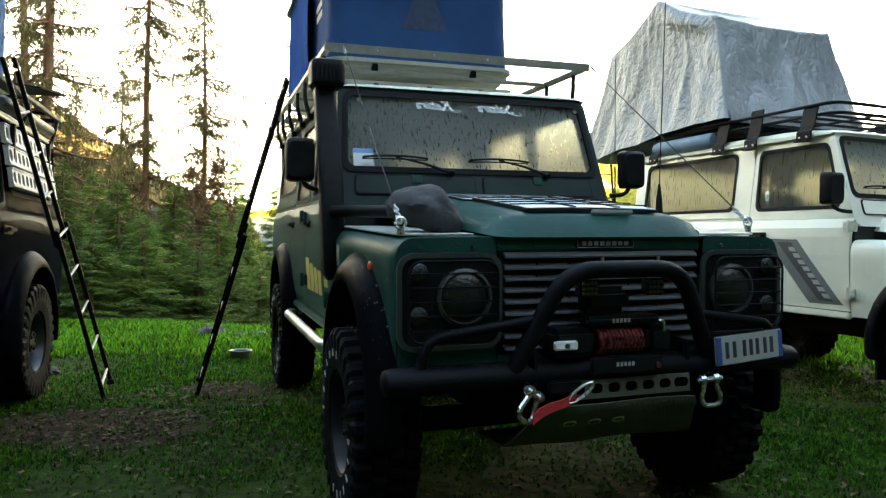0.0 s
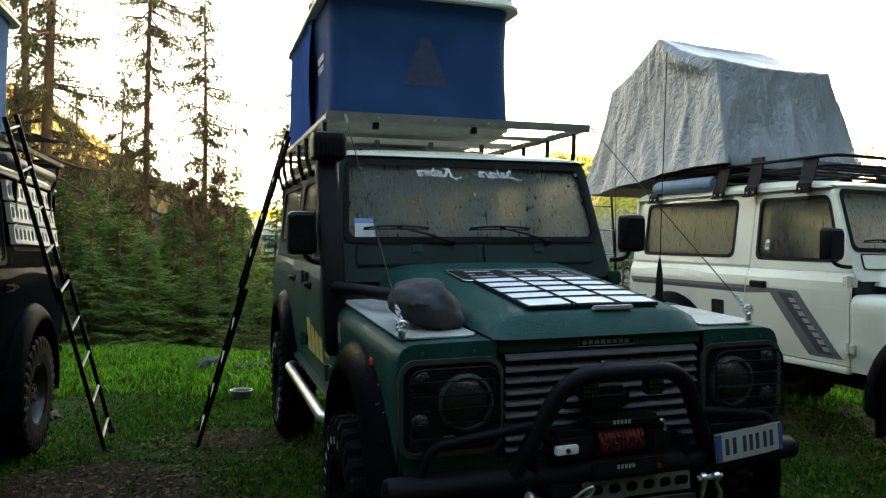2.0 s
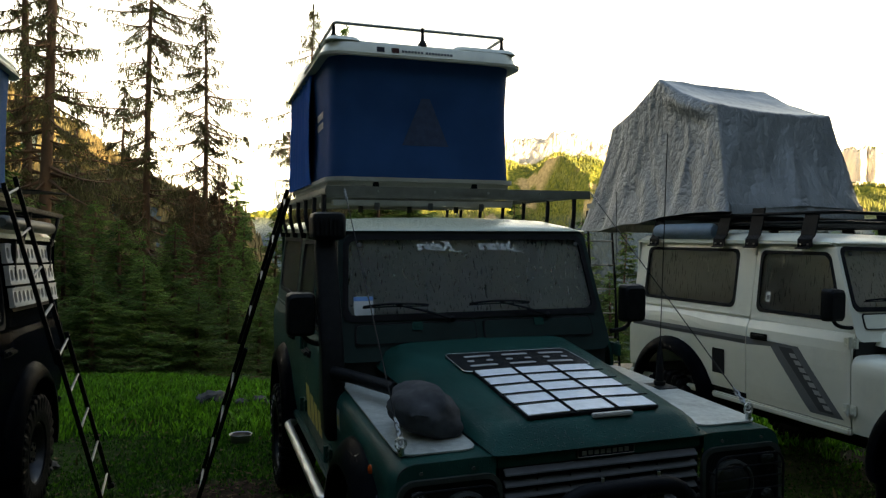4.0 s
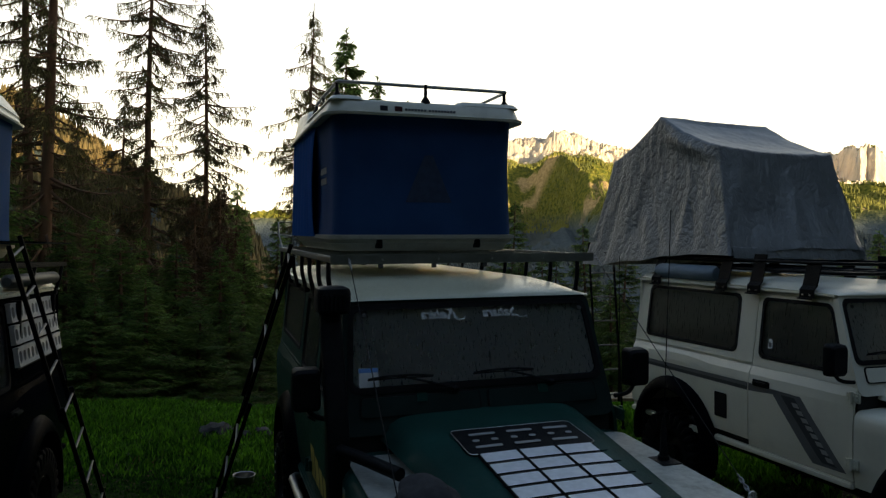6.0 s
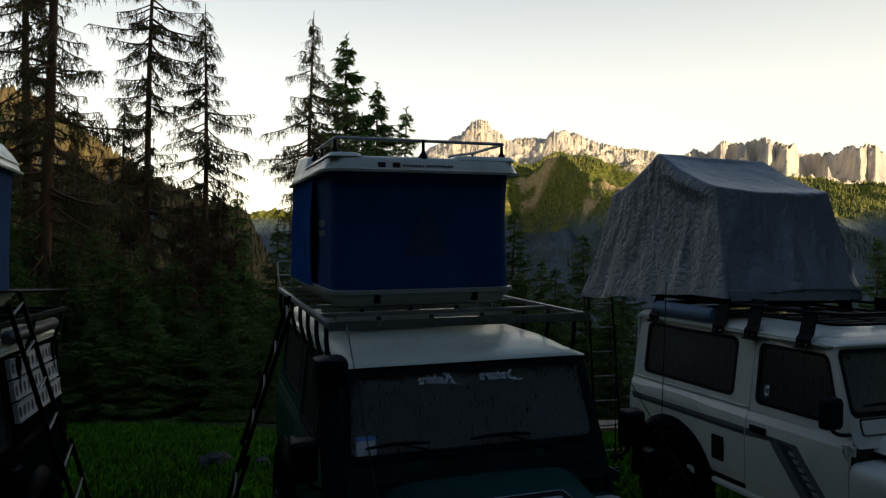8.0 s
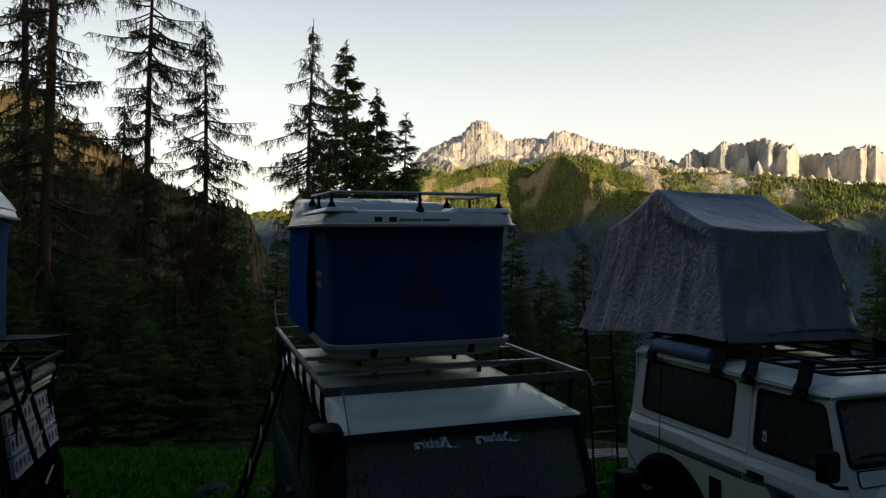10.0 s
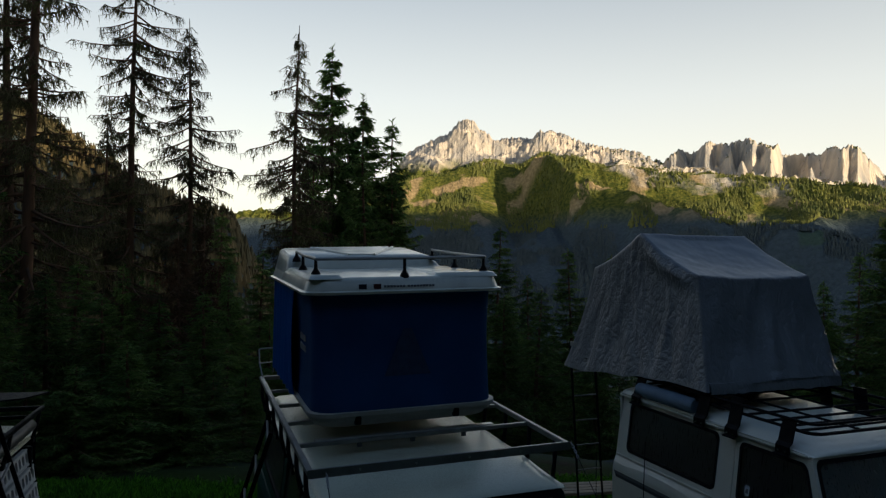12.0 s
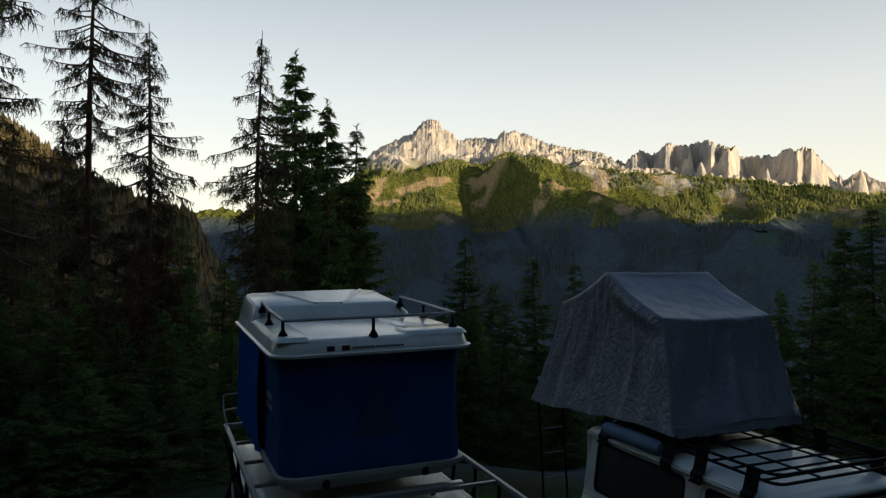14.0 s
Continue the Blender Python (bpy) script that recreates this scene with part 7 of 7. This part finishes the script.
def basket_rack(m):
    t = thing("roof_rack", m, "black tubular roof rack with flat straps", "roof rack")
    z = 2.115
    for zz, o in ((z, 0), (z + .075, .015)):
        bm = bmesh.new()
        tube(bm, [(u, v, zz) for u, v in round_rect(-.72 - o, .72 + o, 1.52, 3.55, .10, 5)], .014, 8, True)
        part("rail", bm, M_STEELBLK, t, smooth=True)
    for y in (1.66, 1.80, 1.98, 2.20, 2.6, 3.0, 3.4):
        bm = bmesh.new()
        tube(bm, [(-.72, y, z), (.72, y, z)], .012, 8)
        part("cross_bar", bm, M_STEELBLK, t, smooth=True)
    for x in (-.25, .25):
        bm = bmesh.new()
        tube(bm, [(x, 1.52, z + .012), (x, 3.55, z + .012)], .010, 7)
        part("slat", bm, M_STEELBLK, t, smooth=True)
    for y, top in ((1.74, .075), (2.28, .13), (2.66, .07), (3.57, .05)):
        for s in (-1, 1):
            bm = bmesh.new()
            loft(bm, [[(s * (x - .006), y - .066, zz), (s * (x - .006), y + .066, zz), (s * (x + .006), y + .066, zz), (s * (x + .006), y - .066, zz)] for x, zz in ((.725, z + top), (.745, z), (.77, z - .10), (.80, GUTTER + .03), (.80, GUTTER - .03), (.825, GUTTER - .035), (.825, GUTTER - .045), (.79, GUTTER - .045))], True, True)
            ft = part("mount", bm, M_STEELBLK, t, "flat black gutter mount")
            for dy in (-.035, .035):
                bm = bmesh.new()
                disc(bm, (s * .807, y + dy, GUTTER - .01), (1, 0, 0), .008, .014, 6)
                part("bolt", bm, M_STEEL, ft)
    return t


basket_rack(WHITE_M)

bm = bmesh.new()
rows = []
for y, k in ((2.76, .3), (2.78, .85), (2.83, 1), (3.55, 1), (3.60, .85), (3.62, .3)):
    rows.append([(-.73 + .075 * k * math.cos(2 * math.pi * i / 16), y, 2.055 + .075 * k * math.sin(2 * math.pi * i / 16)) for i in range(16)])
loft(bm, rows, True, True)
loose("awning_roll", bm, M_CANVAS, WHITE_M, "faded blue rolled awning on the roof side", "awning", True)


def tarp_tent(m):
    """A folding roof tent under a wrinkled tarpaulin: sagging roof, drawn-in flanks, uneven hem."""
    t = thing("covered_roof_tent", m, "folding roof tent wrapped in wrinkled grey tarpaulin", "roof tent", "roof tents")
    X0, X1 = -.60, .80          # eaves
    YF, YR, YM = 2.95, 4.65, 3.81
    ridge, eave = 3.655, 3.25
    bx0, bx1, byf, byr, bz = -.78, .87, 2.58, 4.93, 2.222
    nx, ny, nz = 60, 72, 56
    V, F, index = [], [], {}
    def roof_z(y):
        if y < YM:
            f = (y - YF) / (YM - YF)
        else:
            f = (YR - y) / (YR - YM)
        f = max(0, min(1, f))
        return eave + (ridge - eave) * (f - .10 * math.sin(math.pi * f))
    def put(key, p):
        if key not in index:
            index[key] = len(V)
            V.append(p)
        return index[key]
    def wr(p, amp):
        return amp * (noise.noise((p[0] * 5, p[1] * 5, p[2] * 2.2)) + .6 * noise.noise((p[0] * 12, p[1] * 12, p[2] * 5)))
    def roofpt(i, j):
        x = X0 + (X1 - X0) * i / nx
        y = YF + (YR - YF) * j / ny
        z = roof_z(y) - .030 * math.sin(math.pi * i / nx) * (1 if abs(y - YM) > .05 else .3) + wr((x, y, 0), .007)
        return (x, y, z)
    for i in range(nx):
        for j in range(ny):
            F.append(tuple(put(("r", a, b), roofpt(a, b)) for a, b in ((i, j), (i + 1, j), (i + 1, j + 1), (i, j + 1))))
    # skirts: from the roof's rim down to the hem
    rim = [(i, 0) for i in range(nx)] + [(nx, j) for j in range(ny)] + [(i, ny) for i in range(nx, 0, -1)] + [(0, j) for j in range(ny, 0, -1)]
    n = len(rim)
    def hem(i, j):
        u, v = i / nx, j / ny
        x = bx0 + (bx1 - bx0) * u
        y = byf + (byr - byf) * v
        z = bz + .03 * noise.noise((x * 2.5, y * 2.5, 3)) - .13 * v + .07 * (1 - v) * min(1, 3 * u) + .03 * math.sin(5.5 * v)
        return Vector((x, y, z))
    cx, cy = (X0 + X1) / 2, (YF + YR) / 2
    cols = []
    for k, (i, j) in enumerate(rim):
        a, b = Vector(roofpt(i, j)), hem(i, j)
        col = [put(("r", i, j), roofpt(i, j))]
        for q in range(1, nz + 1):
            f = q / nz
            p = a.lerp(b, f)
            out = Vector((p.x - cx, p.y - cy, 0)).normalized()
            s = k * .045
            fold = .017 * math.sin(s * 11 + 7.0 * noise.noise((s * 1.1, f * 1.6, 0))) * f * f + .003 * math.sin(s * 37 + 6 * noise.noise((s * 2.1, f * 2.5, 5)))
            fold += .056 * (.5 - 1.6 * abs(noise.noise((s * 1.7 + .9 * f, f * .7, 11)))) * min(1, 1.6 * f) + .012 * (.5 - 1.6 * abs(noise.noise((s * 4.2 - 1.8 * f, f * 1.9, 17))))
            wrinkle = .016 * noise.noise((p.x * 3 + f, p.y * 3, p.z * 1.2)) + .005 * (1 - 2 * abs(noise.noise((p.x * 13, p.y * 13, p.z * 4)))) + .005 * (1 - 2 * abs(noise.noise((p.x * 26 + p.z * 8, p.y * 26, p.z * 12))))
            p = p + out * (fold * (.8 + .6 * noise.noise((s * .7, 4, 0))) + wrinkle - .055 * math.sin(math.pi * f) * (.7 if j in (0, ny) else 1))
            if i == 0 and YF < p.y < YM:
                p.x -= .045 * math.sin(math.pi * (p.y - YF) / (YM - YF)) * math.exp(-((f - .10) / .07) ** 2)
            V.append(tuple(p))
            col.append(len(V) - 1)
        cols.append(col)
    for k in range(n):
        A, B = cols[k], cols[(k + 1) % n]
        for q in range(nz):
            F.append((A[q], A[q + 1], B[q + 1], B[q]))
    me = mesh_of("tarpaulin", V, F, True)
    part_mesh("tarpaulin", me, M_TARP, t, "wrinkled grey tarpaulin")
    bm = bmesh.new()
    rows = []
    for i in range(49):
        f = i / 48
        x = bx0 + .03 + (bx1 - bx0 - .06) * f
        q = .016 * noise.noise((x * 6, 2, 0)) + .010 * noise.noise((x * 17, 5, 0))
        zt = 2.300 + .03 * f + .03 * noise.noise((x * 3, 9, 0))
        rows.append([(x, byf + .045 + q, zt + .004), (x, byf + .010 + q, zt - .004), (x, byf - .010 + q, (zt + 2.2) / 2), (x, byf - .018 + q, 2.205 + q), (x, byf + .01, 2.20)])
    loft(bm, rows, False)
    thicken(bm, .004)
    part("hem_fold", bm, M_TARP, t, "dark tucked hem fold", smooth=True)
    part("tent_base", boxes((-.74, .83, 2.64, 4.76, 2.165, 2.225), bev=0.01), M_STEELBLK, t)
    part("bedding", boxes((-.48, .60, 3.05, 4.4, 2.26, 2.5), bev=0.05), M_SEAT, t)
    part("label_tag", boxes((-.816, -.812, 4.66, 4.80, 2.33, 2.385)), M_PLATE, t)
    return t


tarp_tent(WHITE_M)


# ---- ladders ----
def ladder(m, label, length, width, rungs, split, group="ladders"):
    """A two-part ladder in its own plane: x across, z up along it."""
    t = thing("ladder", m, label, "ladder", group)
    for lo, hi, w, o in ((0, split, width, 0), (split - .12, length, width * .84, .028)):
        for s in (-1, 1):
            part("rail", boxes((s * w / 2 - .008, s * w / 2 + .008, o - .015, o + .015, lo, hi), bev=0.003), M_STEELBLK, t)
    for i in range(rungs):
        z = .12 + i * (length - .2) / (rungs - 1)
        w, o = (width, 0) if z < split else (width * .84, .028)
        bm = bmesh.new()
        tube(bm, [(-w / 2, o, z), (w / 2, o, z)], .009, 8)
        part("rung", bm, M_BADGE, t)
    for s in (-1, 1):
        part("foot", boxes((s * width / 2 - .016, s * width / 2 + .016, -.025, .025, -.01, .03), bev=0.004), M_TRIM, t)
    return t


def lean(foot, top, across):
    """Pose of a ladder that runs from foot to top, rungs along across."""
    f, z = Vector(foot), (Vector(top) - Vector(foot)).normalized()
    x = Vector(across)
    x = (x - z * x.dot(z)).normalized()
    y = z.cross(x)
    m = Matrix((x, y, z)).transposed().to_4x4()
    m.translation = f
    return m


BACK_G = Vector((-math.sin(radians(18.2)), math.cos(radians(18.2)), 0))
BACK_L = Vector((-math.sin(radians(15.0)), math.cos(radians(15.0)), 0))
ladder(lean((-1.78, 5.50, .01), (-.98, 4.98, 2.28), BACK_G), "dark telescopic ladder leaning on the green car's rack", 2.48, .36, 9, 1.35)
ladder(lean((-2.40, 5.36, .02), (-2.72, 4.68, 2.22), BACK_L), "dark telescopic ladder leaning on the grey car's rack", 2.46, .36, 9, 1.30)
ladder(WHITE_M @ pose(-.42, 4.85, .1, -8, 0, 0), "thin ladder hanging behind the white car's tent", 2.25, .34, 8, 2.24)


# ---- traction boards and shelf on the grey car ----
def traction_board(m):
    t = thing("traction_board", m, "pale pierced traction board strapped to the flank", "traction board", "traction boards")
    bm = bmesh.new()
    L, H = 1.12, .120
    n = 12
    for i in range(n):
        u = -L / 2 + L * (i + .5) / n
        w = L / n / 2
        ringplate(bm, round_rect(u - w, u + w, -H / 2, H / 2, .002, 4), round_rect(u - w * .62, u + w * .62, -H * .33, H * .33, .028, 4), lambda a, v, d: (d, a, v), 0, .03)
    bmesh.ops.remove_doubles(bm, verts=bm.verts, dist=1e-5)
    b = part("board", bm, M_BOARD, t)
    for z in (-H / 2, H / 2):
        part("rim", boxes((-.004, .036, -L / 2, L / 2, z - .006, z + .006), bev=0.003), M_BOARD, t)
    return t


for i in range(3):
    z = 1.838 - .148 * i
    traction_board(GREY_M @ pose(.775 + .026 * i, 3.54, z, 0, -8, 0))
for y in (3.2, 4.1):
    part("board_bracket", boxes((.76, .83, y - .1, y - .07, 1.47, 1.92), bev=0.004), M_STEELBLK, grey)
bm = bmesh.new()
plate(bm, [(.40, 3.66), (.80, 3.84), (.93, 4.10), (.40, 4.14)], lambda u, v, d: (u, v, 2.325 + d), 0, .012)
loose("side_shelf", bm, M_STEELBLK, GREY_M, "dark flat fold-out shelf on the rack", "shelf")
bm = bmesh.new()
rows = [[(.77 + .048 * k * math.cos(2 * math.pi * i / 16), y, 2.05 + .048 * k * math.sin(2 * math.pi * i / 16)) for i in range(16)] for y, k in ((3.0, .6), (3.03, 1), (4.2, 1), (4.24, .6))]
loft(bm, rows, True, True)
loose("water_tube", bm, M_GRILLE, GREY_M, "pale storage tube under the roof rack", "storage tube", True)

# ---- on the meadow ----
bm = bmesh.new()
prof = ((.001, .008), (.095, .008), (.108, .016), (.122, .095), (.134, .100), (.137, .096), (.127, .090), (.114, .010), (.105, .0), (.001, .0))
N = 32
loft(bm, [[(r * math.cos(2 * math.pi * i / N), r * math.sin(2 * math.pi * i / N), z) for r, z in prof] for i in range(N + 1)], False)
loose("metal_bowl", bm, M_BOWL, Matrix.Translation((-1.83, 6.90, ground_z(-1.83, 6.90) + .012)) @ Matrix.Scale(.80, 4), "shiny steel dog bowl on the grass", "bowl", True)


def stone(seed, x, y, r):
    bm = bmesh.new()
    bmesh.ops.create_icosphere(bm, subdivisions=3, radius=r)
    for v in bm.verts:
        v.co = v.co * (1 + .35 * noise.noise(v.co * (2 / r) + Vector((seed, 0, 0))))
        v.co.z *= .6
    loose("stone", bm, M_STONE, Matrix.Translation((x, y, ground_z(x, y) + r * .2)), "grey field stone half sunk in grass", "stone", True, "stones")


for i, (x, y, r) in enumerate(((-2.72, 8.85, .20), (-2.35, 8.75, .10), (-3.35, 7.75, .06), (-3.25, 6.05, .10), (-2.15, 8.9, .11))):
    stone(i * 3.1, x, y, r)


def bench(m):
    t = thing("plank_bench", m, "weathered wooden plank bench behind the cars", "bench")
    for i in range(4):
        part("plank", boxes((-.8, .8, -.22 + .115 * i, -.115 + .115 * i, .42, .46), bev=0.006), M_WOOD, t)
    for x in (-.6, .6):
        part("leg", boxes((x - .05, x + .05, -.18, .2, -.1, .42), bev=0.01), M_WOOD, t)


bench(pose(2.35, 9.3, ground_z(2.35, 9.3), 0, 0, 8))


# ---- far houses in the valley ----
M_RENDERED = mat("pale_house_render", (0.34, 0.33, 0.30), 0.85, 0, 1, 0.15, spread=0.3)


def house(x, y, z, turn, w):
    t = thing("house", pose(x, y, z, 0, 0, turn), "small pale farmhouse on the valley fields", "house", "valley houses")
    part("wall", boxes((-w, w, -w * .7, w * .7, -4, w * .9)), M_RENDERED, t)
    bm = bmesh.new()
    loft(bm, [[(s * w * 1.15, -w * .9, w * .85), (s * w * 1.15, 0, w * 1.6), (s * w * 1.15, w * .9, w * .85)] for s in (-1, 1)], True, True)
    part("roof", bm, M_BARK, t)


hr = random.Random(21)
for i in range(18):
    a, r = (hr.gauss(31.5, 1.5), hr.uniform(2330, 2410)) if i < 15 else (hr.gauss(24.5, 1.5), hr.uniform(2440, 2500))
    x, y = r * math.sin(radians(a)), r * math.cos(radians(a))
    house(x, y, mountain_z(a, r, x, y) + 1, hr.uniform(0, 180), hr.uniform(2, 3.2))
